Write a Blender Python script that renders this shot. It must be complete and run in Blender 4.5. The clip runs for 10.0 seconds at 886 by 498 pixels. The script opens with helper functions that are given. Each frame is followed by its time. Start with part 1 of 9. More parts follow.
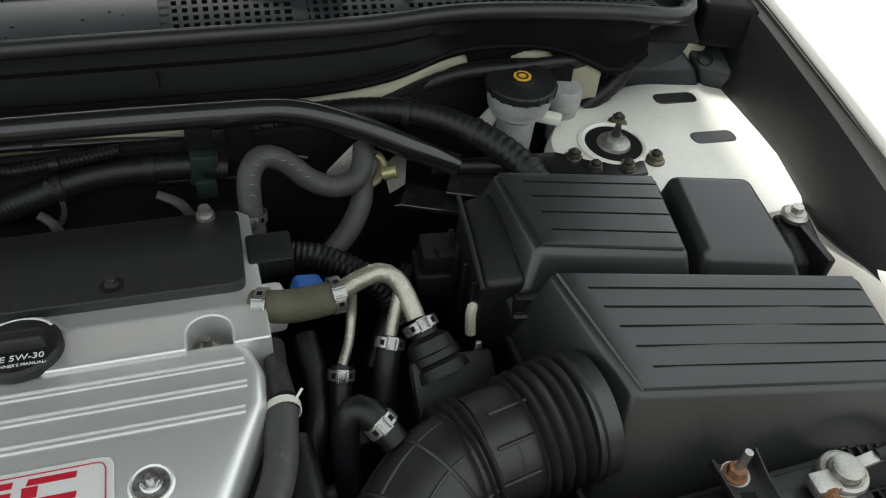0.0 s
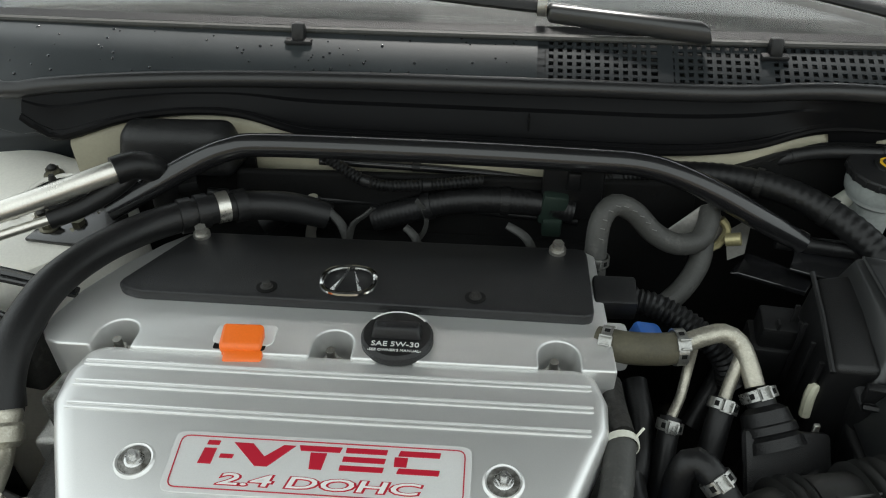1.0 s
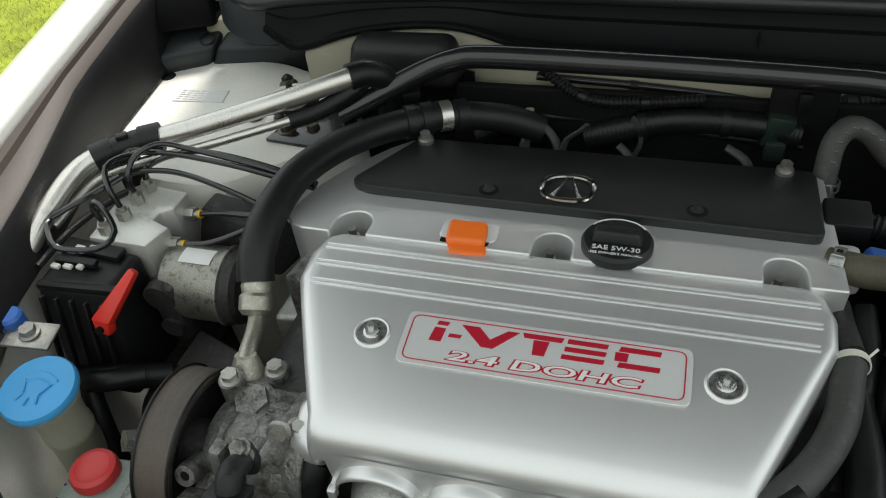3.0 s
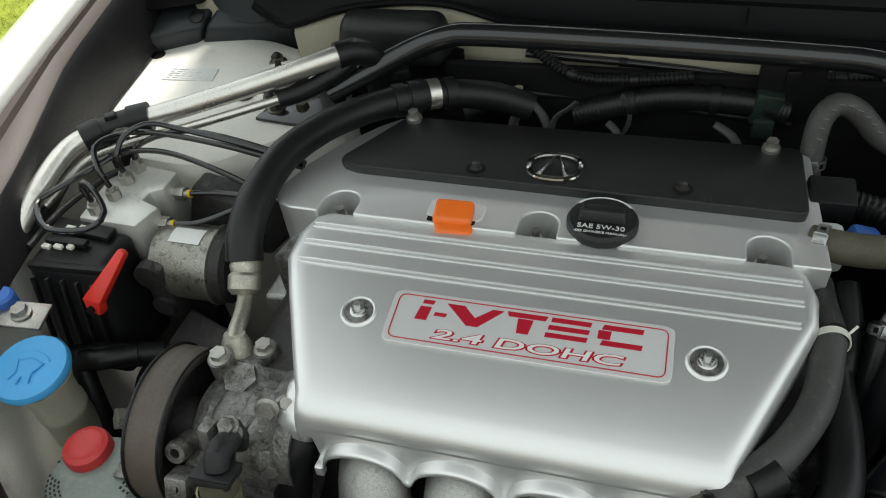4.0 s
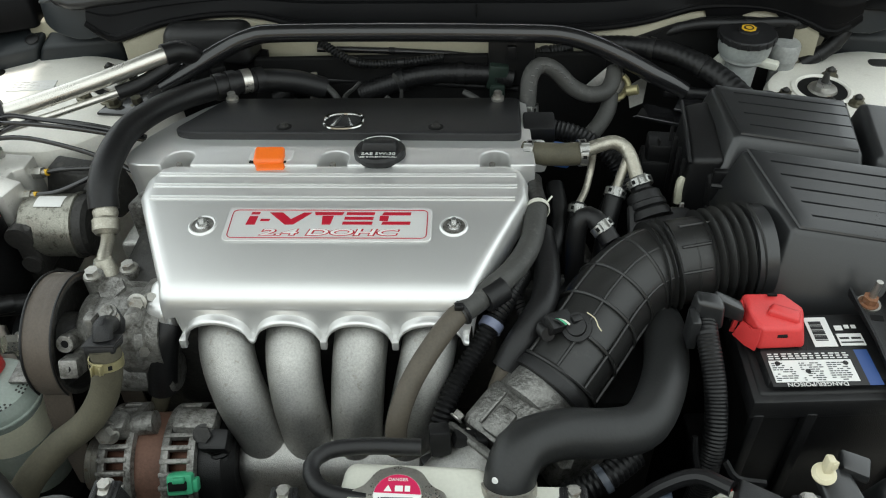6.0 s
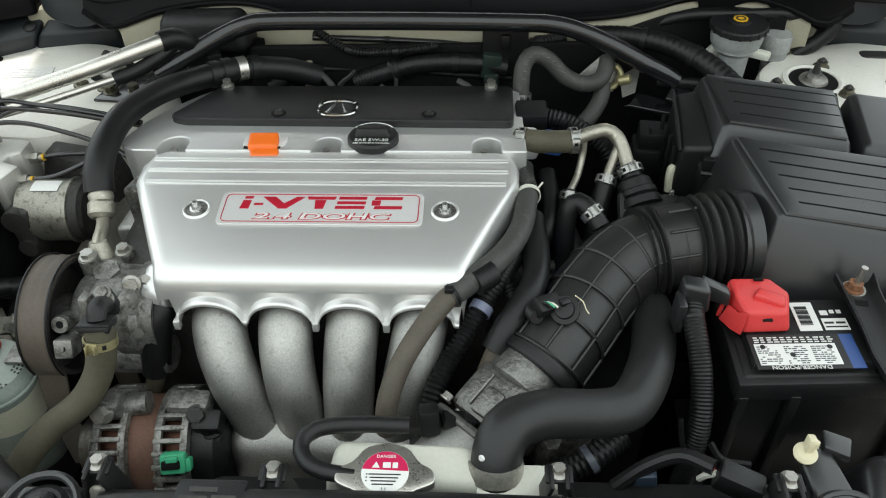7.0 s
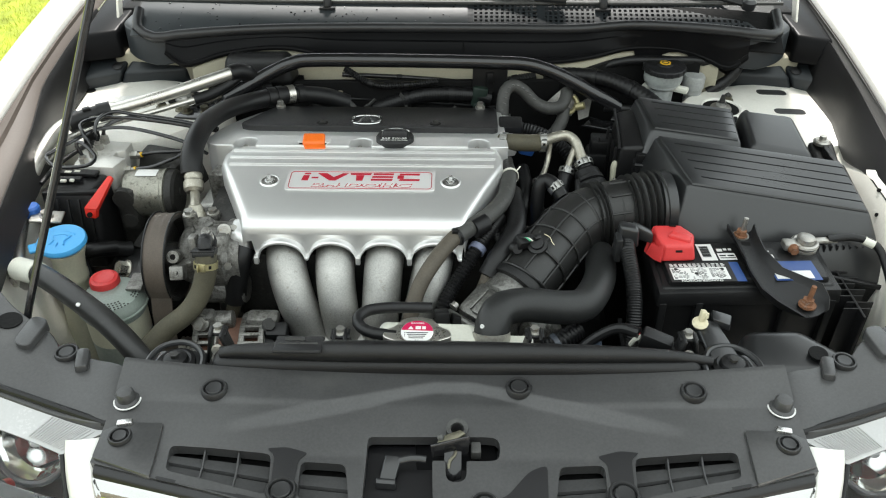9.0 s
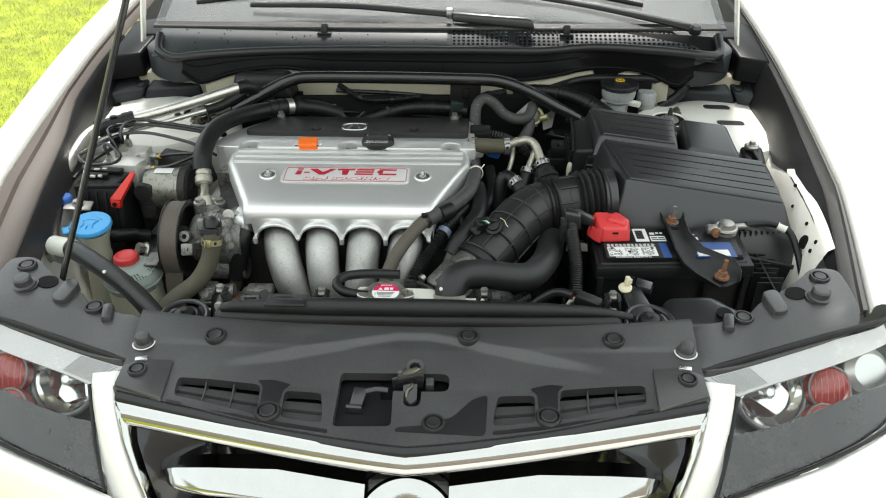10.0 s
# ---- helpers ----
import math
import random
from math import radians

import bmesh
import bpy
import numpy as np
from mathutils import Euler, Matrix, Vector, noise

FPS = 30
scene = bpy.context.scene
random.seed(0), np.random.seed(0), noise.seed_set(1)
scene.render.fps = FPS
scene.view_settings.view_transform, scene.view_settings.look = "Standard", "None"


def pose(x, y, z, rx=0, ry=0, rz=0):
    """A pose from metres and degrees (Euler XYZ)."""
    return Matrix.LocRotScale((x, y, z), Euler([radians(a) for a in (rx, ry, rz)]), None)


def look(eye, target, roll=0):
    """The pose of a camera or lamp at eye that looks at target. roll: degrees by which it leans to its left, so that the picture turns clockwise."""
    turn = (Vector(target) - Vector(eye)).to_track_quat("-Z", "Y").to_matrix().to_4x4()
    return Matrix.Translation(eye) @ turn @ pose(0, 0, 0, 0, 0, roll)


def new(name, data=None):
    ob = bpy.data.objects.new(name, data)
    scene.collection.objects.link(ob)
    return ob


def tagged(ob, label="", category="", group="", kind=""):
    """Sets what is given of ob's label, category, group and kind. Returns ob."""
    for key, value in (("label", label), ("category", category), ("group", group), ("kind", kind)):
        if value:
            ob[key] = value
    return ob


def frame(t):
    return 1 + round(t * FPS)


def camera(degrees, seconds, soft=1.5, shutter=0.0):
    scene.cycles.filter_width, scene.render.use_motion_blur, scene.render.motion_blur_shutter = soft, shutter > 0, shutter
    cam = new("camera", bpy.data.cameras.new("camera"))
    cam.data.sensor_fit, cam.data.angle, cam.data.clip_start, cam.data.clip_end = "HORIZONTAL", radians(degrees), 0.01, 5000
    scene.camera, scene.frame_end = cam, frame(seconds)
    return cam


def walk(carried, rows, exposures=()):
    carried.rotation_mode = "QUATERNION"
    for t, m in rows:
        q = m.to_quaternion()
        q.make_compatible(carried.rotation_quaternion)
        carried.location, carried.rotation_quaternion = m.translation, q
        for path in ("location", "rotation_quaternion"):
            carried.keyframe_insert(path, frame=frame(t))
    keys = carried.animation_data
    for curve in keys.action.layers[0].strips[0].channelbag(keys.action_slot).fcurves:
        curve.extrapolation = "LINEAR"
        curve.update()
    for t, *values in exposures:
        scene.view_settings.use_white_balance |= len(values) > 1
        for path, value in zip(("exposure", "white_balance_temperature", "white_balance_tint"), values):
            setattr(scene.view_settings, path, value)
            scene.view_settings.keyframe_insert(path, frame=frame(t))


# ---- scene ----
cam = camera(57.9, 10.0, soft=1.1)
PATH = [
    (0, (0.0817, 0.0883, 1.3208), (0.4775, 1.205, 0.1492), 5.9),
    (0.5, (0.0367, 0.0733, 1.3166), (0.2817, 1.2716, 0.1842), 4.8),
    (1, (-0.03, 0.0575, 1.325), (-0.1142, 1.3158, 0.235), 0.1),
    (1.5, (-0.055, 0.0342, 1.3275), (-0.2575, 1.2924, 0.2542), -1.1),
    (2, (-0.07, 0.0217, 1.3166), (-0.3992, 1.2191, 0.2059), -4.3),
    (2.5, (-0.0783, 0.0075, 1.3166), (-0.4741, 1.1441, 0.1642), -6.3),
    (2.7, (-0.078, 0.003, 1.308), (-0.57, 1.366, -0.071), -7.1),
    (3.8, (-0.07, 0.004, 1.31), (-0.557, 1.335, -0.1), -7.4),
    (4, (-0.0642, 0.0058, 1.3133), (-0.4683, 1.1041, 0.1267), -7.6),
    (4.5, (-0.0683, -0.0592, 1.3283), (-0.3983, 1.0791, 0.1559), -6.0),
    (5, (-0.0767, -0.1567, 1.3483), (-0.2933, 1.0466, 0.2159), -4.7),
    (5.5, (-0.0367, -0.2142, 1.3608), (-0.135, 1.015, 0.24), -3.0),
    (6, (0.0233, -0.285, 1.3825), (-0.0525, 0.9441, 0.2592), -2.1),
    (6.2, (0.0300, -0.298, 1.384), (-0.061, 1.17, 0.033), -2.0),
    (7.3, (0.034, -0.304, 1.378), (-0.052, 1.167, 0.021), -1.6),
    (7.5, (0.0333, -0.3092, 1.3825), (-0.0283, 0.9125, 0.25), -1.3),
    (8, (0.0575, -0.385, 1.3933), (-0.0367, 0.8541, 0.2834), -0.7),
    (8.5, (0.0267, -0.54, 1.4241), (-0.0175, 0.7591, 0.3817), 0.6),
    (9, (-0.0033, -0.6958, 1.46), (-0.0217, 0.6475, 0.4742), 0.1),
    (9.5, (0.0442, -0.8133, 1.4866), (-0.0075, 0.56, 0.5442), -0.7),
    (10, (0.0775, -0.92, 1.5008), (0.0292, 0.4683, 0.58), -0.3),
]
EXPOSURES = [(0.0, 0.7), (0.5, 0.92), (1.0, 0.80), (1.5, 0.56), (2.0, 0.46), (2.5, 0.42), (4.0, 0.50), (4.5, 0.60), (5.0, 0.70), (5.5, 0.90), (6.0, 0.98), (7.5, 1.10), (8.5, 1.25), (9.5, 1.06), (10.0, 1.02)]
walk(cam, [(t, look(eye, target, roll)) for t, eye, target, roll in PATH], EXPOSURES)

# ---- sky, sun ----
world = bpy.data.worlds.new("sky")
scene.world = world
world.use_nodes = True
wn, wl = world.node_tree.nodes, world.node_tree.links
sky = wn.new("ShaderNodeTexSky")
sky.sky_type, sky.sun_disc = "NISHITA", False
sky.sun_elevation, sky.sun_rotation = radians(58), radians(1)
veil = wn.new("ShaderNodeMix")  # thin cloud over the blue
veil.data_type = "RGBA"
veil.inputs[0].default_value = 0.75
veil.inputs[7].default_value = (6.8, 7.2, 6.7, 1)
wl.new(sky.outputs[0], veil.inputs[6])
wl.new(veil.outputs[2], wn["Background"].inputs[0])
wn["Background"].inputs[1].default_value = 0.15
sun = new("sun", bpy.data.lights.new("sun", "SUN"))
sun.data.energy, sun.data.angle, sun.data.color = 3.4, radians(10), (1.0, 0.97, 0.92)
sun.matrix_world = look((0.1, 5, 8.0), (0, 0, 0))

# ---- materials ----


def mat(name, color, rough=0.5, metal=0.0, var=0.25, scale=14.0, fine=220.0, bump=0.15, coat=0.0, second=None, amount=0.5, rvar=0.15,
        bump_scale=None, spots=None, spec=0.5):
    """A surface with large stains, fine grain and relief; second is the colour of dust, rust or wear that lies on it in patches."""
    m = bpy.data.materials.new(name)
    m.use_nodes = True
    n, l = m.node_tree.nodes, m.node_tree.links
    b = n["Principled BSDF"]
    co = n.new("ShaderNodeTexCoord")
    big, small = n.new("ShaderNodeTexNoise"), n.new("ShaderNodeTexNoise")
    big.inputs["Scale"].default_value, big.inputs["Detail"].default_value = scale, 6
    small.inputs["Scale"].default_value, small.inputs["Detail"].default_value = fine, 3
    for t in (big, small):
        l.new(co.outputs["Object"], t.inputs["Vector"])
    blend = n.new("ShaderNodeMath")
    blend.operation = "MULTIPLY_ADD"
    blend.inputs[1].default_value = 0.4
    l.new(small.outputs["Fac"], blend.inputs[0])
    half = n.new("ShaderNodeMath")
    half.operation = "MULTIPLY"
    half.inputs[1].default_value = 0.6
    l.new(big.outputs["Fac"], half.inputs[0])
    l.new(half.outputs[0], blend.inputs[2])
    ramp = n.new("ShaderNodeValToRGB")
    e = ramp.color_ramp.elements
    e[0].position, e[1].position = 0.33, 0.68
    e[0].color = (*[c * (1 - var) for c in color], 1)
    e[1].color = (*[min(1, c * (1 + var)) for c in color], 1)
    l.new(blend.outputs[0], ramp.inputs[0])
    last = ramp.outputs[0]
    if second:
        patch = n.new("ShaderNodeTexNoise")
        patch.inputs["Scale"].default_value, patch.inputs["Detail"].default_value, patch.inputs["Roughness"].default_value = spots or scale * 2.3, 8, 0.7
        l.new(co.outputs["Object"], patch.inputs["Vector"])
        mask = n.new("ShaderNodeMapRange")
        mask.inputs[1].default_value, mask.inputs[2].default_value = 0.72 - 0.4 * amount, 0.9 - 0.4 * amount
        l.new(patch.outputs["Fac"], mask.inputs[0])
        mix = n.new("ShaderNodeMix")
        mix.data_type = "RGBA"
        mix.inputs[7].default_value = (*second, 1)
        l.new(mask.outputs[0], mix.inputs[0])
        l.new(last, mix.inputs[6])
        last = mix.outputs[2]
    l.new(last, b.inputs["Base Color"])
    rr = n.new("ShaderNodeMapRange")
    rr.inputs[3].default_value, rr.inputs[4].default_value = max(0.02, rough - rvar), min(1, rough + rvar)
    l.new(blend.outputs[0], rr.inputs[0])
    l.new(rr.outputs[0], b.inputs["Roughness"])
    b.inputs["Metallic"].default_value = metal
    b.inputs["Coat Weight"].default_value = coat
    b.inputs["Coat Roughness"].default_value = 0.06
    b.inputs["Specular IOR Level"].default_value = spec
    if bump:
        if bump_scale:
            grain = n.new("ShaderNodeTexNoise")
            grain.inputs["Scale"].default_value, grain.inputs["Detail"].default_value = bump_scale, 4
            l.new(co.outputs["Object"], grain.inputs["Vector"])
        else:
            grain = small
        bp = n.new("ShaderNodeBump")
        bp.inputs["Strength"].default_value, bp.inputs["Distance"].default_value = bump, 0.002
        l.new(grain.outputs["Fac"], bp.inputs["Height"])
        l.new(bp.outputs[0], b.inputs["Normal"])
    return m


def plain(name, color, rough=0.4, metal=0.0, transmission=0.0, ior=1.45, coat=0.0, subsurface=0.0):
    m = bpy.data.materials.new(name)
    m.use_nodes = True
    b = m.node_tree.nodes["Principled BSDF"]
    b.inputs["Base Color"].default_value = (*color, 1)
    b.inputs["Roughness"].default_value, b.inputs["Metallic"].default_value = rough, metal
    b.inputs["Transmission Weight"].default_value, b.inputs["IOR"].default_value = transmission, ior
    b.inputs["Coat Weight"].default_value = coat
    return m


SILVER = mat("silver paint", (0.755, 0.755, 0.745), 0.40, 0.72, 0.06, 5, 1400, 0.05, rvar=0.05)
SILVER_CAST = mat("cast silver", (0.44, 0.435, 0.415), 0.36, 0.85, 0.3, 14, 420, 0.45, second=(0.25, 0.23, 0.19), amount=0.36, bump_scale=1150, spots=120)
ALU = mat("raw cast aluminium", (0.25, 0.245, 0.23), 0.44, 0.65, 0.4, 30, 400, 0.6, second=(0.075, 0.07, 0.06), amount=0.62, bump_scale=280, spots=90)
TARNISH = mat("tarnished aluminium pipe", (0.40, 0.38, 0.32), 0.42, 0.75, 0.25, 30, 500, 0.25, second=(0.62, 0.60, 0.53), amount=0.45, spots=160)
DARK_STEEL = mat("dark olive plated steel", (0.17, 0.16, 0.12), 0.42, 0.8, 0.3, 60, 500, 0.2, second=(0.05, 0.045, 0.035), amount=0.4)
# bay paint again, darker: the shade under the cowl is in its tone
SHADED_CREAM = mat("dusty bulkhead paint with shade in its tone", (0.36, 0.335, 0.25), 0.5, 0, 0.08, 8, 300, 0.05, second=(0.40, 0.37, 0.28), amount=0.35)
PANEL = mat("faded grey-black panel plastic", (0.052, 0.052, 0.0525), 0.31, 0, 0.25, 7, 300, 0.07, second=(0.070, 0.069, 0.067), amount=0.38, bump_scale=500, spots=13, rvar=0.08)
DEEP = mat("deep black moulding", (0.006, 0.006, 0.0065), 0.34, 0, 0.2, 8, 600, 0.05, rvar=0.06, spec=0.08)
COWL_PANEL = mat("lighter blue-black cowl plastic", (0.032, 0.037, 0.040), 0.42, 0, 0.2, 9, 600, 0.03, second=(0.045, 0.049, 0.050), amount=0.3, spec=0.4)
COWL_TOP = mat("blue-black cowl plastic", (0.020, 0.0235, 0.026), 0.42, 0, 0.2, 9, 600, 0.03, spec=0.4)
ALU_TUBE = mat("aluminium tube", (0.66, 0.64, 0.59), 0.30, 0.92, 0.12, 20, 500, 0.1, second=(0.42, 0.41, 0.38), amount=0.35)
STEEL = mat("zinc-plated steel", (0.42, 0.41, 0.38), 0.42, 0.9, 0.25, 40, 500, 0.2, second=(0.25, 0.17, 0.10), amount=0.4)
RUST = mat("rusty steel", (0.22, 0.10, 0.05), 0.8, 0.2, 0.4, 60, 500, 0.4, second=(0.33, 0.30, 0.27), amount=0.4)
CHROME = mat("chrome", (0.52, 0.52, 0.505), 0.09, 1.0, 0.04, 30, 400, 0.02, rvar=0.04)
SURROUND = plain("gloss black surround", (0.010, 0.010, 0.012), 0.16, 0, coat=0.5)
LAMP_RING = plain("dull silver lamp ring", (0.30, 0.30, 0.30), 0.3, 0.5)
LAMP_INNER = mat("chromed lamp inside", (0.70, 0.70, 0.68), 0.33, 0.8, 0.06, 40, 300, 0.0, rvar=0.06)


def faceted(m, scale=26.0, strength=0.9):
    """Adds the flat facets of a pressed reflector."""
    n, l = m.node_tree.nodes, m.node_tree.links
    co, cells, bp = n.new("ShaderNodeTexCoord"), n.new("ShaderNodeTexVoronoi"), n.new("ShaderNodeBump")
    cells.inputs["Scale"].default_value = scale
    bp.inputs["Strength"].default_value, bp.inputs["Distance"].default_value = strength, 0.01
    l.new(co.outputs["Object"], cells.inputs["Vector"])
    l.new(cells.outputs["Distance"], bp.inputs["Height"])
    l.new(bp.outputs[0], n["Principled BSDF"].inputs["Normal"])
    return m


FACETS = faceted(mat("faceted lamp reflector", (0.80, 0.80, 0.78), 0.12, 0.9, 0.05, 40, 300, 0.0, rvar=0.05))
BRIGHT = mat("bright steel", (0.62, 0.62, 0.61), 0.28, 0.9, 0.1, 40, 500, 0.05)
BLACK = mat("black plastic", (0.009, 0.009, 0.0095), 0.38, 0, 0.25, 12, 500, 0.3, second=(0.026, 0.025, 0.023), amount=0.32, spec=0.38, bump_scale=900)
SATIN = mat("satin black plastic", (0.014, 0.014, 0.015), 0.38, 0, 0.2, 8, 900, 0.4, rvar=0.10, bump_scale=900, second=(0.036, 0.035, 0.032), amount=0.2, spots=160, spec=0.38)
DUSTY = mat("dusty grey-black plastic", (0.019, 0.0197, 0.0207), 0.30, 0, 0.18, 6, 400, 0.05, second=(0.036, 0.036, 0.036), amount=0.28, bump_scale=700, rvar=0.08, spots=11, spec=0.68)
RUBBER = mat("black rubber", (0.008, 0.008, 0.0085), 0.42, 0, 0.3, 18, 300, 0.15, second=(0.026, 0.025, 0.023), amount=0.24, spec=0.36)
DUCT_RUBBER = mat("greyed duct rubber", (0.017, 0.017, 0.0165), 0.40, 0, 0.25, 18, 400, 0.10, second=(0.042, 0.041, 0.038), amount=0.30, bump_scale=900)
HOSE_DULL = mat("dull black hose rubber", (0.016, 0.0165, 0.0165), 0.44, 0, 0.25, 9, 300, 0.12, second=(0.028, 0.028, 0.027), amount=0.3, spec=0.4)
SEAL = mat("rubber seal", (0.020, 0.020, 0.021), 0.34, 0, 0.2, 10, 400, 0.1, spec=0.5)
GREY_HOSE = mat("aged grey hose", (0.050, 0.050, 0.047), 0.6, 0, 0.25, 25, 350, 0.2, second=(0.10, 0.097, 0.09), amount=0.4)
OLIVE_HOSE = mat("olive aged hose", (0.075, 0.068, 0.045), 0.7, 0, 0.25, 30, 350, 0.2)
BROWN_HOSE = mat("brownish hose", (0.085, 0.072, 0.055), 0.65, 0, 0.25, 25, 350, 0.2)
PIPE_BLACK = mat("black painted steel", (0.012, 0.012, 0.013), 0.22, 0, 0.2, 10, 300, 0.05, coat=0.4, second=(0.04, 0.04, 0.037), amount=0.18)
WHITE = mat("pearl white paint", (0.80, 0.79, 0.75), 0.3, 0, 0.03, 3, 600, 0.02, coat=0.8, rvar=0.05)
BAY_WHITE = mat("dusty white paint in the bay", (0.85, 0.83, 0.76), 0.42, 0, 0.08, 7, 300, 0.05, coat=0.3, second=(0.62, 0.59, 0.51), amount=0.3)
# flange tones carry the shade: browner on the left, greyer and darker right
FLANGE = mat("grey-brown fender flange with painted shade", (0.078, 0.064, 0.055), 0.5, 0, 0.15, 6, 300, 0.06, spec=0.2)
FLANGE_SHADED = mat("dark grey fender flange with painted shade", (0.055, 0.054, 0.052), 0.42, 0, 0.15, 6, 300, 0.06)
GLOSS = mat("glossy black plastic", (0.008, 0.008, 0.009), 0.34, 0, 0.2, 8, 600, 0.08, rvar=0.08)
# near-black: the dark of holes, slots and recesses is put into its colour
VOID = mat("near-black of undersides and openings", (0.005, 0.005, 0.005), 0.7, 0, 0.4, 12, 200, 0.3, spec=0.2)
GRIME = mat("grimy dark metal", (0.035, 0.034, 0.032), 0.55, 0.3, 0.4, 25, 200, 0.5, second=(0.09, 0.085, 0.075), amount=0.4)
LUG = mat("dull grey casting", (0.075, 0.075, 0.072), 0.55, 0.4, 0.3, 30, 300, 0.3)
RED = mat("red plastic", (0.62, 0.045, 0.045), 0.42, 0, 0.1, 20, 500, 0.08)
RED_FOIL = plain("red print", (0.42, 0.012, 0.03), 0.35)
ORANGE = mat("orange plastic", (0.85, 0.16, 0.015), 0.38, 0, 0.06, 20, 500, 0.05)
ORANGE_RED = mat("orange-red plastic", (0.66, 0.028, 0.016), 0.4, 0, 0.06, 20, 500, 0.05)
BLUE = mat("light blue plastic", (0.06, 0.36, 0.72), 0.4, 0, 0.08, 20, 500, 0.06)
DARK_BLUE = mat("dark blue plastic", (0.03, 0.12, 0.42), 0.4, 0, 0.15, 20, 500, 0.05)
TANK = mat("cloudy grey-green tank plastic", (0.24, 0.28, 0.25), 0.4, 0, 0.15, 14, 300, 0.08, second=(0.34, 0.36, 0.32), amount=0.4)
NECK = mat("yellowed translucent plastic", (0.55, 0.54, 0.42), 0.4, 0, 0.12, 12, 300, 0.06)
MILK = mat("milky white plastic", (0.66, 0.66, 0.58), 0.4, 0, 0.08, 14, 300, 0.05)
CREAM = plain("cream plastic clip", (0.62, 0.57, 0.40), 0.45)
BRASS = mat("yellow zinc plating", (0.40, 0.36, 0.20), 0.4, 0.6, 0.2, 40, 400, 0.1)
YELLOW = plain("yellow print", (0.75, 0.45, 0.03), 0.45)
CLAMP = mat("bright zinc clamp band", (0.36, 0.36, 0.345), 0.30, 0.85, 0.3, 40, 500, 0.15, second=(0.16, 0.15, 0.13), amount=0.35)
COPPER = mat("copper winding", (0.07, 0.03, 0.018), 0.4, 0.7, 0.3, 60, 500, 0.2)
CORE = mat("rusted iron core", (0.16, 0.085, 0.06), 0.7, 0.2, 0.25, 30, 300, 0.3)
GREEN = plain("green connector plastic", (0.06, 0.42, 0.22), 0.35)
PAPER = mat("label paper", (0.74, 0.74, 0.72), 0.45, 0, 0.05, 30, 300, 0.0)
INK = plain("black ink", (0.02, 0.02, 0.02), 0.5)
PRINT_WHITE = plain("white print", (0.72, 0.72, 0.70), 0.5)
PRINT_BLUE = plain("blue print", (0.03, 0.075, 0.24), 0.4)
PLATE = mat("brushed badge plate", (0.74, 0.74, 0.73), 0.4, 0.35, 0.05, 8, 700, 0.04)
GLASS = plain("clear glass", (0.92, 0.95, 0.95), 0.02, 0, 1.0, 1.5)
LAMP_GLASS = plain("clear lamp cover", (0.95, 0.96, 0.96), 0.04, 0, 1.0, 1.15)
REFLECTOR = plain("lamp reflector", (0.86, 0.86, 0.85), 0.22, 0.7)
RED_LENS = mat("dark red ribbed lens", (0.40, 0.065, 0.055), 0.22, 0, 0.2, 30, 300, 0.1, coat=0.6)
RED_RIB = plain("pale red lens rib", (0.62, 0.20, 0.18), 0.25, coat=0.5)
CONCRETE = mat("pale concrete", (0.62, 0.60, 0.56), 0.85, 0, 0.1, 1.5, 90, 0.3, second=(0.52, 0.50, 0.46), amount=0.4)
SOIL = mat("lawn soil", (0.22, 0.26, 0.016), 0.95, 0, 0.5, 9, 160, 0.5)


def grass_material():
    m = mat("grass blades", (0.34, 0.38, 0.016), 0.6, 0, 0.4, 3.5, 70, 0.0, second=(0.42, 0.40, 0.05), amount=0.4)
    return m


GRASS = grass_material()

# ---- building helpers: the bay is laid out in units of U metres about the height Z0 ----
U, Z0 = 0.8333, 0.75
BAY = Matrix.Translation((0, 0, Z0)) @ Matrix.Scale(U, 4) @ Matrix.Translation((0, 0, -Z0))
V = Vector


def thing(name, at, label, category, group="", kind=""):
    ob = new(name)
    ob.empty_display_size = 0.03
    ob.location = BAY @ V(at)
    return tagged(ob, label, category, group, kind)


def part(name, bm, material, parent=None, label="", metres=False, angle=35, kind=""):
    """Links a bmesh as one mesh object under a thing or a part."""
    if not metres:
        bm.transform(BAY)
    me = bpy.data.meshes.new(name)
    bmesh.ops.recalc_face_normals(bm, faces=bm.faces)
    bm.to_mesh(me)
    bm.free()
    me.materials.append(material)
    me.shade_smooth()
    me.set_sharp_from_angle(angle=radians(angle))
    ob = new(name, me)
    if parent:
        ob.parent = parent
        inv = Matrix.Translation(parent.location).inverted()
        ob.matrix_parent_inverse = inv if parent.parent is None else Matrix.Identity(4)
    return tagged(ob, label, "", "", kind)


def join(*bms):
    out = bms[0]
    for b in bms[1:]:
        me = bpy.data.meshes.new("joined")
        b.to_mesh(me)
        b.free()
        out.from_mesh(me)
        bpy.data.meshes.remove(me)
    return out


def bevelled(bm, r, seg=2, sharp=25):
    if r:
        edges = [e for e in bm.edges if len(e.link_faces) == 2 and e.calc_face_angle(0) > radians(sharp)]
        bmesh.ops.bevel(bm, geom=edges, offset=r, segments=seg, profile=0.5, affect="EDGES", clamp_overlap=True)
    return bm


def box(c, s, r=0.004, rot=(0, 0, 0), seg=2, taper=(1, 1)):
    """A bevelled block of size s round c, its top narrowed by taper."""
    bm = bmesh.new()
    bmesh.ops.create_cube(bm, size=1)
    for v in bm.verts:
        k = taper if v.co.z > 0 else (1, 1)
        v.co = V((v.co.x * s[0] * k[0], v.co.y * s[1] * k[1], v.co.z * s[2]))
    bevelled(bm, r, seg)
    bm.transform(pose(*c, *rot))
    return bm


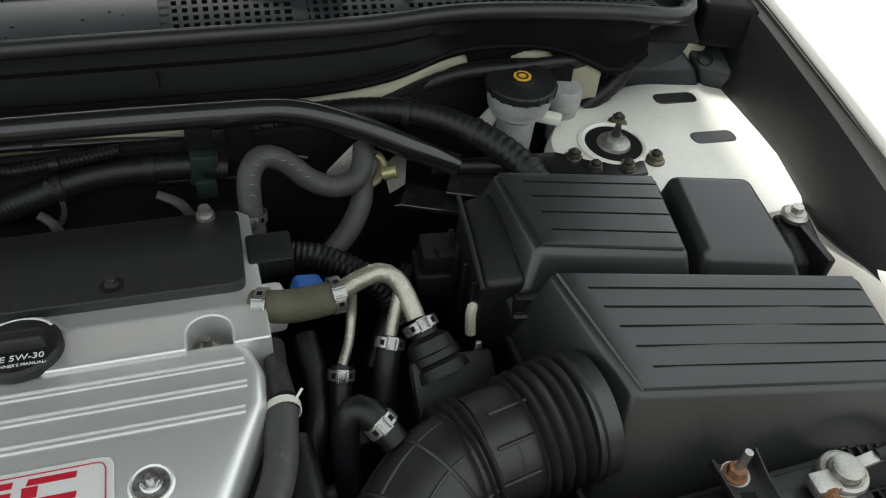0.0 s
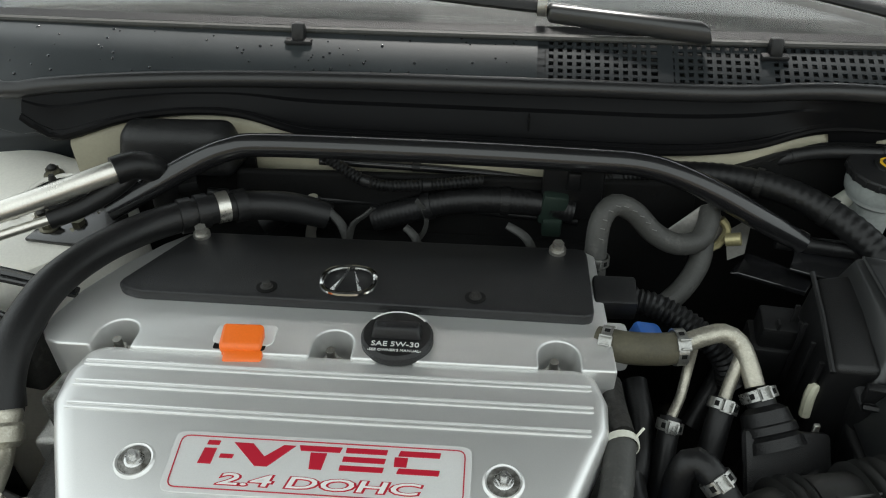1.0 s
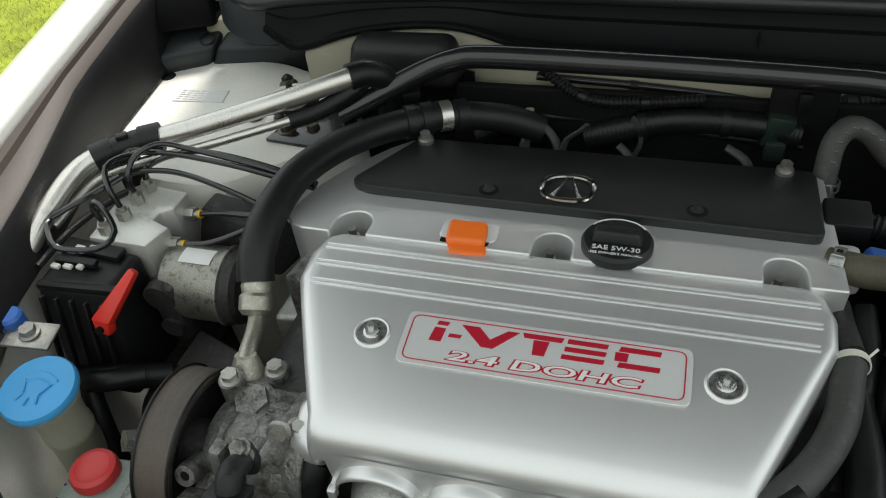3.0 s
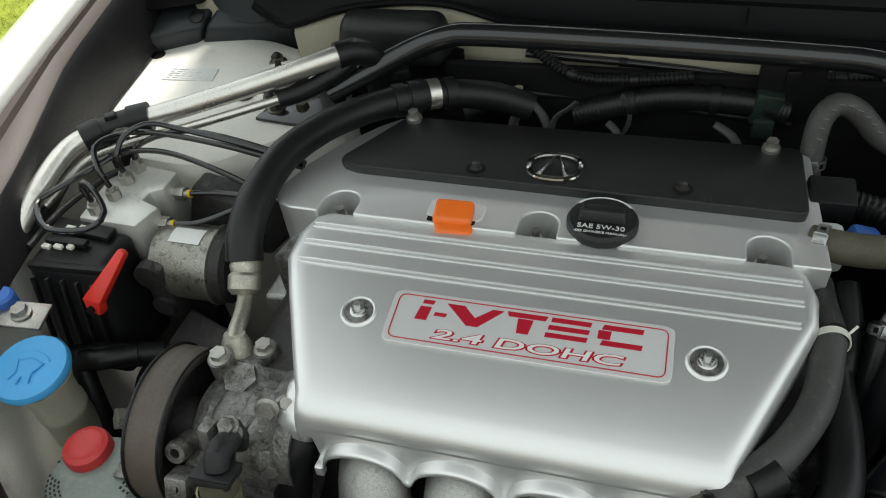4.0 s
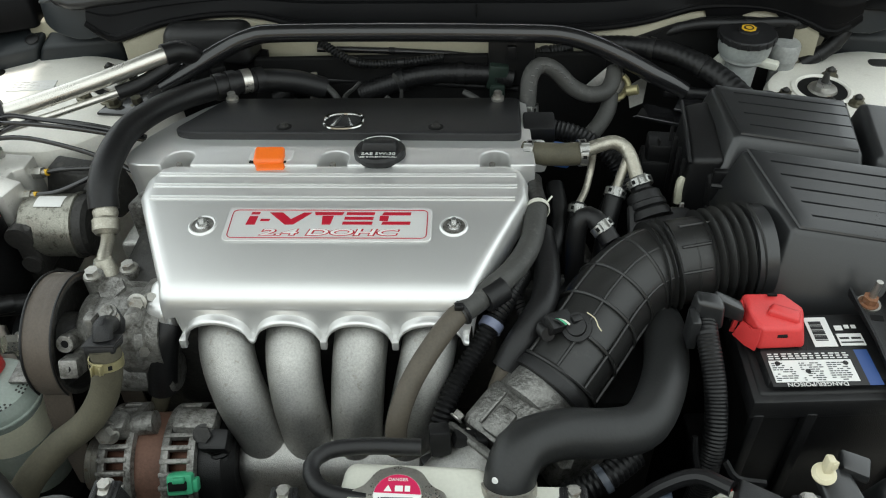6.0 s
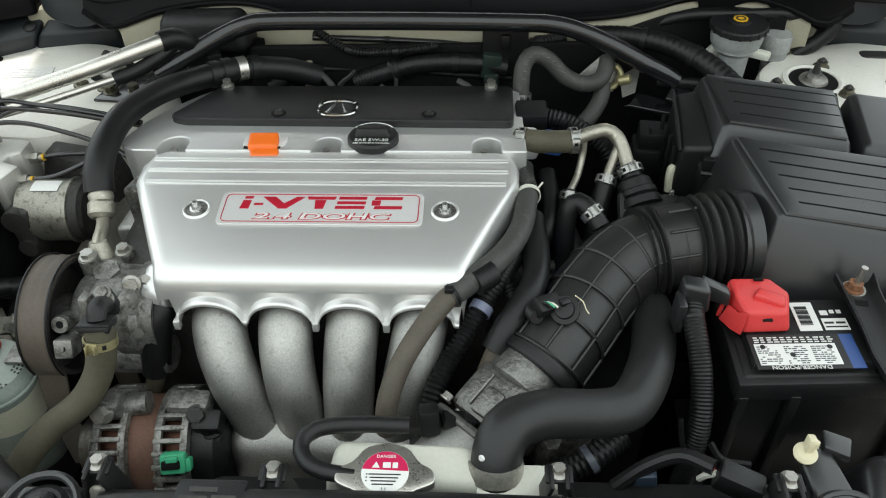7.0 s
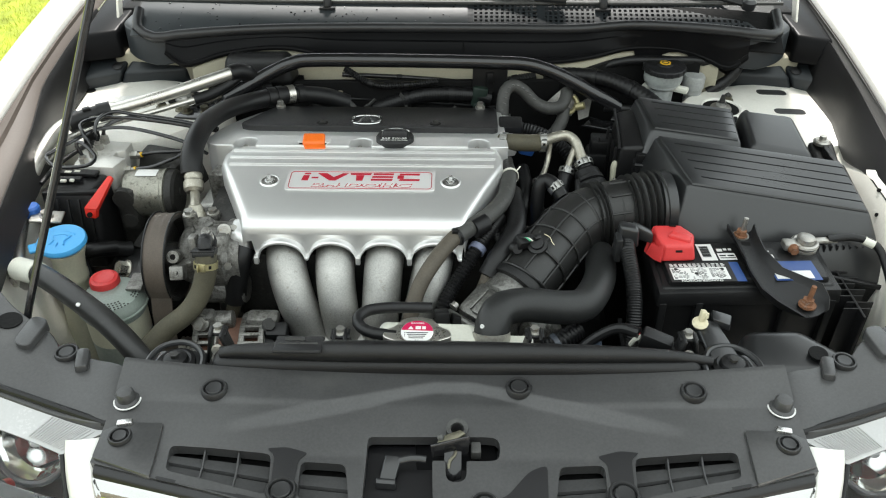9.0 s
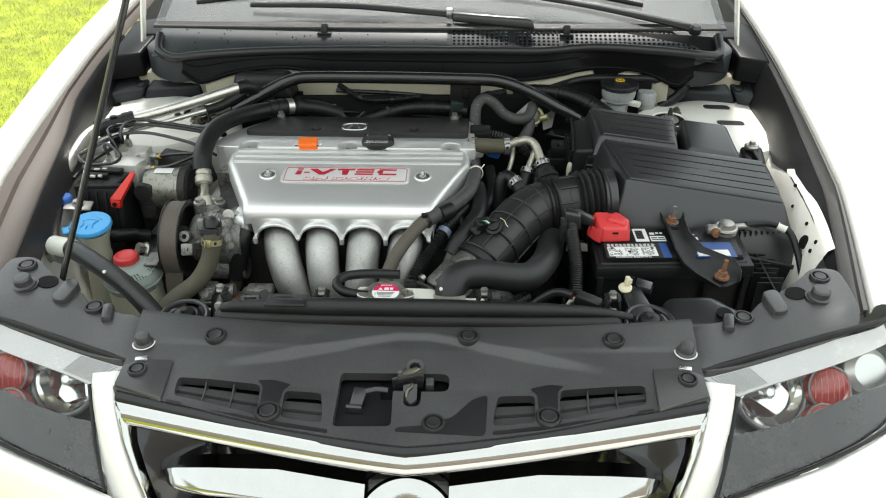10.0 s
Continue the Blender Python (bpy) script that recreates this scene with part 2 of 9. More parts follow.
def hull(bottom, top, r=0.006, seg=3):
    """A solid between two outlines of as many corners, with rounded edges."""
    bm = bmesh.new()
    a, b = [bm.verts.new(p) for p in bottom], [bm.verts.new(p) for p in top]
    n = len(a)
    bm.faces.new(a[::-1])
    bm.faces.new(b)
    for i in range(n):
        bm.faces.new((a[i], a[(i + 1) % n], b[(i + 1) % n], b[i]))
    bmesh.ops.recalc_face_normals(bm, faces=bm.faces)
    return bevelled(bm, r, seg, 12)


def prism(outline, z0, z1, r=0.004, seg=2, slope=(0, 0), about=(0, 0)):
    """An outline in plan raised from z0 to z1; slope: how much z changes along x and y, from the point about."""
    f = lambda p, z: (p[0], p[1], z + slope[0] * (p[0] - about[0]) + slope[1] * (p[1] - about[1]))
    return hull([f(p, z0) for p in outline], [f(p, z1) for p in outline], r, seg)


def rounded(outline, r, n=4):
    """Rounds the corners of an outline."""
    out, m = [], len(outline)
    for i, p in enumerate(outline):
        p, a, b = V(p[:2]), V(outline[i - 1][:2]), V(outline[(i + 1) % m][:2])
        k = min(r, (a - p).length * 0.45, (b - p).length * 0.45)
        s, e = p + (a - p).normalized() * k, p + (b - p).normalized() * k
        for j in range(n + 1):
            t = j / n
            q = s * (1 - t) ** 2 + p * 2 * t * (1 - t) + e * t * t
            out.append((q.x, q.y))
    return out


def oval(c, rx, ry, n=24, a0=0.0, a1=360.0):
    full = a1 - a0 >= 360
    return [(c[0] + rx * math.cos(radians(a0 + (a1 - a0) * i / (n if full else n - 1))),
             c[1] + ry * math.sin(radians(a0 + (a1 - a0) * i / (n if full else n - 1)))) for i in range(n)]


def turn_to(axis):
    return V((0, 0, 1)).rotation_difference(V(axis).normalized()).to_matrix().to_4x4()


def lathe(c, axis, profile, n=24):
    """Rings of (radius, height) along an axis from c, closed at both ends."""
    bm = bmesh.new()
    rings = [[bm.verts.new((r * math.cos(2 * math.pi * i / n), r * math.sin(2 * math.pi * i / n), h)) for i in range(n)] for r, h in profile]
    for a, b in zip(rings, rings[1:]):
        for i in range(n):
            bm.faces.new((a[i], a[(i + 1) % n], b[(i + 1) % n], b[i]))
    bm.faces.new(rings[0][::-1])
    bm.faces.new(rings[-1])
    bm.transform(Matrix.Translation(c) @ turn_to(axis))
    return bm


def rod(a, b, r, n=16, r2=None, chamfer=0.0):
    d = V(b) - V(a)
    h, r2 = d.length, r if r2 is None else r2
    p = [(r, 0), (r2, h)]
    if chamfer:
        p = [(r - chamfer, 0), (r, chamfer), (r2, h - chamfer), (r2 - chamfer, h)]
    return lathe(a, d, p, n)


def ring(c, axis, R, r, n=28, m=8):
    return lathe_closed(c, axis, [(R + r * math.cos(2 * math.pi * i / m), r * math.sin(2 * math.pi * i / m)) for i in range(m)], n)


def lathe_closed(c, axis, profile, n=28):
    """A closed profile turned about an axis: a ring."""
    bm = bmesh.new()
    rings = [[bm.verts.new((r * math.cos(2 * math.pi * i / n), r * math.sin(2 * math.pi * i / n), h)) for i in range(n)] for r, h in profile]
    k = len(rings)
    for j in range(k):
        a, b = rings[j], rings[(j + 1) % k]
        for i in range(n):
            bm.faces.new((a[i], a[(i + 1) % n], b[(i + 1) % n], b[i]))
    bm.transform(Matrix.Translation(c) @ turn_to(axis))
    return bm


def spline(points, step=0.008):
    """A smooth line through points, evenly stepped."""
    P = [V(p) for p in points]
    P = [P[0] * 2 - P[1], *P, P[-1] * 2 - P[-2]]
    out = []
    for a, b, c, d in zip(P, P[1:], P[2:], P[3:]):
        n = max(2, int((c - b).length / step))
        for i in range(n):
            t = i / n
            out.append(0.5 * ((2 * b) + (c - a) * t + (2 * a - 5 * b + 4 * c - d) * t * t + (3 * b - a - 3 * c + d) * t ** 3))
    return out + [P[-2]]


def frames_along(line):
    """The line's ways and two sides, carried along without twist."""
    ways = [(line[min(i + 1, len(line) - 1)] - line[max(i - 1, 0)]).normalized() for i in range(len(line))]
    side = ways[0].orthogonal().normalized()
    out = []
    for w in ways:
        side = (side - w * side.dot(w)).normalized()
        out.append((w, side, w.cross(side)))
    return out


def tube(points, r, n=14, step=0.008, ribs=None, flat=1.0, smooth=True):
    """A hose through points. r: a radius, or radii from start to end; ribs: (pitch, depth) of a corrugated one."""
    if ribs:
        step = ribs[0] / 4
    line = spline(points, step) if smooth else [V(p) for p in points]
    rs = r if isinstance(r, (list, tuple)) else (r, r)
    bm, rings, run = bmesh.new(), [], 0.0
    total = sum((b - a).length for a, b in zip(line, line[1:]))
    for i, (p, (w, s, t)) in enumerate(zip(line, frames_along(line))):
        if i:
            run += (p - line[i - 1]).length
        k = run / total * (len(rs) - 1)
        j = min(int(k), len(rs) - 2)
        rad = rs[j] + (rs[j + 1] - rs[j]) * (k - j)
        if ribs:
            rad += (ribs[1], 0, -ribs[1], 0)[i % 4]
        rings.append([bm.verts.new(p + s * rad * math.cos(2 * math.pi * q / n) + t * rad * flat * math.sin(2 * math.pi * q / n)) for q in range(n)])
    for a, b in zip(rings, rings[1:]):
        for q in range(n):
            bm.faces.new((a[q], a[(q + 1) % n], b[(q + 1) % n], b[q]))
    bm.faces.new(rings[0][::-1])
    bm.faces.new(rings[-1])
    return bm


def sheet(rows):
    """A surface over rows of points."""
    bm = bmesh.new()
    g = [[bm.verts.new(p) for p in row] for row in rows]
    for a, b in zip(g, g[1:]):
        for i in range(len(a) - 1):
            bm.faces.new((a[i], a[i + 1], b[i + 1], b[i]))
    return bm


def thick(bm, t):
    """Gives a surface thickness."""
    bmesh.ops.recalc_face_normals(bm, faces=bm.faces)
    bmesh.ops.solidify(bm, geom=bm.faces[:], thickness=t)
    return bm


def hexbolt(c, axis, r=0.009, h=0.010, washer=0.013):
    return join(lathe(c, axis, [(washer, 0), (washer, 0.002), (r, 0.003)], 20), bevelled(lathe(c, axis, [(r, 0.002), (r, h)], 6), 0.001, 1))


def words(text, size, m, depth=0.0006, shear=0.0, width=1.0, bold=0.0, align="CENTER"):
    """Raised lettering as a bmesh, laid in the plane of the pose m."""
    cu = bpy.data.curves.new("words", "FONT")
    cu.body, cu.size, cu.extrude, cu.shear, cu.offset, cu.align_x, cu.align_y = text, size, depth, shear, bold, align, "CENTER"
    cu.resolution_u = 3
    ob = bpy.data.objects.new("words", cu)
    scene.collection.objects.link(ob)
    me = bpy.data.meshes.new_from_object(ob.evaluated_get(bpy.context.evaluated_depsgraph_get()))
    bm = bmesh.new()
    bm.from_mesh(me)
    bpy.data.objects.remove(ob)
    bpy.data.curves.remove(cu)
    bpy.data.meshes.remove(me)
    bm.transform(m @ Matrix.Diagonal((width, 1, 1, 1)))
    return bm


def bars(rows, m, depth=0.0006):
    """Rows of unreadable print: (x, y, length, height) bars in the plane of the pose m."""
    bm = bmesh.new()
    for x, y, w, h in rows:
        join(bm, box((x + w / 2, y, 0), (w, h, 2 * depth), 0))
    bm.transform(m)
    return bm


# ---- ground ----
ground = tagged(part("ground", box((0, 0, -0.12), (900, 900, 0.2), 0), SOIL, metres=True), "flat green-brown ground of the lawn reaching the horizon", "ground", kind="structure")
lawn = thing("lawn", (0, 0, 0), "sunlit yellow-green mown lawn beside the parked car", "lawn", kind="structure")
drive = thing("driveway", (0, 0, 0), "pale concrete driveway slabs under the parked car", "driveway", kind="structure")
lawn.location, drive.location = (-3, 2, -0.1), (1, 2, -0.1)
for i in range(5):
    for j in range(7):
        part("slab", box((-1.2 + 1.25 + 2.5 * i, -7.5 + 3 * j, -0.06), (2.488, 2.988, 0.12), 0.006), CONCRETE, drive, metres=True)

# unseen wall added in front of the car, behind the camera, to darken reflections
WALL = mat("plain brownish render", (0.20, 0.175, 0.15), 0.85, 0, 0.2, 1.2, 60, 0.3)
wall = thing("wall_south", (0, -6.5, -0.15), "unseen plain brownish wall added to darken reflections", "wall", kind="structure")
wall.location = (1.5, -6.0, 0)
part("wall", box((1.5, -6.0, 1.5), (19, 0.25, 3.2), 0.02), WALL, wall, metres=True)


def grass(n=420000):
    rng = np.random.default_rng(4)
    x = -1.25 - 7.5 * rng.random(n) ** 1.4
    y = -2 + 11 * rng.random(n)
    h, a, w = 0.010 + 0.016 * rng.random(n), rng.random(n) * 6.283, 0.0009 + 0.0009 * rng.random(n)
    lean = (rng.random((n, 2)) - 0.5) * 0.05
    base = np.stack([x, y, np.full(n, -0.021)], 1)
    d = np.stack([np.cos(a) * w, np.sin(a) * w, np.zeros(n)], 1)
    tip = base + np.stack([lean[:, 0], lean[:, 1], h], 1)
    verts = np.stack([base - d, base + d, tip], 1).reshape(-1, 3)
    me = bpy.data.meshes.new("grass")
    me.from_pydata(verts.tolist(), [], np.arange(3 * n).reshape(-1, 3).tolist())
    me.materials.append(GRASS)
    ob = new("grass", me)
    ob.parent = lawn
    ob.matrix_parent_inverse = Matrix.Translation(lawn.location).inverted()
    tagged(ob, "short green grass blades", kind="stuff")


grass()

# ---- car body ----
car = thing("car", (0, 0.6, -0.15), "pearl white car with its bonnet open on a concrete driveway", "car")
Y = (-0.02, 0.09, 0.2, 0.3, 0.44, 0.65, 0.85, 1.06, 1.3, 1.7)
EDGE_X = (0.805, 0.830, 0.855, 0.877, 0.905, 0.922, 0.935, 0.948, 0.955, 0.96)
TRIM_W = (0.040, 0.040, 0.038, 0.034, 0.030, 0.026, 0.020, 0.018, 0.018, 0.018)
LEFT_W = (0.040, 0.043, 0.046, 0.048, 0.048, 0.030, -0.008, -0.010, -0.006, 0.0)
EDGE_Z = (0.765, 0.775, 0.785, 0.794, 0.808, 0.828, 0.848, 0.866, 0.885, 0.91)


def along(y, values):
    return float(np.interp(y, Y, values))


RIGHT_APRON = lambda y: float(np.interp(y, (0.1, 0.255, 0.33, 0.386, 0.484, 0.648, 0.74, 0.893), (0.795, 0.812, 0.827, 0.835, 0.844, 0.852, 0.860, 0.893)))
for s in (-1, 1):
    rows, out = [], 0.0 if s > 0 else 0.04
    for y in np.linspace(0.055, 1.7, 30):
        x, z = along(y, EDGE_X) + out * min(1, max(0, y / 0.25)), along(y, EDGE_Z)
        rows.append([(s * (x + a), y, z + b) for a, b in ((-0.001, -0.02), (0.0, -0.004), (0.003, 0.002), (0.012, 0.006), (0.05, 0.006), (0.085, -0.008), (0.11, -0.035), (0.125, -0.09), (0.128, -0.25), (0.12, -0.5), (0.11, -0.72))])
    part("fender", sheet(rows), WHITE, car, "pearl white painted fender", angle=60)
    rows, width = [], TRIM_W if s > 0 else LEFT_W
    for y in np.linspace(0.06, 1.7, 30):
        k = out * min(1, max(0, y / 0.25))
        x, z, w = along(y, EDGE_X) + k, along(y, EDGE_Z), along(y, width) + k
        rows.append([(s * (x + a), y, z + b) for a, b in ((-0.005, -0.03), (-0.006, -0.012), (-0.35 * w, -0.012), (-0.42 * w, -0.020), (-w + 0.006, -0.028), (-w, -0.034))])
    part("fender_flange", thick(sheet(rows), 0.003), FLANGE_SHADED if s > 0 else FLANGE, car, "inner fender flange with its shade painted in", angle=40)
    rows = []
    for y in np.linspace(0.05, 1.25, 24):
        x, z = along(y, EDGE_X) - along(y, width), along(y, EDGE_Z)
        if s > 0:
            foot_x, foot_z = RIGHT_APRON(y), min(z - 0.05, 0.752 - 0.032 * min(1, max(0, (y - 0.60) / 0.12)))
            rows.append([(x + 0.002, y, z - 0.029), (x - 0.003, y, z - 0.025)] + [(x - 0.004 + (foot_x - x + 0.004) * k ** 0.8, y, z - 0.030 + (foot_z - z + 0.030) * k) for k in (0.1, 0.35, 0.6, 0.85, 1.0)] + [(foot_x + 0.004, y, foot_z - 0.008)])
            continue
        rows.append([(-(x + a), y, z + b) for a, b in ((0.002, -0.029), (-0.003, -0.025), (-0.007, -0.030), (-0.011, -0.040), (-0.016, -0.054), (-0.023, min(-0.066, 0.740 - z)), (-0.027, min(-0.074, 0.728 - z)))])
    part("fender_trim", thick(sheet(rows), 0.004), BLACK, car, "black plastic trim strip inside the fender", angle=50)
    # white sheet-metal apron below the trim
    rows = []
    for y in np.linspace(0.1, 0.78, 20):
        x, z = along(y, EDGE_X) - along(y, width) - 0.006 + 0.035 * min(1, max(0, (y - 0.56) / 0.08)), along(y, EDGE_Z)
        b = -0.006 - (0.03 * math.exp(-((y - 0.5) / 0.2) ** 4) if s < 0 else 0)
        rows.append([(s * (x + a), y, c) for a, c in ((0.012, z - 0.075), (-0.004 - b, z - 0.062), (-0.014 - b, z - 0.072), (-0.03 - b, z - 0.18), (-0.06, z - 0.36), (-0.07, 0.2))])
    if s > 0:
        rows = []
        for y in np.linspace(0.25, 0.85, 22):
            x, drop = RIGHT_APRON(y), 0.050 * min(1, max(0, (y - 0.60) / 0.12))
            rows.append([(x + a, y, c - drop) for a, c in ((0.016, 0.768), (0.004, 0.760), (-0.001, 0.748), (-0.013, 0.715), (-0.026, 0.62), (-0.05, 0.42), (-0.06, 0.2))])
    part("apron", sheet(rows), BAY_WHITE, car, "dusty white inner fender apron", angle=50)

for y, z, r in ((0.359, 0.710, 0.015), (0.396, 0.733, 0.0045), (0.315, 0.738, 0.0045), (0.312, 0.718, 0.0045), (0.491, 0.721, 0.004), (0.533, 0.752, 0.004)):
    part("apron_hole", lathe((RIGHT_APRON(y) + 0.004 - 0.37 * max(0, 0.748 - z), y, z), (-1, 0, 0.37), [(r, 0), (r, 0.007), (r * 0.2, 0.0072)], 20), VOID, car, "dark hole in the white apron")

# strut towers
TOWER = [(0.545, 0.90), (0.545, 0.975), (0.59, 1.03), (0.66, 1.07), (0.75, 1.105), (0.965, 1.085), (0.975, 0.985), (0.945, 0.84), (0.905, 0.77), (0.70, 0.75), (0.60, 0.84)]
TOWER_Z = 0.727


def tower(s):
    """A strut tower with a flat top, a shoulder and two drain holes."""
    o = rounded([(s * (x - (0.022 if s > 0 and x > 0.9 else 0)), y) for x, y in TOWER], 0.05, 5)
    cx, cy = s * 0.745, 0.93
    grow = lambda k: [(cx + (x - cx) * k, cy + (y - cy) * k) for x, y in o]
    f = lambda p, z: (p[0], p[1], z + TOWER_Z - 0.772 - 0.02 * (abs(p[0]) - 0.62))
    top = [f(p, 0.772) for p in grow(0.93)]
    bm = bmesh.new()
    rings = [[bm.verts.new(p) for p in top]] + [[bm.verts.new(f(p, z)) for p in grow(k)] for k, z in ((0.965, 0.769), (0.99, 0.758), (1.0, 0.742), (1.01, 0.6), (1.01, 0.3))]
    n = len(top)
    for a, b in zip(rings, rings[1:]):
        for i in range(n):
            bm.faces.new((a[i], a[(i + 1) % n], b[(i + 1) % n], b[i]))
    bm.faces.new(rings[0])
    return bm


for s in (-1, 1):
    part("strut_tower", tower(s), BAY_WHITE, car, "dusty white strut tower with bolted damper top", angle=40)
for x, y, a in ((0.800, 1.045, 8), (0.812, 0.939, 6)):
    part("tower_hole", prism(rounded([(x - 0.037, y - 0.013), (x + 0.037, y - 0.015), (x + 0.037, y + 0.013), (x - 0.037, y + 0.015)], 0.014), TOWER_Z - 0.0045 - 0.02 * (x - 0.62), TOWER_Z + 0.0015 - 0.02 * (x - 0.62), 0.001, 1, (-0.02, 0), (x, y)), DUSTY, car, "grey tape pad over a hole in the tower")
for s in (-1, 1):
    part("tower_hole", lathe((s * 0.925, 1.03, TOWER_Z - 0.0075), (s * 0.02, 0, 1), [(0.013, 0), (0.013, 0.0022)], 20), VOID, car, "small dark hole in the tower")

part("sticker", prism([(-0.878, 0.958), (-0.786, 0.962), (-0.790, 0.996), (-0.876, 0.992)], TOWER_Z - 0.006, TOWER_Z - 0.0022, 0.0003, 1, (0.02, 0), (-0.83, 0.976)), PAPER, car, "white paper sticker on the tower")
part("small_print", bars([(-0.872 + 0.012 * k, 0.964 + 0.006 * r, 0.007 + 0.002 * ((k + r) % 3), 0.0016) for k in range(7) for r in range(5)], pose(0, 0, TOWER_Z - 0.0018), 0.0004), mat("faded pale print", (0.74, 0.73, 0.70), 0.6), car, "faded print on the sticker", kind="stuff")


def seal_line(x):
    """Height and depth of the cowl's rubber seal: it steps up over the brake cylinder."""
    k = 1 / (1 + math.exp(-(x - 0.37) / 0.03))
    return 1.092 - 0.012 * k - 0.05 * (abs(x) / 0.78) ** 4, 0.868 + 0.022 * k - 0.015 * (abs(x) / 0.78) ** 3


LIP_X = (-0.80, -0.70, -0.64, -0.589, -0.54, -0.494, -0.45, -0.407, -0.36, -0.31, -0.25, 0.20, 0.27, 0.33, 0.39, 0.44, 0.50, 0.56, 0.624, 0.67, 0.71, 0.80)
LIP_Z = (0.765, 0.780, 0.797, 0.812, 0.816, 0.823, 0.826, 0.825, 0.820, 0.815, 0.811, 0.804, 0.808, 0.818, 0.824, 0.826, 0.826, 0.822, 0.806, 0.788, 0.776, 0.765)


def lip(x):
    """Height of the cowl trim's lower lip: it arches over the brake reservoir and the vacuum box."""
    return float(np.mean(np.interp([x - 0.02, x, x + 0.02], LIP_X, LIP_Z))) + 0.06 * min(1, max(0, (abs(x) - 0.665) / 0.06)) ** 1.5


def lip_y(x):
    """How far forward the lip stands: it swings back behind the reservoir and the vacuum box."""
    return 1.028 + 0.045 * math.exp(-((x - 0.51) / 0.14) ** 4) + 0.03 * math.exp(-((x + 0.47) / 0.13) ** 4)


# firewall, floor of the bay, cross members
part("firewall", join(box((0, 1.13, 0.50), (1.76, 0.04, 0.58), 0.01), box((0, 1.085, 0.72), (1.16, 0.06, 0.10), 0.02)), SHADED_CREAM, car, "dusty cream firewall panel, darkened for shade")
part("bulkhead", box((0, 1.28, 0.56), (1.76, 0.12, 0.62), 0.01), VOID, car, "dark panel below the windscreen")
part("cowl_box", sheet([[(x, *q) for x in np.linspace(-0.655, 0.655, 41) for q in [r(x)]] for r in (lambda x: (lip_y(x) + 0.06, lip(x) + 0.005), lambda x: (lip_y(x) + 0.018, lip(x) - 0.003), lambda x: (lip_y(x) + 0.008, lip(x) - 0.006), lambda x: (lip_y(x) + 0.002, lip(x) - 0.014), lambda x: (lip_y(x), 0.66))]), SHADED_CREAM, car, "cream front of the cowl box, darkened for shade", angle=50)
for s in (-1, 1):
    part("wheel", lathe((s * 0.76, 0.93, 0.21), (s, 0, 0), [(0.22, 0), (0.35, 0.01), (0.36, 0.03), (0.36, 0.19), (0.34, 0.21), (0.2, 0.21)], 40), RUBBER, car, "black tyre on the concrete")
part("undertray", box((0, 0.55, 0.13), (1.8, 1.25, 0.02), 0.004), VOID, car, "near-black tray under the bay")
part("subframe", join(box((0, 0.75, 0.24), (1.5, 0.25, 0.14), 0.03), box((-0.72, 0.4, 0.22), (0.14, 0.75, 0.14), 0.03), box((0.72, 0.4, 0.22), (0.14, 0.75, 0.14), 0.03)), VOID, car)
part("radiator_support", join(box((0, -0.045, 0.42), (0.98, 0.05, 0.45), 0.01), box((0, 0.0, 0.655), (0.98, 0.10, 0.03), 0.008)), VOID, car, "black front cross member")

# bumper and the white posts beside the grille
for s in (-1, 1):
    e = [(0.44, -0.27, 0.50), (0.495, -0.245, 0.575), (0.6, -0.212, 0.598), (0.7, -0.182, 0.618), (0.81, -0.130, 0.640), (0.90, -0.03, 0.672), (0.96, 0.1, 0.70)]
    rows = [[(s * x, y + a, z + b) for x, y, z in e] for a, b in ((0.01, -0.006), (0, 0), (-0.006, -0.002), (-0.02, -0.02), (-0.03, -0.1), (-0.02, -0.3), (0.0, -0.42))]
    part("bumper", sheet(rows), WHITE, car, "pearl white painted front bumper", angle=60)
    edge_in = [(0.497, -0.062, 0.690), (0.4975, -0.078, 0.708), (0.500, -0.110, 0.7035), (0.496, -0.140, 0.696), (0.4925, -0.152, 0.690), (0.482, -0.182, 0.640), (0.466, -0.206, 0.590), (0.4486, -0.226, 0.545), (0.43, -0.245, 0.45), (0.42, -0.25, 0.35)]
    edge_out = [(0.553, -0.068, 0.690), (0.554, -0.084, 0.706), (0.551, -0.100, 0.6947), (0.546, -0.118, 0.682), (0.541, -0.134, 0.667), (0.528, -0.165, 0.640), (0.520, -0.198, 0.59), (0.508, -0.226, 0.545), (0.50, -0.26, 0.45), (0.50, -0.27, 0.35)]
    rows = [[(s * (p[0] + (q[0] - p[0]) * u), p[1] + (q[1] - p[1]) * u - h, p[2] + (q[2] - p[2]) * u + 0.8 * h) for p, q in zip(edge_in, edge_out)] for u, h in ((-0.02, -0.012), (0.0, -0.002), (0.06, 0.002), (0.25, 0.005), (0.5, 0.006), (0.75, 0.005), (0.95, 0.002), (1.0, -0.002), (1.02, -0.014))]
    part("grille_post", sheet(rows), WHITE, car, angle=60)
part("lower_bumper", sheet([[(x, -0.30 + 0.1 * (x / 0.5) ** 2, z) for x in np.linspace(-0.5, 0.5, 13)] for z in (0.46, 0.44, 0.3, 0.15)]), WHITE, car, angle=60)

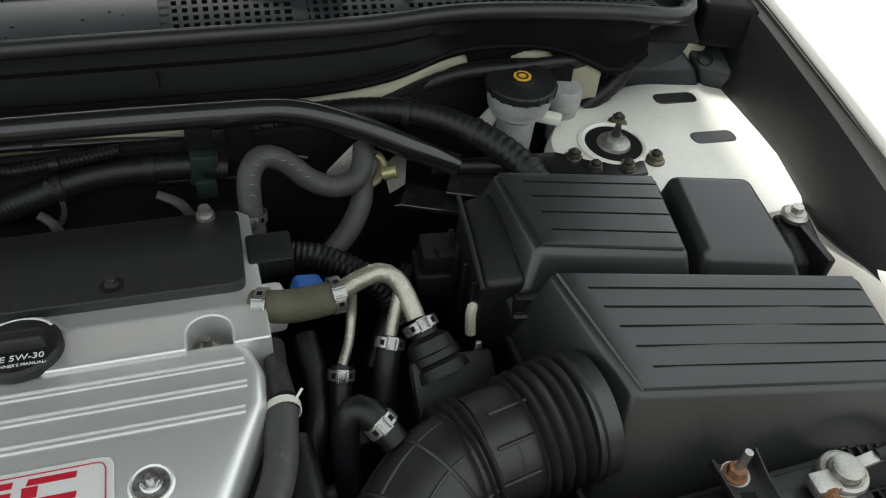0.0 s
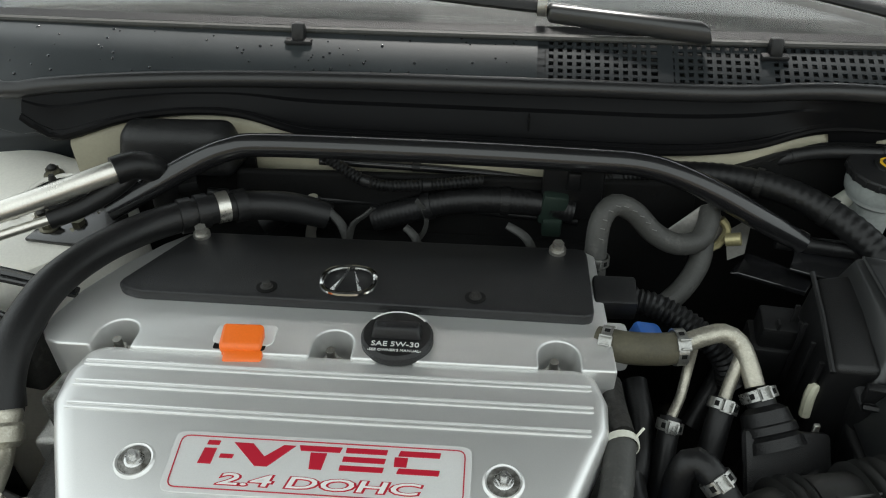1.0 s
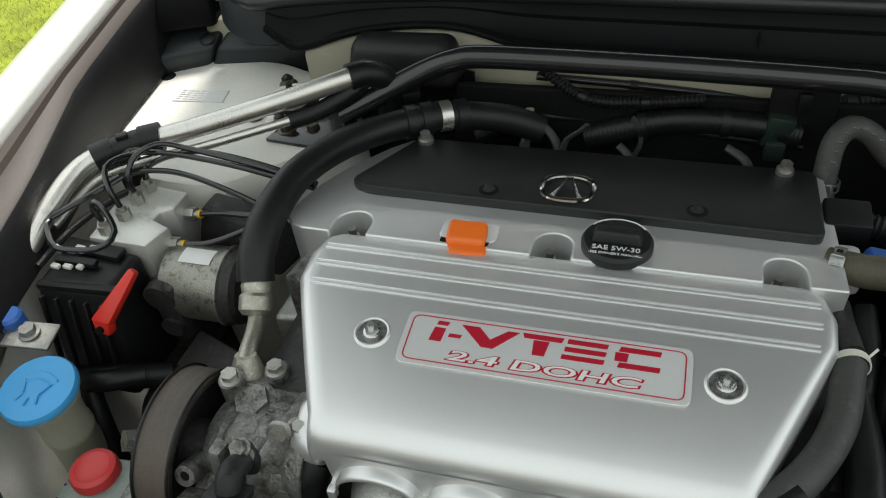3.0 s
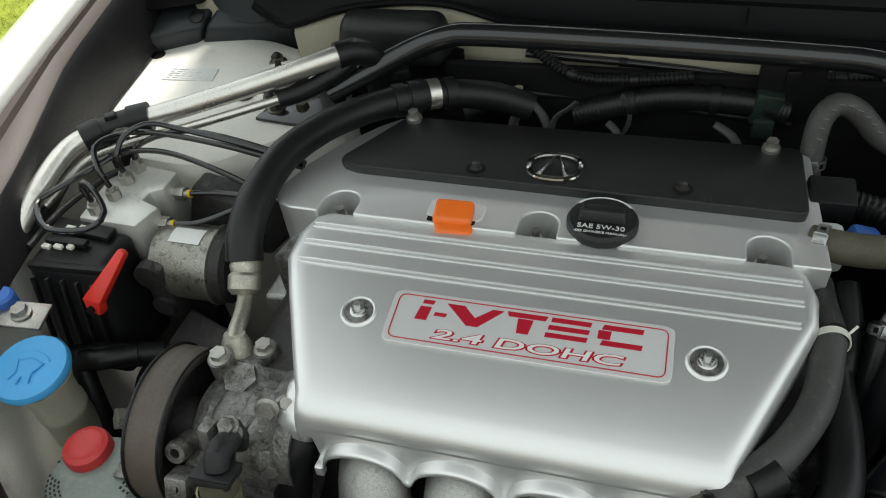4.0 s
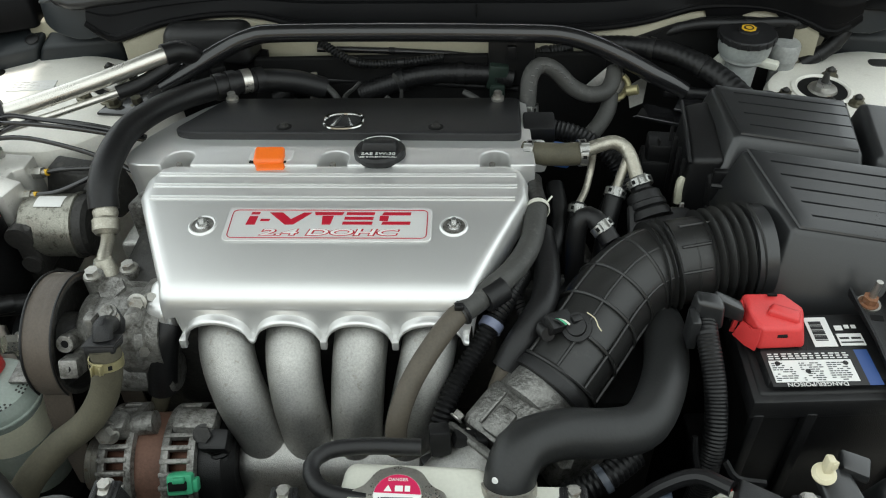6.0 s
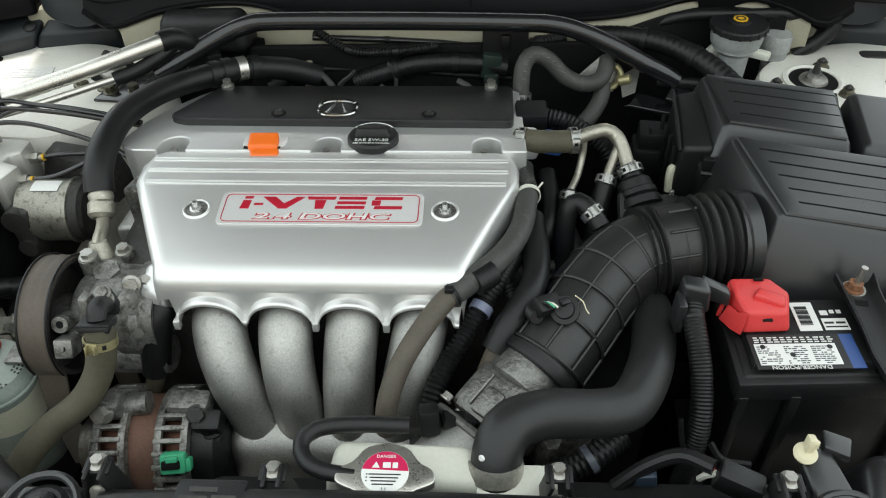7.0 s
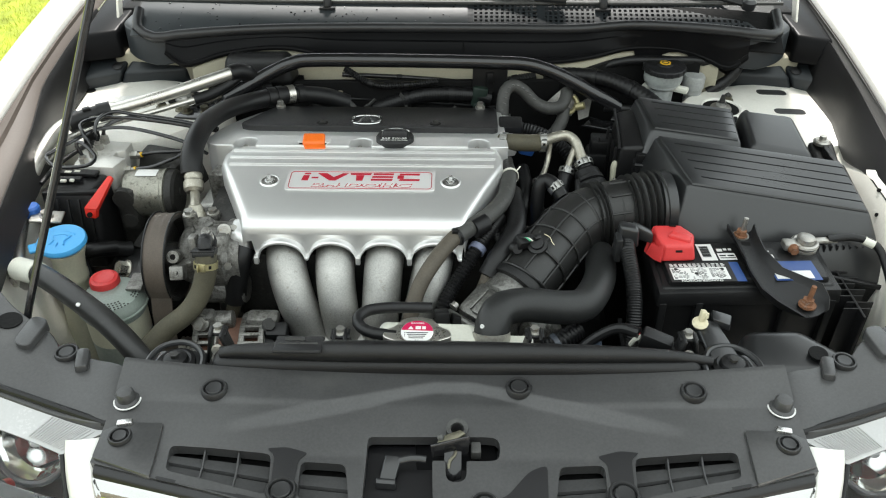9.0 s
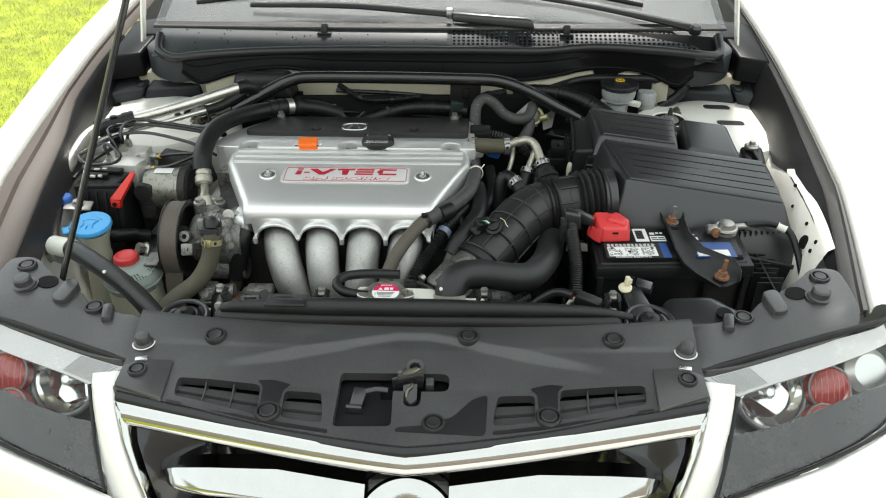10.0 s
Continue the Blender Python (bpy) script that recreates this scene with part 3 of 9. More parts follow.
# cabin and rear of the car, plain, to close the place behind the bay
CABIN = [(1.10, 0.10), (1.12, 0.35), (1.10, 0.70), (1.06, 0.90)]
for s in (-1, 1):
    part("side_panel", sheet([[(s * x * k, y, z) for x, z in CABIN] for y, k in ((1.66, 0.985), (2.6, 1.0), (3.8, 1.0), (4.7, 0.97), (5.15, 0.88))]), WHITE, car, "pearl white body side", angle=60)
    part("side_window", sheet([[(s * 1.05, 1.75, 0.90), (s * 1.05, 4.3, 0.92)], [(s * 0.80, 2.3, 1.40), (s * 0.80, 3.75, 1.40)]]), GLOSS, car, "dark side window", angle=60)
    part("wheel", lathe((s * 0.84, 4.2, 0.21), (s, 0, 0), [(0.22, 0), (0.35, 0.01), (0.36, 0.03), (0.36, 0.19), (0.34, 0.21), (0.2, 0.21)], 40), RUBBER, car, "black tyre on the concrete")
part("roof", sheet([[(x, y, z + 0.04 * (1 - (x / 0.8) ** 2)) for x in np.linspace(-0.8, 0.8, 9)] for y, z in ((2.13, 1.40), (2.5, 1.44), (3.2, 1.45), (3.8, 1.39))]), WHITE, car, "pearl white roof", angle=60)
part("rear_window", sheet([[(x * k, y, z) for x in np.linspace(-1, 1, 5)] for y, z, k in ((3.8, 1.39, 0.8), (4.5, 1.0, 0.98))]), GLOSS, car, "dark rear window", angle=60)
part("boot", sheet([[(x * k, y, z) for x in np.linspace(-1, 1, 9)] for y, z, k in ((4.5, 1.0, 1.0), (5.1, 0.98, 0.95), (5.2, 0.9, 0.93), (5.22, 0.5, 0.93), (5.15, 0.12, 0.93))]), WHITE, car, "pearl white boot lid and bumper", angle=60)
part("floor_pan", box((0, 3.2, 0.12), (2.0, 3.8, 0.03), 0), VOID, car)

# bonnet, held up by its rod
HINGE, OPEN = V((0, 1.22, 1.01)), radians(57)


def bonnet_point(x, d, h=0.0):
    return (x, HINGE.y - d * math.cos(OPEN) - h * math.sin(OPEN), HINGE.z + d * math.sin(OPEN) - h * math.cos(OPEN))


bonnet = thing("bonnet", (0, 1.22, 1.01), "open white bonnet with a dark underside, propped up over the bay", "bonnet")
part("outer_skin", thick(sheet([[bonnet_point(x, d, -0.02 - 0.03 * math.cos(x * 1.6)) for x in np.linspace(-0.84, 0.84, 15)] for d in np.linspace(0.02, 1.36, 12)]), 0.003), WHITE, bonnet)
part("liner", thick(sheet([[bonnet_point(x, d) for x in np.linspace(-0.84, 0.84, 15)] for d in np.linspace(0.0, 1.32, 12)]), 0.004), BLACK, bonnet, "dark insulation liner")
for s in (-1, 1):
    part("hinge", hull([(s * 0.855, 1.14, 0.87), (s * 0.861, 1.14, 0.87), (s * 0.861, 1.17, 0.87), (s * 0.855, 1.17, 0.87)], [(s * 0.835, 1.17, 1.03), (s * 0.841, 1.17, 1.03), (s * 0.841, 1.22, 1.05), (s * 0.835, 1.22, 1.05)], 0.001, 1), BAY_WHITE, bonnet, "white painted hinge arm")
prop = thing("prop_rod", (-0.70, 0.14, 0.73), "thin black steel rod that props the bonnet open", "prop rod")
part("rod", tube([(-0.70, 0.135, 0.70), (-0.697, 0.15, 0.74), (-0.61, 0.226, 0.98), (-0.47, 0.348, 1.366), (-0.24, 0.55, 2.0)], 0.0062, 10), PIPE_BLACK, prop)

# ---- cowl, windscreen, wipers ----
cowl = thing("cowl", (0, 1.1, 0.8), "black plastic cowl panel with grating below the windscreen", "cowl")


TRIM = ((0.0, 0.94), (0.16, 0.80), (0.30, 0.62), (0.42, 0.58), (0.46, 0.52), (0.72, 0.20), (0.84, 0.12), (0.90, 0.13), (0.98, 0.08), (1.0, 0.0), (0.94, -0.05))
part("front_trim", thick(sheet([[(x, seal_line(x)[0] + (lip_y(x) - seal_line(x)[0]) * a, lip(x) + (seal_line(x)[1] - 0.004 - lip(x)) * b) for x in np.linspace(-0.715, 0.715, 73)] for a, b in TRIM]), 0.003), DEEP, cowl, "glossy black front trim of the cowl with a curved lip", angle=30)
part("lip_bead", tube([(x, lip_y(x) + 0.001, lip(x) + 0.003) for x in np.linspace(-0.70, 0.70, 71)], 0.0055, 8, smooth=False), DEEP, cowl, "rounded lower lip of the trim")
sx = [(-0.79, 1.12, 0.90), (-0.785, 1.07, 0.872)] + [(x, *seal_line(x)) for x in np.linspace(-0.74, 0.74, 30)] + [(0.785, 1.06, 0.875), (0.79, 1.12, 0.905)]
part("rubber_seal", tube(sx, 0.0125, 12, 0.02), SEAL, cowl, "black rubber seal along the cowl")
part("top_panel", thick(sheet([[(x, seal_line(x)[0] + 0.012 + t * (1.172 - seal_line(x)[0]), 0.86 + 0.042 * t ** 0.8) for x in np.linspace(-0.80, 0.03, 12)] for t in np.linspace(0, 1, 5)]), 0.004), COWL_PANEL, cowl, "plain black half of the cowl panel", angle=50)
for s in (-1, 1):
    o = rounded([(s * 0.62, 1.05), (s * 0.71, 1.028), (s * 0.80, 1.042), (s * 0.845, 1.09), (s * 0.84, 1.20), (s * 0.62, 1.16)], 0.05, 6)
    q = [(s * 0.72 + (x - s * 0.72) * 0.90, 1.11 + (y - 1.11) * 0.86) for x, y in o]
    part("end_cap", hull([(x, y, 0.782 + 0.02 * abs(abs(x) - 0.74) / 0.1) for x, y in q], [(x, y + 0.034, 0.862) for x, y in o], 0.012, 4), COWL_TOP, cowl, "rounded lobe at the end of the cowl")
    part("corner_cover", hull([(s * 0.69, 1.102, 0.70), (s * 0.872, 1.072, 0.70), (s * 0.86, 1.2, 0.70), (s * 0.67, 1.2, 0.70)], [(s * 0.70, 1.106, 0.750), (s * 0.850, 1.078, 0.750), (s * 0.825, 1.15, 0.790), (s * 0.68, 1.15, 0.79)], 0.008, 3), COWL_TOP, cowl, "black corner cover behind the strut tower")
    part("corner_cover", hull([(s * 0.875, 1.070, 0.70), (s * 0.955, 1.024, 0.69), (s * 0.97, 1.25, 0.70), (s * 0.864, 1.22, 0.70)], [(s * 0.853, 1.080, 0.753), (s * 0.938, 1.036, 0.753), (s * 0.95, 1.24, 0.80), (s * 0.829, 1.17, 0.795)], 0.008, 3), COWL_TOP, cowl, "black outer corner cover with a push clip")
    part("corner_wall", hull([(s * 0.848, 1.10, 0.78), (s * 0.95, 1.06, 0.78), (s * 0.955, 1.34, 0.78), (s * 0.85, 1.34, 0.78)], [(s * 0.858, 1.118, 0.845), (s * 0.940, 1.085, 0.845), (s * 0.95, 1.34, 0.87), (s * 0.83, 1.34, 0.885)], 0.010, 3), DEEP, cowl, "black corner block between cowl and fender")
    part("clip", lathe((s * 0.868, 1.092, 0.7615), (0, -0.35, 1), [(0.014, 0), (0.014, 0.002), (0.010, 0.004)], 18), BLACK, cowl)
for x in (-0.325, 0.372):
    part("washer_nozzle", join(box((x, 1.165, 0.905), (0.02, 0.02, 0.028), 0.006, (-20, 0, 0)), box((x, 1.158, 0.893), (0.04, 0.014, 0.008), 0.003)), SATIN, cowl)


rng = random.Random(11)
drops = bmesh.new()
for k in range(70):
    x, t, r = rng.uniform(-0.76, 0.0), rng.uniform(0.1, 0.9), rng.uniform(0.0008, 0.0024)
    join(drops, lathe((x, seal_line(x)[0] + 0.012 + t * (1.172 - seal_line(x)[0]), 0.8598 + 0.042 * t ** 0.8), (0, -0.35, 1), [(r * 1.2, 0), (r, r * 0.5), (r * 0.4, r * 0.8)], 8))
part("water_drops", drops, plain("water drop", (0.01, 0.012, 0.014), 0.03, 0, coat=1.0), cowl, "small rain drops on the cowl panel", kind="stuff")


def grating():
    """A sloping plate with rows of square holes, cut off at a slant at its end."""
    bm = bmesh.new()
    f = lambda x, t: (x, seal_line(x)[0] + 0.012 + t * (1.168 - seal_line(x)[0]), 0.858 + 0.042 * t)
    end = lambda t: 0.775 - 0.105 * t
    strip = lambda rows: join(bm, thick(sheet(rows), 0.0035))
    for x in np.arange(0.0435, 0.765, 0.0135):
        if not any(abs(x - q) < 0.012 for q in (0.216, 0.36)):
            top = min(1.0, (0.775 - x) / 0.105)
            strip([[f(x - 0.0031, t), f(x + 0.0031, t)] for t in (0.0, top / 2, top)])
    for t in np.linspace(0.03, 0.98, 8):
        strip([[f(x, t - 0.028), f(x, t + 0.028)] for x in np.linspace(0.03, end(t), 30)])
    for q in (0.032, 0.216, 0.36):
        strip([[f(q - 0.011, t), f(q + 0.011, t)] for t in (0.0, 0.5, 1.0)])
    strip([[f(end(t) - 0.004, t), f(end(t) + 0.004, t)] for t in (0.0, 0.5, 1.0)])
    return bm


part("grating", grating(), COWL_TOP, cowl, "black grating with rows of small square holes", angle=20)
part("grating_bed", thick(sheet([[(x, seal_line(x)[0] + 0.006 + t * 0.085, 0.834 + 0.055 * t) for x in np.linspace(0.0, 0.80, 9)] for t in (0.0, 0.5, 1.15)]), 0.006), VOID, cowl)
part("joint", box((0.02, 1.052, 0.829), (0.002, 0.012, 0.03), 0), VOID, cowl)

screen = thing("windscreen", (0, 1.2, 0.9), "sloping windscreen glass with dark dashboard behind it", "windscreen")
f = lambda x, t: (x, 1.180 + 0.95 * t + 0.008 * (x / 0.8) ** 2, 0.905 + 0.5 * t)
part("glass", thick(sheet([[f(x * (1 - 0.12 * t), t) for x in np.linspace(-0.83, 0.83, 17)] for t in np.linspace(0, 1, 6)]), 0.005), GLASS, screen)
screen.children[0].visible_shadow = False
part("dashboard", sheet([[(V(f(x * (1 - 0.12 * t), t)) + V((0, 0.03, -0.035 - 0.25 * max(0, t - 0.4)))) for x in np.linspace(-0.83, 0.83, 9)] for t in np.linspace(-0.02, 0.9, 6)]), mat("grey dashboard", (0.036, 0.037, 0.036), 0.7), screen, "pale grey dashboard under the glass", angle=60)
part("ceramic_band", sheet([[(V(f(x, t)) + V((0, -0.001, 0.003))) for x in np.linspace(-0.82, 0.82, 17)] for t in (0.0, 0.006, 0.012)]), SATIN, screen, "black printed band along the glass")
part("moulding", tube([f(x, -0.004) for x in np.linspace(-0.83, 0.83, 17)], 0.005, 8, smooth=False), GREY_HOSE, screen, "grey edge moulding at the foot of the glass")
for a, b, nm in (((-0.55, 1.235, 0.952), (0.03, 1.215, 0.936), 0), ((0.42, 1.215, 0.935), (0.05, 1.32, 0.99), 1)):
    w = thing("wiper", (a[0], a[1], 0.9), "black wiper arm with blade lying on the windscreen", "wiper", "wipers")
    a, b = V(a), V(b)
    if nm == 0:
        part("arm", tube([a, (a + b) / 2 + V((0, 0, 0.01)), b], (0.009, 0.011, 0.013), 10, flat=0.6), SATIN, w)
        part("joint", rod(b + V((-0.002, 0, 0)), b + V((0.012, -0.001, 0)), 0.0165, 16), STEEL, w, "steel pivot pin")
        part("arm_head", hull([(0.042, 1.225, 0.915), (0.27, 1.18, 0.905), (0.285, 1.155, 0.905), (0.042, 1.195, 0.915)], [(0.042, 1.22, 0.942), (0.265, 1.18, 0.938), (0.275, 1.162, 0.934), (0.042, 1.2, 0.94)], 0.008, 3), DUSTY, w, "grey-black arm head")
        part("blade", tube([(-0.72, 1.27, 0.948), (-0.5, 1.29, 0.965), (-0.15, 1.30, 0.975)], 0.009, 8), BLACK, w)
    else:
        part("arm", tube([(0.73, 1.165, 0.912), (0.62, 1.2, 0.928), (0.4, 1.255, 0.955), (0.1, 1.30, 0.985)], (0.014, 0.010, 0.008, 0.007), 10, flat=0.6), SATIN, w)
        part("cap", lathe((0.735, 1.16, 0.90), (0, -0.2, 1), [(0.017, 0), (0.017, 0.018), (0.011, 0.025)], 18), DUSTY, w)
        part("blade", tube([(0.6, 1.26, 0.95), (0.3, 1.32, 0.985), (-0.1, 1.35, 1.0)], 0.009, 8), BLACK, w)

# ---- headlights ----
CLOUDED = mat("clouded pale plastic", (0.44, 0.44, 0.435), 0.24, 0, 0.05, 14, 300, 0.04, coat=0.7, second=(0.52, 0.52, 0.515), amount=0.4, spots=40)
SMOKED = mat("smoked bezel", (0.026, 0.026, 0.025), 0.16, 0, 0.3, 9, 300, 0.0, coat=0.9, second=(0.036, 0.036, 0.035), amount=0.30, spots=20)


def headlight(s):
    h = thing("headlight", (s * 0.68, -0.08, 0.6), "clear-covered headlight with round reflector and ribbed red lenses", "headlight", "headlights")
    m = lambda p: (s * p[0], p[1], p[2])
    top = [(0.502, -0.062, 0.702), (0.58, -0.04, 0.712), (0.66, -0.018, 0.724), (0.74, 0.002, 0.737), (0.815, 0.018, 0.75), (0.835, 0.03, 0.752)]
    mid = [(0.556, -0.098, 0.692), (0.61, -0.080, 0.703), (0.678, -0.060, 0.711), (0.746, -0.036, 0.718), (0.822, -0.003, 0.726), (0.845, 0.012, 0.728)]
    low = [(0.53, -0.175, 0.635), (0.605, -0.16, 0.648), (0.69, -0.135, 0.664), (0.77, -0.10, 0.68), (0.84, -0.05, 0.70), (0.865, -0.01, 0.71)]
    end = [(0.505, -0.232, 0.578), (0.6, -0.205, 0.604), (0.7, -0.174, 0.624), (0.81, -0.122, 0.645), (0.87, -0.06, 0.665), (0.89, -0.02, 0.675)]
    mask = [(0.538, -0.150, 0.654), (0.605, -0.141, 0.661), (0.687, -0.115, 0.676), (0.764, -0.083, 0.690), (0.845, -0.052, 0.692), (0.865, -0.012, 0.705)]
    fine = lambda r: [tuple(np.interp(t, np.arange(6), [p[k] for p in r]) for k in range(3)) for t in np.linspace(0, 5, 26)]
    smooth = lambda r: [tuple(np.mean([q[max(0, i - 2)], q[i], q[min(25, i + 2)]], axis=0)) if 0 < i < 25 else q[i] for q in [fine(r)] for i in range(26)]
    top, mid, low, end, mask = [smooth(r) for r in (top, mid, low, end, mask)]
    part("upper_cover", thick(sheet([[m(p) for p in r] for r in (top, mid)]), 0.004), CLOUDED, h, "pale clouded plastic above the lamp", angle=60)
    part("cover", thick(sheet([[m(p) for p in r] for r in (mid, low, end)]), 0.003), LAMP_GLASS, h, "clear plastic lamp cover", angle=70).visible_shadow = False
    inner = [[(x, y + 0.12, z - 0.09) for x, y, z in r] for r in (mid, low, end)]
    part("bowl", sheet([[m(p) for p in r] for r in ([(x, y + 0.004, z - 0.006) for x, y, z in mid], inner[0], inner[1], inner[2], [(x, y + 0.006, z - 0.004) for x, y, z in end])]), LAMP_INNER, h, "bright inner housing", angle=70)
    part("bezel", thick(sheet([[m(p) for p in r] for r in ([(x, y + 0.008, z - 0.008) for x, y, z in mask], [(x, y + 0.008, z - 0.008) for x, y, z in end])]), 0.003), SMOKED, h, "smoked black lower bezel", angle=70)
    part("filler", sheet([[m(p) for p in top], [m((x, y + 0.008, z - 0.022)) for x, y, z in top], [m((x, y + 0.04, z - 0.07)) for x, y, z in top]]), VOID, h, angle=60)
    face = V((s * 0.12, -0.72, 0.62)).normalized()
    c = V(m((0.645, -0.024, 0.634)))
    part("reflector", lathe(c, face, [(0.02, -0.034), (0.05, -0.018), (0.064, 0.0), (0.068, 0.0), (0.066, -0.02)], 32), FACETS, h, "bright round reflector with pressed facets")
    part("trim_ring", ring(c, face, 0.066, 0.0055, 40), LAMP_RING, h, "silver ring round the reflector")
    part("bulb", lathe(c - face * 0.01, face, [(0.012, -0.02), (0.012, 0.006), (0.007, 0.010)], 18), REFLECTOR, h)
    for p, r in (((0.742, -0.034, 0.656), 0.038), ((0.718, -0.094, 0.628), 0.033), ((0.664, -0.108, 0.624), 0.013)):
        q = V(m(p))
        part("red_lens", lathe(q, face, [(r * 1.02, -0.02), (r, 0.0), (r * 0.8, 0.008), (r * 0.4, 0.012)], 24), RED_LENS, h, "dark red ribbed lens")
        part("trim_ring", ring(q, face, r * 1.03, 0.0022, 28), LAMP_RING, h)
        side = V((1, 0, 0)) - face * face.x
        side.normalize()
        rise = face.cross(side)
        for k in range(-3, 4):
            half_run = 0.82 * math.sqrt(1 - (k * 0.27) ** 2) * r
            part("rib", tube([q + side * (k * 0.27 * r) + rise * half_run * g + face * (0.0128 - 0.009 * ((k * 0.27) ** 2 + (g * half_run / r) ** 2)) for g in (-1, -0.5, 0, 0.5, 1)], 0.0011, 5, smooth=False), RED_RIB, h)
    q = V(m((0.812, -0.006, 0.674)))
    part("side_lamp", lathe(q, face, [(0.045, -0.03), (0.042, 0.0), (0.03, 0.012)], 24), LAMP_INNER, h, "clear side lamp")
    for k in range(16):
        u = 0.02 + 0.012 * k
        i, j = min(24, int(u * 25)), u * 25 - min(24, int(u * 25))
        p, q = V(top[i]).lerp(V(top[i + 1]), j), V(mid[i]).lerp(V(mid[i + 1]), j)
        part("cover_rib", tube([m(p.lerp(q, g) + V((0, -0.0006, 0.0012))) for g in (0.12, 0.5, 0.9)], 0.0009, 5, smooth=False), CLOUDED, h)
    part("gasket", tube([m((x, y + 0.005, z + 0.009)) for x, y, z in top], 0.0055, 8, smooth=False), RUBBER, h)
    part("edge_gasket", tube([m(p) for p in (mid[0], low[0], end[0])] + [m(p) for p in end[1:]], 0.0035, 8, smooth=False), RUBBER, h)
    return h


for s in (-1, 1):
    headlight(s)

# ---- grille ----
grille = thing("grille", (0, -0.2, 0.5), "chrome-framed dark front grille with a round badge", "grille")


def front_bar(x):
    """How far forward the nose comes at x: a blunt point in the middle."""
    return -0.142 - 0.086 * (1 - (abs(x) / 0.5) ** 1.25)


gx = np.linspace(-0.497, 0.497, 41)
BAR_PROFILE = ((0.024, -0.008), (0.012, 0.001), (0.003, 0.002), (-0.006, -0.004), (-0.013, -0.014), (-0.015, -0.024), (-0.012, -0.032), (-0.003, -0.037), (0.012, -0.038))
part("top_bar", thick(sheet([[(x, front_bar(x) + a, 0.692 - 0.020 * (1 - abs(x) / 0.5) + b) for x in gx] for a, b in BAR_PROFILE]), 0.002), CHROME, grille, "chrome upper bar of the grille, bent in the middle", angle=50)
for s in (-1, 1):
    outer, inner = [(0.4925, -0.146, 0.695), (0.4905, -0.152, 0.690), (0.480, -0.178, 0.640), (0.462, -0.202, 0.590), (0.4456, -0.22, 0.548), (0.43, -0.232, 0.46), (0.415, -0.24, 0.38)], [(0.470, -0.150, 0.662), (0.468, -0.152, 0.655), (0.4625, -0.172, 0.625), (0.4505, -0.195, 0.585), (0.4375, -0.214, 0.540), (0.42, -0.226, 0.45), (0.405, -0.234, 0.37)]
    rows = [[(s * (a[0] + (b[0] - a[0]) * u), a[1] + (b[1] - a[1]) * u - lift, a[2] + (b[2] - a[2]) * u + 0.5 * lift) for a, b in zip(outer, inner)] for u, lift in ((-0.1, -0.012), (0.0, 0.0), (0.3, 0.006), (0.7, 0.006), (1.0, 0.0), (1.06, -0.02))]
    part("side_bar", thick(sheet(rows), 0.002), CHROME, grille, "chrome side bar of the grille", angle=50)
    # blade-shaped bars that run from a rounded tip to the badge
    for drop in (0.0, 0.105):
        span = [(0.4255, -0.176, 0.565, 0.555), (0.418, -0.178, 0.575, 0.555), (0.40, -0.180, 0.581, 0.556), (0.34, -0.184, 0.589, 0.563), (0.22, -0.190, 0.597, 0.573), (0.10, -0.206, 0.590, 0.566), (0.07, -0.210, 0.588, 0.564)]
        reach = [0.002, 0.012, 0.022, 0.034, 0.045, 0.045, 0.045]
        rows = [[(s * x, y - g * r + (0.03 if g < 0 else 0), hi + (lo - hi) * k - drop) for (x, y, hi, lo), r in zip(span, reach)] for g, k in ((-0.1, 0.2), (0.0, 0.0), (0.12, -0.08), (0.5, 0.32), (0.9, 0.82), (1.0, 1.0), (0.96, 1.35), (0.5, 1.6))]
        part("wing_bar", thick(sheet(rows), 0.002), CHROME, grille, "chrome blade-shaped bar", angle=40)
    part("inner_surround", sheet([[(s * x, y, z) for x, y, z in r] for r in ([(0.472, -0.140, 0.655), (0.462, -0.165, 0.622), (0.448, -0.188, 0.58), (0.432, -0.208, 0.53), (0.41, -0.225, 0.42)], [(0.452, -0.134, 0.650), (0.440, -0.150, 0.615), (0.428, -0.168, 0.57), (0.415, -0.185, 0.52), (0.395, -0.20, 0.42)], [(0.405, -0.115, 0.640), (0.372, -0.125, 0.60), (0.352, -0.135, 0.55), (0.34, -0.14, 0.50), (0.33, -0.14, 0.42)], [(0.375, -0.08, 0.635), (0.345, -0.085, 0.59), (0.33, -0.09, 0.54), (0.32, -0.09, 0.49), (0.31, -0.09, 0.42)])]), SURROUND, grille, "glossy black inner surround", angle=70)
part("under_bar", thick(sheet([[(x, front_bar(x) + a, 0.656 - 0.020 * (1 - abs(x) / 0.5) + b) for x in np.linspace(-0.46, 0.46, 33)] for a, b in ((0.002, 0.0), (0.014, -0.010), (0.045, -0.020))]), 0.002), SURROUND, grille, "glossy black lip under the chrome bar", angle=50)
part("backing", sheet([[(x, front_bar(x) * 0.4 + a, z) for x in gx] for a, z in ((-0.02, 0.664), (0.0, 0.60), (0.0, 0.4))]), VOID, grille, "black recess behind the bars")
AX_B = V((0, -0.6, 0.8))
part("badge_surround", lathe(V((0, -0.262, 0.535)) - AX_B * 0.012, AX_B, [(0.108, -0.05), (0.108, 0.0), (0.104, 0.006), (0.092, 0.008)], 48), SURROUND, grille, "glossy black badge surround")
badge = part("badge", lathe_closed((0, -0.262, 0.535), AX_B, [(0.046, -0.004), (0.087, -0.004), (0.088, 0.003), (0.082, 0.009), (0.054, 0.006), (0.047, 0.002)], 48), CHROME, grille, "round chrome badge")
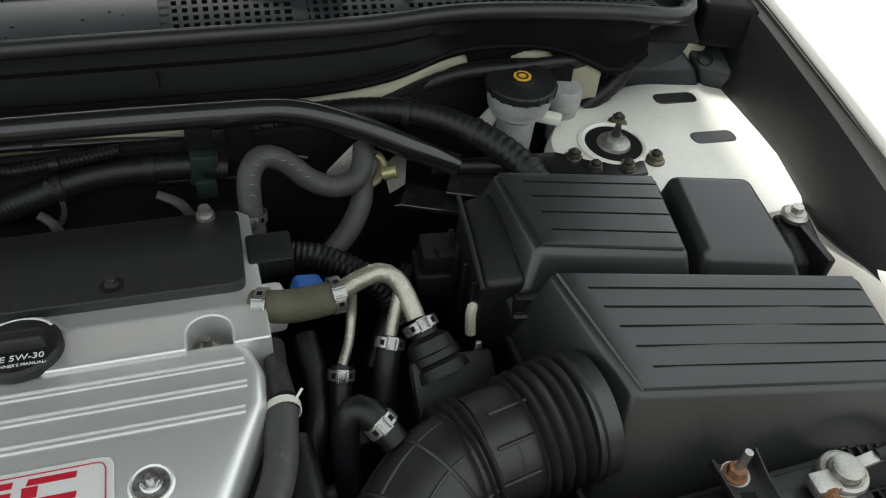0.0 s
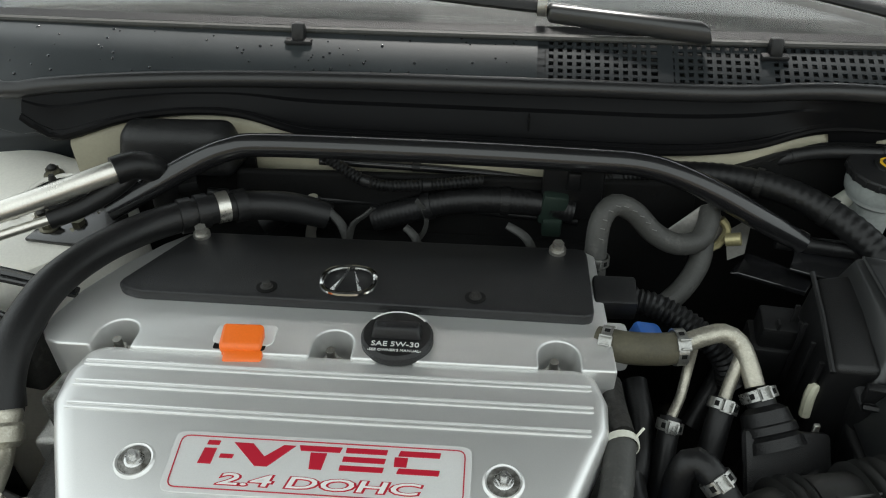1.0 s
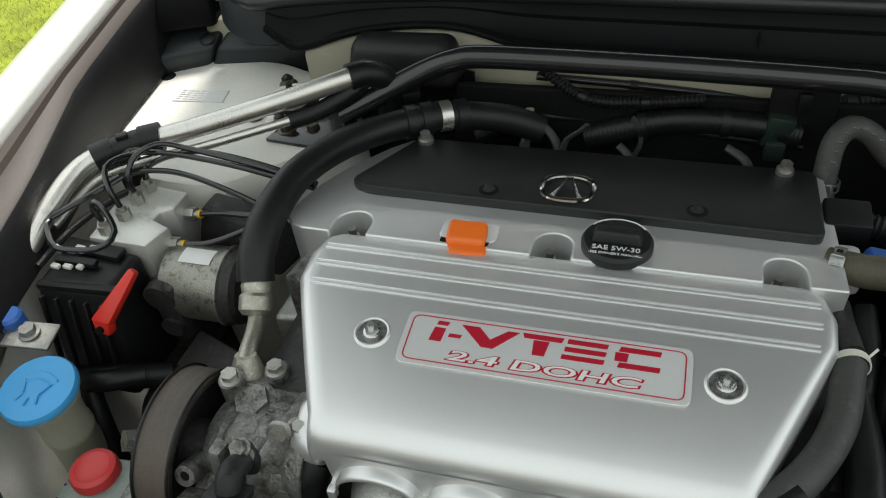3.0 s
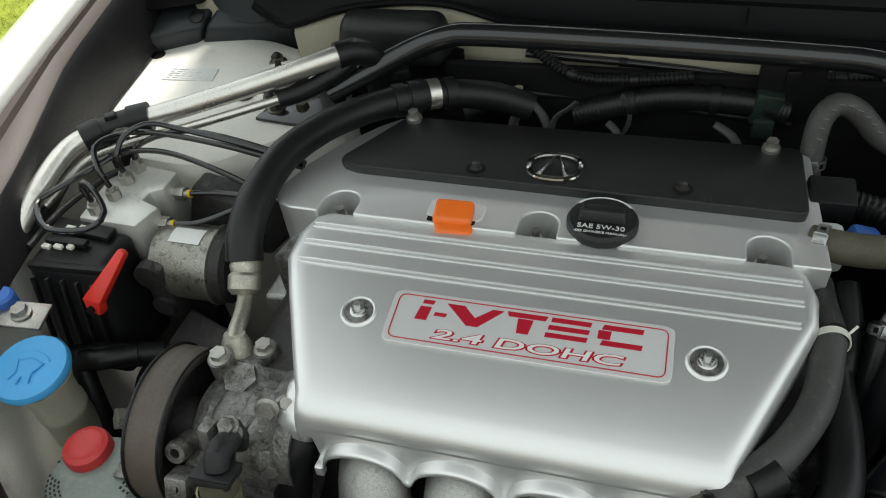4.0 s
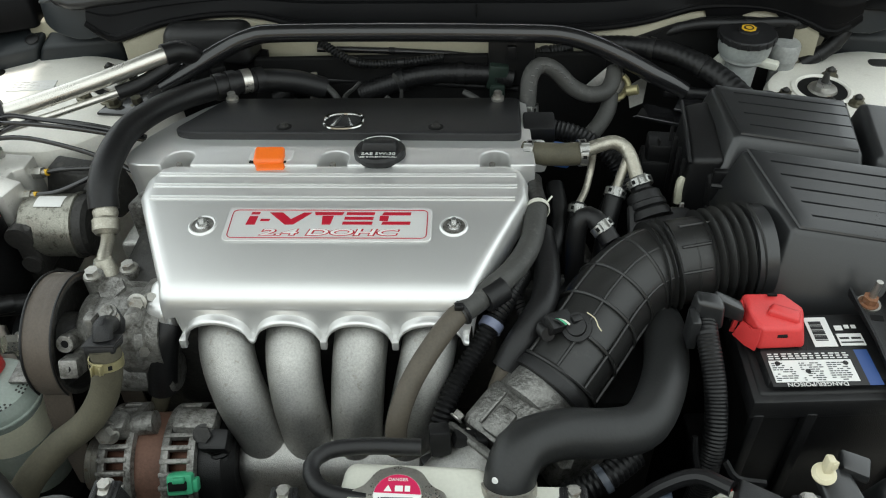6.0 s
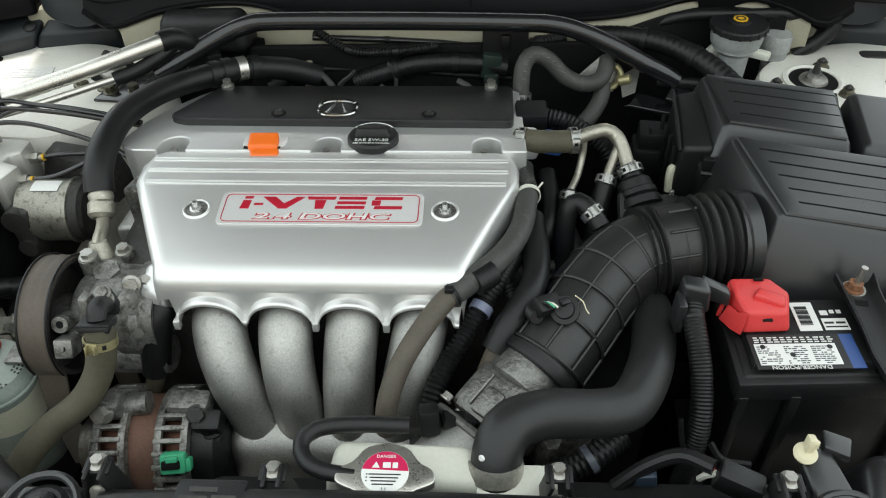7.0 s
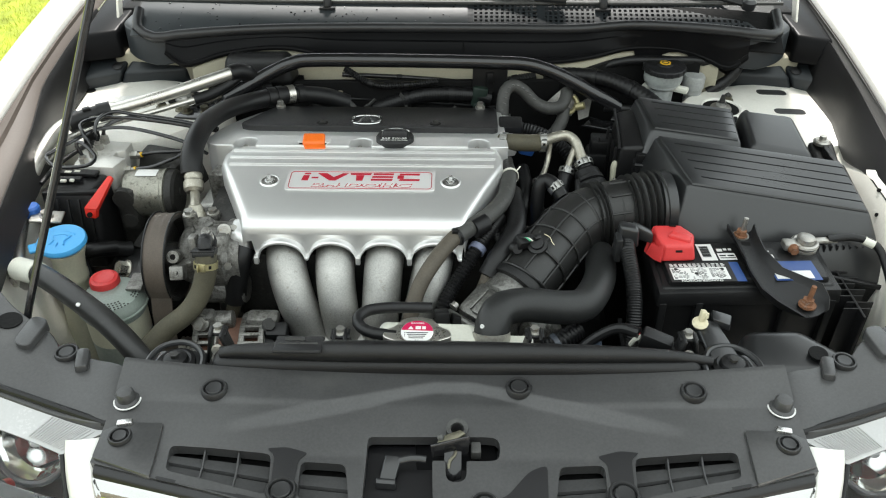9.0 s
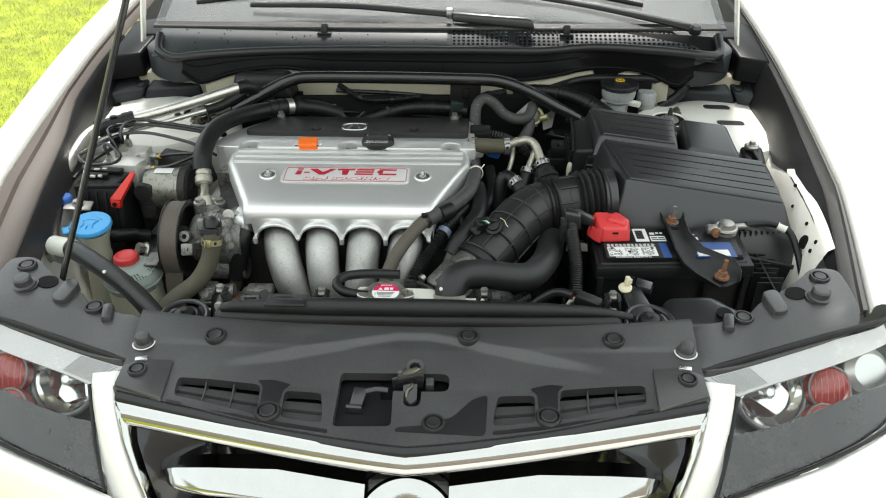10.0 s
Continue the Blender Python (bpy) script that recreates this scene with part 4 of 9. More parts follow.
part("badge_field", lathe((0, -0.262, 0.535), AX_B, [(0.047, -0.004), (0.047, 0.0), (0.042, 0.001)], 40), DEEP, badge, "black field of the badge")
for s in (-1, 1):
    part("badge_wedge", box(V((s * 0.014, -0.262, 0.535)) + AX_B * 0.002, (0.009, 0.062, 0.005), 0.002, (37, 0, s * 16)), CHROME, badge)

# ---- radiator cover panel ----
cover = thing("radiator_cover", (0, -0.05, 0.7), "dusty black plastic panel over the radiator with clips and air slots", "radiator cover")


def panel_z(x, y):
    """Height of the panel: it falls to the front, with a shallow trough in the middle ahead of a bent crease."""
    x = abs(x)
    z = 0.716 + 0.02 * min(1, max(0, (y + 0.02) / 0.06)) * (x / 0.5) ** 2 + 0.010 * (x / 0.5) ** 3
    crease = 0.032 - 0.27 * max(0, x - 0.03)
    k = min(1, max(0, (crease - y) / 0.022))
    fade = min(1, max(0, (0.34 - x) / 0.12))
    return z - 0.013 * min(1, max(0, (-0.01 - y) / 0.09)) - 0.075 * max(0, -0.10 - y) - 0.0075 * k * k * (3 - 2 * k) * fade


def front_line(x):
    """How far forward the panel reaches: a blunt point in the middle."""
    return -0.126 - 0.092 * (1 - (abs(x) / 0.5) ** 1.25)


WIDE_SLOT = [(0.256, -0.098), (0.399, -0.093), (0.395, -0.134), (0.250, -0.163)]
SHORT_SLOT = [(0.150, -0.111), (0.213, -0.108), (0.210, -0.166), (0.139, -0.175)]
mirrored = lambda q: [(-x, y) for x, y in q]
NOTCH = ([(-0.122, -0.066), (-0.030, -0.066), (-0.026, -0.179), (-0.122, -0.182)], [(-0.119, -0.066), (0.068, -0.064), (0.068, -0.103), (-0.119, -0.103)], [(-0.010, -0.070), (0.020, -0.070), (0.020, -0.138), (-0.010, -0.138)], [(-0.012, -0.036), (0.020, -0.036), (0.020, -0.08), (-0.012, -0.08)])
OPENINGS = [(q, 0.0035) for q in (WIDE_SLOT, SHORT_SLOT, mirrored(WIDE_SLOT), mirrored(SHORT_SLOT))] + [(q, k) for q, k in zip(NOTCH, (0.003, 0.006, 0.006, 0.009))]


def inside(x, y, quad, k):
    """Signed distance to a four-sided outline with softened corners: negative inside."""
    cx, cy = sum(p[0] for p in quad) / 4, sum(p[1] for p in quad) / 4
    total = 0.0
    for (ax, ay), (bx, by) in zip(quad, quad[1:] + quad[:1]):
        n = math.hypot(bx - ax, by - ay)
        d = ((x - ax) * (by - ay) - (y - ay) * (bx - ax)) / n
        if ((cx - ax) * (by - ay) - (cy - ay) * (bx - ax)) > 0:
            d = -d
        total += math.exp(min(60, d / k))
    return k * math.log(total) if total else -1


def opening(x, y):
    return min(inside(x, y, q, k) for q, k in OPENINGS)


def cover_sheet():
    """The panel's skin with its slots and latch opening cut out, and a turned-down edge all round."""
    bm, g, far = bmesh.new(), {}, {}
    nx, ny = 250, 58
    for i in range(nx + 1):
        for j in range(ny + 1):
            x = -0.5 + i / nx
            y = front_line(x) + (0.045 - front_line(x)) * j / ny
            d = opening(x, y)
            if abs(d) < 0.0032 and 0 < i < nx and 0 < j < ny:
                e = 0.0005
                gx, gy = (opening(x + e, y) - opening(x - e, y)) / (2 * e), (opening(x, y + e) - opening(x, y - e)) / (2 * e)
                n = max(0.5, gx * gx + gy * gy)
                x, y, d = x - d * gx / n, y - d * gy / n, 0.0
            far[i, j] = d
            g[i, j] = bm.verts.new((x, y, panel_z(x, y)))
    for i in range(nx):
        for j in range(ny):
            c = ((i, j), (i + 1, j), (i + 1, j + 1), (i, j + 1))
            if sum(far[k] for k in c) > -0.0004:
                bm.faces.new([g[k] for k in c])
    bmesh.ops.delete(bm, geom=[v for v in bm.verts if not v.link_faces], context="VERTS")
    bmesh.ops.recalc_face_normals(bm, faces=bm.faces)
    edge = [e for e in bm.edges if len(e.link_faces) == 1]
    lip_geom = bmesh.ops.extrude_edge_only(bm, edges=edge)["geom"]
    for v in lip_geom:
        if isinstance(v, bmesh.types.BMVert):
            v.co.z -= 0.0012
            v.co.y += 0.0006 if v.co.y < 0 else 0
    edge = [e for e in lip_geom if isinstance(e, bmesh.types.BMEdge) and len(e.link_faces) == 1]
    for v in bmesh.ops.extrude_edge_only(bm, edges=edge)["geom"]:
        if isinstance(v, bmesh.types.BMVert):
            v.co.z -= 0.016
    return bm


part("panel", cover_sheet(), PANEL, cover, "dusty black moulded panel", angle=28)
def wing_z(x, y):
    """Height of the side panels: they rise outwards along the headlights."""
    x = abs(x)
    front = float(np.interp(x, (0.5, 0.66, 0.815), (-0.062, -0.020, 0.016)))
    return float(np.interp(x, (0.5, 0.58, 0.66, 0.74, 0.815, 0.84), (0.706, 0.716, 0.728, 0.741, 0.752, 0.755))) + 0.012 * min(1, max(0, (y - front) / 0.06)) + 0.012 * max(0, 1 - (x - 0.495) / 0.08)


WING = [(0.497, -0.066), (0.58, -0.046), (0.66, -0.023), (0.74, 0.000), (0.79, 0.018), (0.806, 0.06), (0.812, 0.12), (0.812, 0.188), (0.765, 0.200), (0.735, 0.168), (0.70, 0.142), (0.64, 0.108), (0.612, 0.072), (0.56, 0.056), (0.495, 0.044)]
def wing_panel(s, o):
    """A thin moulded panel over the outline o that follows wing_z."""
    bm = bmesh.new()
    n, ring_list = len(o), []
    cx, cy = 0.675, 0.085
    for k in (0.0, 0.25, 0.5, 0.75, 0.93, 0.985, 1.0):
        ring_list.append([bm.verts.new((s * (cx + (x - cx) * k), cy + (y - cy) * k, wing_z(cx + (x - cx) * k, cy + (y - cy) * k) - (0.0 if k < 0.95 else 0.002 if k < 0.99 else 0.007))) for x, y in (o if k else o[:1])])
    low = [bm.verts.new((v.co.x, v.co.y, v.co.z - 0.012)) for v in ring_list[-1]]
    for i in range(n):
        bm.faces.new((ring_list[0][0], ring_list[1][i], ring_list[1][(i + 1) % n]))
    for a, b in zip(ring_list[1:], ring_list[2:] + [low]):
        for i in range(n):
            bm.faces.new((a[i], b[i], b[(i + 1) % n], a[(i + 1) % n]))
    return bm


for s in (-1, 1):
    o = rounded(WING, 0.02, 3)
    part("side_panel", wing_panel(s, o), PANEL, cover, "dusty black moulded side panel")
    part("hump", prism(rounded([(s * 0.655, 0.060), (s * 0.685, 0.070), (s * 0.68, 0.135), (s * 0.648, 0.125)], 0.014), wing_z(0.665, 0.1) - 0.01, wing_z(0.665, 0.1) + 0.010, 0.006, 3), PANEL, cover, "rounded hump in the panel")
    part("rib", box((s * 0.573, 0.052, wing_z(0.573, 0.052) + 0.002), (0.02, 0.045, 0.02), 0.006, (0, -8 * s, -15 * s)), PANEL, cover)
    o = rounded([(s * 0.499, -0.121), (s * 0.412, -0.147), (s * 0.416, -0.060), (s * 0.472, -0.062), (s * 0.498, -0.078)], 0.004, 2)
    part("end_pad", hull([(x, y, panel_z(x, y) - 0.012) for x, y in o], [(x, y, panel_z(x, y) + 0.0045) for x, y in o], 0.0012, 2), PANEL, cover, "flat plastic pad at the end of the panel")
    part("locating_tab", box((s * 0.470, -0.064, panel_z(0.47, -0.064) + 0.006), (0.022, 0.010, 0.006), 0.002, (0, 0, -s * 12)), BRIGHT, cover, "small worn bright tab")
    # air slots: two sloping slats each, with upright dividers
    for q, cells in ((WIDE_SLOT, 3), (SHORT_SLOT, 1)):
        q = [V((s * x, y, panel_z(x, y))) for x, y in q]
        at = lambda u, v, z: (q[0] * (1 - u) * (1 - v) + q[1] * u * (1 - v) + q[2] * u * v + q[3] * (1 - u) * v) + V((0, 0, z))
        for v0, v1 in ((0.22, 0.56), (0.61, 0.99)):
            part("slat", thick(sheet([[at(u, v0, -0.0105) for u in np.linspace(-0.02, 1.02, 7)], [at(u, (v0 + v1) / 2, -0.0075) for u in np.linspace(-0.02, 1.02, 7)], [at(u, v1, -0.0062) for u in np.linspace(-0.02, 1.02, 7)], [at(u, v1 + 0.015, -0.0125) for u in np.linspace(-0.02, 1.02, 7)]]), 0.0022), PANEL, cover, angle=30)
        for k in range(1, cells):
            part("divider", thick(sheet([[at(k / cells + 0.02 * (v > 0.5), v, z) for v in (0.0, 0.5, 1.0)] for z in (-0.0045, -0.022)]), 0.0022), PANEL, cover)
        part("slot_floor", sheet([[at(u, v, -0.030) for u in (-0.1, 1.1)] for v in (-0.2, 1.2)]), VOID, cover)


def shine_patch(outline, label):
    """A thin unfaded patch that follows the panel."""
    part("unfaded_patch", hull([(x, y, panel_z(x, y) - 0.002) for x, y in outline], [(x, y, panel_z(x, y) + 0.0007) for x, y in outline], 0), GLOSS, cover, label)


for s in (-1, 1):
    shine_patch([(s * x, y) for x, y in rounded([(0.218, -0.1755), (0.246, -0.170), (0.2515, -0.100), (0.264, -0.090), (0.236, -0.086), (0.204, -0.094), (0.2165, -0.106)], 0.006, 3)], "glossy unfaded strip between the slots")
shine_patch(rounded([(-0.020, -0.190), (-0.016, -0.181), (0.031, -0.176), (0.075, -0.158), (0.107, -0.119), (0.133, -0.108), (0.128, -0.196)], 0.010, 3), "glossy unfaded patch beside the latch")
shine_patch(rounded([(-0.405, -0.148), (-0.25, -0.177), (-0.128, -0.196), (-0.128, -0.189), (-0.25, -0.171), (-0.405, -0.143)], 0.002, 1), "glossy unfaded front edge")
shine_patch(rounded([(0.405, -0.148), (0.25, -0.177), (0.14, -0.193), (0.14, -0.186), (0.25, -0.171), (0.405, -0.143)], 0.002, 1), "glossy unfaded front edge")
lipx = np.linspace(-0.495, 0.495, 41)
part("front_strip", thick(sheet([[(x, front_line(x) + a, panel_z(x, front_line(x)) + b) for x in lipx] for a, b in ((0.004, -0.004), (-0.004, -0.005), (-0.010, -0.010), (-0.012, -0.02))]), 0.002), GLOSS, cover, "glossy black rubber strip along the front edge", angle=50)


CLIP = mat("grey-black clip plastic", (0.020, 0.020, 0.0205), 0.4, 0, 0.2, 30, 400, 0.1, second=(0.045, 0.045, 0.043), amount=0.3)


def push_clip(c, axis=(0, 0, 1), r=0.019, parent=cover):
    p = part("clip", lathe_closed(c, axis, [(r * 0.72, -0.006), (r * 1.04, -0.006), (r * 1.04, 0.001), (r * 0.95, 0.004), (r * 0.82, 0.004), (r * 0.72, 0.0005)], 26), CLIP, parent)
    part("pin", lathe(V(c) + V((0, 0, -0.002)), axis, [(r * 0.66, 0), (r * 0.66, 0.004), (r * 0.58, 0.006), (r * 0.3, 0.0055)], 20), CLIP, p)
    return p


for x, y in ((-0.357, 0.001), (0.358, 0.006), (0.099, 0.018), (0.0434, -0.1725)):
    push_clip((x, y, panel_z(x, y) + 0.002))
for s in (-1, 1):
    push_clip((s * 0.470, -0.087, panel_z(0.470, -0.087) + 0.006), r=0.016)
    push_clip((s * 0.2325, -0.156, panel_z(0.2325, -0.156) + 0.002), r=0.021)
    push_clip((s * 0.768, 0.162, wing_z(0.768, 0.162) + 0.002), r=0.018)
    push_clip((s * 0.602, 0.066, wing_z(0.602, 0.066) + 0.002), r=0.018)
    for x, y, z, r in ((0.48, -0.022, panel_z(0.48, -0.022) + 0.001, 0.019), (0.748, 0.105, wing_z(0.748, 0.105) + 0.001, 0.024)):
        st = thing("rubber_buffer", (s * x, y, z), "black rubber bonnet buffer in a worn round seat", "buffer", "bonnet buffers")
        part("stud", lathe((s * x, y, z), (0, -0.05, 1), [(r * 0.90, -0.004), (r * 0.92, 0.002), (r * 0.70, 0.004), (r * 0.68, 0.015), (r * 0.56, 0.0185), (r * 0.3, 0.019)], 26), PANEL, st)
        part("seat_ring", lathe_closed((s * x, y, z - 0.001), (0, 0, 1), [(r * 0.92, 0), (r * 1.06, 0), (r * 1.04, 0.0010), (r * 0.94, 0.0010)], 28), PAPER if x < 0.5 else DUSTY, st, "pale worn seat" if x < 0.5 else "")
    part("dark_hole", lathe((s * 0.712, 0.122, wing_z(0.712, 0.122) - 0.002), (s * -0.16, 0, 1), [(0.019, 0), (0.019, 0.004)], 24), VOID, cover, "round hole in the panel")

latch = thing("bonnet_latch", (0, -0.09, 0.69), "black steel bonnet latch in the opening of the panel", "latch")
part("base_plate", hull([(-0.05, -0.16, 0.640), (0.08, -0.16, 0.640), (0.08, -0.05, 0.640), (-0.05, -0.05, 0.640)], [(-0.045, -0.15, 0.672), (0.075, -0.15, 0.672), (0.075, -0.055, 0.676), (-0.045, -0.055, 0.676)], 0.004), DEEP, latch)
part("striker_guide", thick(sheet([[(-0.002, -0.120, 0.668), (-0.002, -0.108, 0.690), (-0.002, -0.085, 0.700)], [(0.010, -0.126, 0.668), (0.010, -0.114, 0.690), (0.010, -0.085, 0.702)], [(0.022, -0.120, 0.668), (0.022, -0.108, 0.690), (0.022, -0.085, 0.700)]]), 0.003), PIPE_BLACK, latch, "black steel striker guide", angle=40)
part("guide_plate", hull([(-0.020, -0.094, 0.690), (0.032, -0.090, 0.690), (0.032, -0.084, 0.690), (-0.020, -0.086, 0.690)], [(-0.022, -0.092, 0.712), (0.034, -0.082, 0.722), (0.034, -0.078, 0.722), (-0.022, -0.087, 0.712)], 0.002, 2), PIPE_BLACK, latch, "upright latch plate")
part("catch", hull([(-0.016, -0.090, 0.706), (0.004, -0.088, 0.708), (0.028, -0.074, 0.716), (0.020, -0.068, 0.716), (-0.008, -0.074, 0.708)], [(-0.016, -0.090, 0.710), (0.004, -0.088, 0.712), (0.028, -0.074, 0.721), (0.020, -0.068, 0.721), (-0.008, -0.074, 0.713)], 0.0014, 2), DARK_STEEL, latch, "worn steel catch")
part("catch_knob", lathe((-0.008, -0.076, 0.712), (0, -0.3, 1), [(0.0045, 0), (0.005, 0.003), (0.003, 0.005)], 16), LUG, latch, "worn steel pin on the catch")
part("spring_bar", tube([(0.004, -0.112, 0.690), (0.006, -0.104, 0.697), (0.012, -0.098, 0.700), (0.014, -0.090, 0.700)], 0.0024, 8), DARK_STEEL, latch)
part("release_lever", join(hull([(-0.094, -0.128, 0.678), (-0.070, -0.130, 0.678), (-0.062, -0.095, 0.688), (-0.088, -0.092, 0.688)], [(-0.092, -0.126, 0.684), (-0.071, -0.128, 0.684), (-0.062, -0.095, 0.694), (-0.086, -0.092, 0.694)], 0.002, 2), hull([(-0.098, -0.137, 0.674), (-0.068, -0.139, 0.674), (-0.068, -0.127, 0.674), (-0.098, -0.125, 0.674)], [(-0.097, -0.136, 0.687), (-0.069, -0.138, 0.687), (-0.069, -0.129, 0.689), (-0.097, -0.127, 0.689)], 0.003, 2), tube([(-0.066, -0.10, 0.690), (-0.048, -0.098, 0.694), (-0.028, -0.098, 0.692)], 0.005, 8, flat=0.6)), DUSTY, latch, "grey-black plastic release lever")
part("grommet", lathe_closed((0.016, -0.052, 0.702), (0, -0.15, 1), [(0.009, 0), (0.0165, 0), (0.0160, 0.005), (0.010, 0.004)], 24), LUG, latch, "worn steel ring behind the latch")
part("side_box", box((0.043, -0.080, 0.690), (0.014, 0.020, 0.016), 0.002), LUG, latch)
latch.location.x -= 0.008
part("recess", box((-0.02, -0.125, 0.672), (0.22, 0.13, 0.004), 0), GLOSS, latch, "glossy black floor of the latch recess")

# ---- engine ----
engine = thing("engine", (-0.19, 0.55, 0.2), "transverse four-cylinder engine with a silver cover and cast intake pipes", "engine")
part("block", box((-0.19, 0.62, 0.46), (0.62, 0.36, 0.52), 0.03), GRIME, engine, "grimy dark engine block")
part("head", box((-0.19, 0.47, 0.58), (0.5, 0.14, 0.2), 0.03), GRIME, engine, "grimy dark cylinder head side")
part("gearbox", box((0.2, 0.55, 0.36), (0.24, 0.34, 0.36), 0.05), VOID, engine, "near-black gearbox")
LEANV = -0.15  # the valve cover falls towards the firewall


def vz(y, z=0.775):
    return z + LEANV * (y - 0.72)


WELLS = (-0.440, -0.197, 0.051)


def valve_outline():
    o = [(-0.500, 0.636), (-0.515, 0.642), (-0.524, 0.655)]
    o += [(-0.527, 0.68), (-0.515, 0.735), (-0.49, 0.79), (-0.455, 0.845), (-0.43, 0.872), (0.095, 0.872), (0.108, 0.86), (0.112, 0.636)]
    for w in WELLS[::-1]:
        o += [(w + 0.0225, 0.636), (w + 0.0225, 0.660)] + oval((w, 0.660), 0.0225, 0.023, 11, 10, 170) + [(w - 0.0225, 0.660), (w - 0.0225, 0.636)]
    return o


part("valve_cover", prism(valve_outline(), 0.66, 0.775, 0.0055, 4, (0, LEANV), (0, 0.72)), SILVER, engine, "silver painted valve cover", angle=30)
# darker metal puts shade into the bolt wells
part("valve_cover_floor", prism([(-0.515, 0.59), (-0.50, 0.70), (-0.42, 0.86), (0.09, 0.86), (0.10, 0.59)], 0.60, 0.726, 0.008, 3, (0, LEANV), (0, 0.72)), ALU, engine, "lower flange of the valve cover, darkened to shade the wells")
part("end_cover", hull([(-0.56, 0.60, 0.42), (-0.50, 0.60, 0.42), (-0.50, 0.86, 0.42), (-0.56, 0.86, 0.42)], [(-0.548, 0.59, 0.665), (-0.50, 0.59, 0.67), (-0.46, 0.86, 0.665), (-0.535, 0.76, 0.66)], 0.008, 3), SILVER_CAST, engine, "cast silver timing end cover")
for w in WELLS:
    part("bolt", join(rod((w - 0.004, 0.660, 0.722), (w - 0.004, 0.660, 0.745), 0.015), hexbolt((w - 0.004, 0.660, 0.745), (0, 0, 1), 0.0085, 0.014, 0.0135), rod((w - 0.004, 0.660, 0.757), (w - 0.004, 0.660, 0.772), 0.005)), STEEL, engine, "zinc-plated cover bolt")
part("boss", box((0.118, 0.70, 0.758), (0.03, 0.05, 0.035), 0.008), SILVER, engine)


def black_plate():
    o = [(-0.445, 0.722), (-0.18, 0.719), (0.094, 0.714), (0.096, 0.858), (-0.415, 0.858), (-0.472, 0.735)]
    return prism(rounded(o, 0.012, 2), 0.772, 0.789, 0.004, 3, (0, LEANV), (0, 0.72))


part("coil_cover", black_plate(), SATIN, engine, "satin black ignition coil cover", angle=30)
for x, y in ((-0.290, 0.741), (-0.043, 0.740)):
    z = vz(y, 0.789)
    # near-black disc on the cover paints the shade of a bolt recess
    part("bolt_recess", lathe((x, y, z - 0.001), (0, 0.15, 1), [(0.0125, 0), (0.0125, 0.0018), (0.011, 0.0022)], 24), VOID, engine)
    part("bolt", hexbolt((x, y, z), (0, 0.15, 1), 0.005, 0.008, 0.0075), GRIME, engine)
for x in (-0.402, 0.058):
    z = vz(0.846, 0.789)
    part("bolt", join(rod((x, 0.846, z), (x, 0.846, z + 0.006), 0.011), hexbolt((x, 0.846, z + 0.004), (0, 0, 1), 0.0075, 0.012, 0.009)), STEEL, engine, "zinc-plated bolt")
# badge: a chrome oval with a plain wedge in it
c = V((-0.195, 0.760, vz(0.760, 0.791)))
bm = sheet([[(c.x + (0.0315 + r * math.cos(q)) * math.copysign(abs(math.cos(a)) ** 0.8, math.cos(a)), c.y + (0.028 + r * math.cos(q)) * math.copysign(abs(math.sin(a)) ** 0.8, math.sin(a)), c.z + LEANV * (0.028 * math.sin(a)) + r * 0.9 * math.sin(q)) for q in np.linspace(0, 2 * math.pi, 9)] for a in np.linspace(0, 2 * math.pi, 49) for r in (0.0034,)])
badge = part("badge", bm, CHROME, engine, "chrome oval badge")
for s in (-1, 1):
    part("badge_wedge", hull([(c.x + s * 0.003, c.y + 0.023, c.z - 0.004), (c.x + s * 0.010, c.y - 0.004, c.z - 0.002), (c.x + s * 0.022, c.y - 0.022, c.z), (c.x + s * 0.014, c.y - 0.022, c.z)], [(c.x + s * 0.003, c.y + 0.023, c.z + 0.001), (c.x + s * 0.009, c.y - 0.003, c.z + 0.005), (c.x + s * 0.020, c.y - 0.021, c.z + 0.004), (c.x + s * 0.014, c.y - 0.021, c.z + 0.004)], 0.001, 1), BRIGHT, badge)

# oil filler cap with its print
c = V((-0.1265, 0.668, 0.779))
up = V((0, 0.10, 1))
cap = part("oil_cap", lathe(c, up, [(0.037, 0), (0.040, 0.004), (0.040, 0.012), (0.037, 0.016), (0.02, 0.0165)], 36), BLACK, engine, "black oil filler cap with white print")
part("grip", hull([(c.x - 0.028, c.y - 0.010, c.z + 0.014), (c.x + 0.028, c.y - 0.010, c.z + 0.014), (c.x + 0.028, c.y + 0.012, c.z + 0.014), (c.x - 0.028, c.y + 0.012, c.z + 0.014)], [(c.x - 0.024, c.y - 0.004, c.z + 0.029), (c.x + 0.024, c.y - 0.004, c.z + 0.029), (c.x + 0.024, c.y + 0.010, c.z + 0.028), (c.x - 0.024, c.y + 0.010, c.z + 0.028)], 0.003, 3), SATIN, cap)
part("well", lathe_closed(c + V((0, 0, -0.006)), (0, 0, 1), [(0.042, 0), (0.050, 0), (0.049, 0.007), (0.043, 0.007)], 36), SILVER, engine)
m = Matrix.Translation(c + V((0, -0.018, 0.0190))) @ pose(0, 0, 0, -5.7, 0, 0)
part("print", join(words("SAE 5W-30", 0.0105, m @ pose(0, 0.0, 0), 0.0003, 0, 1.05), words("-SEE OWNER'S MANUAL-", 0.0052, m @ pose(0, -0.0095, 0), 0.0003)), PRINT_WHITE, cap, "white print")
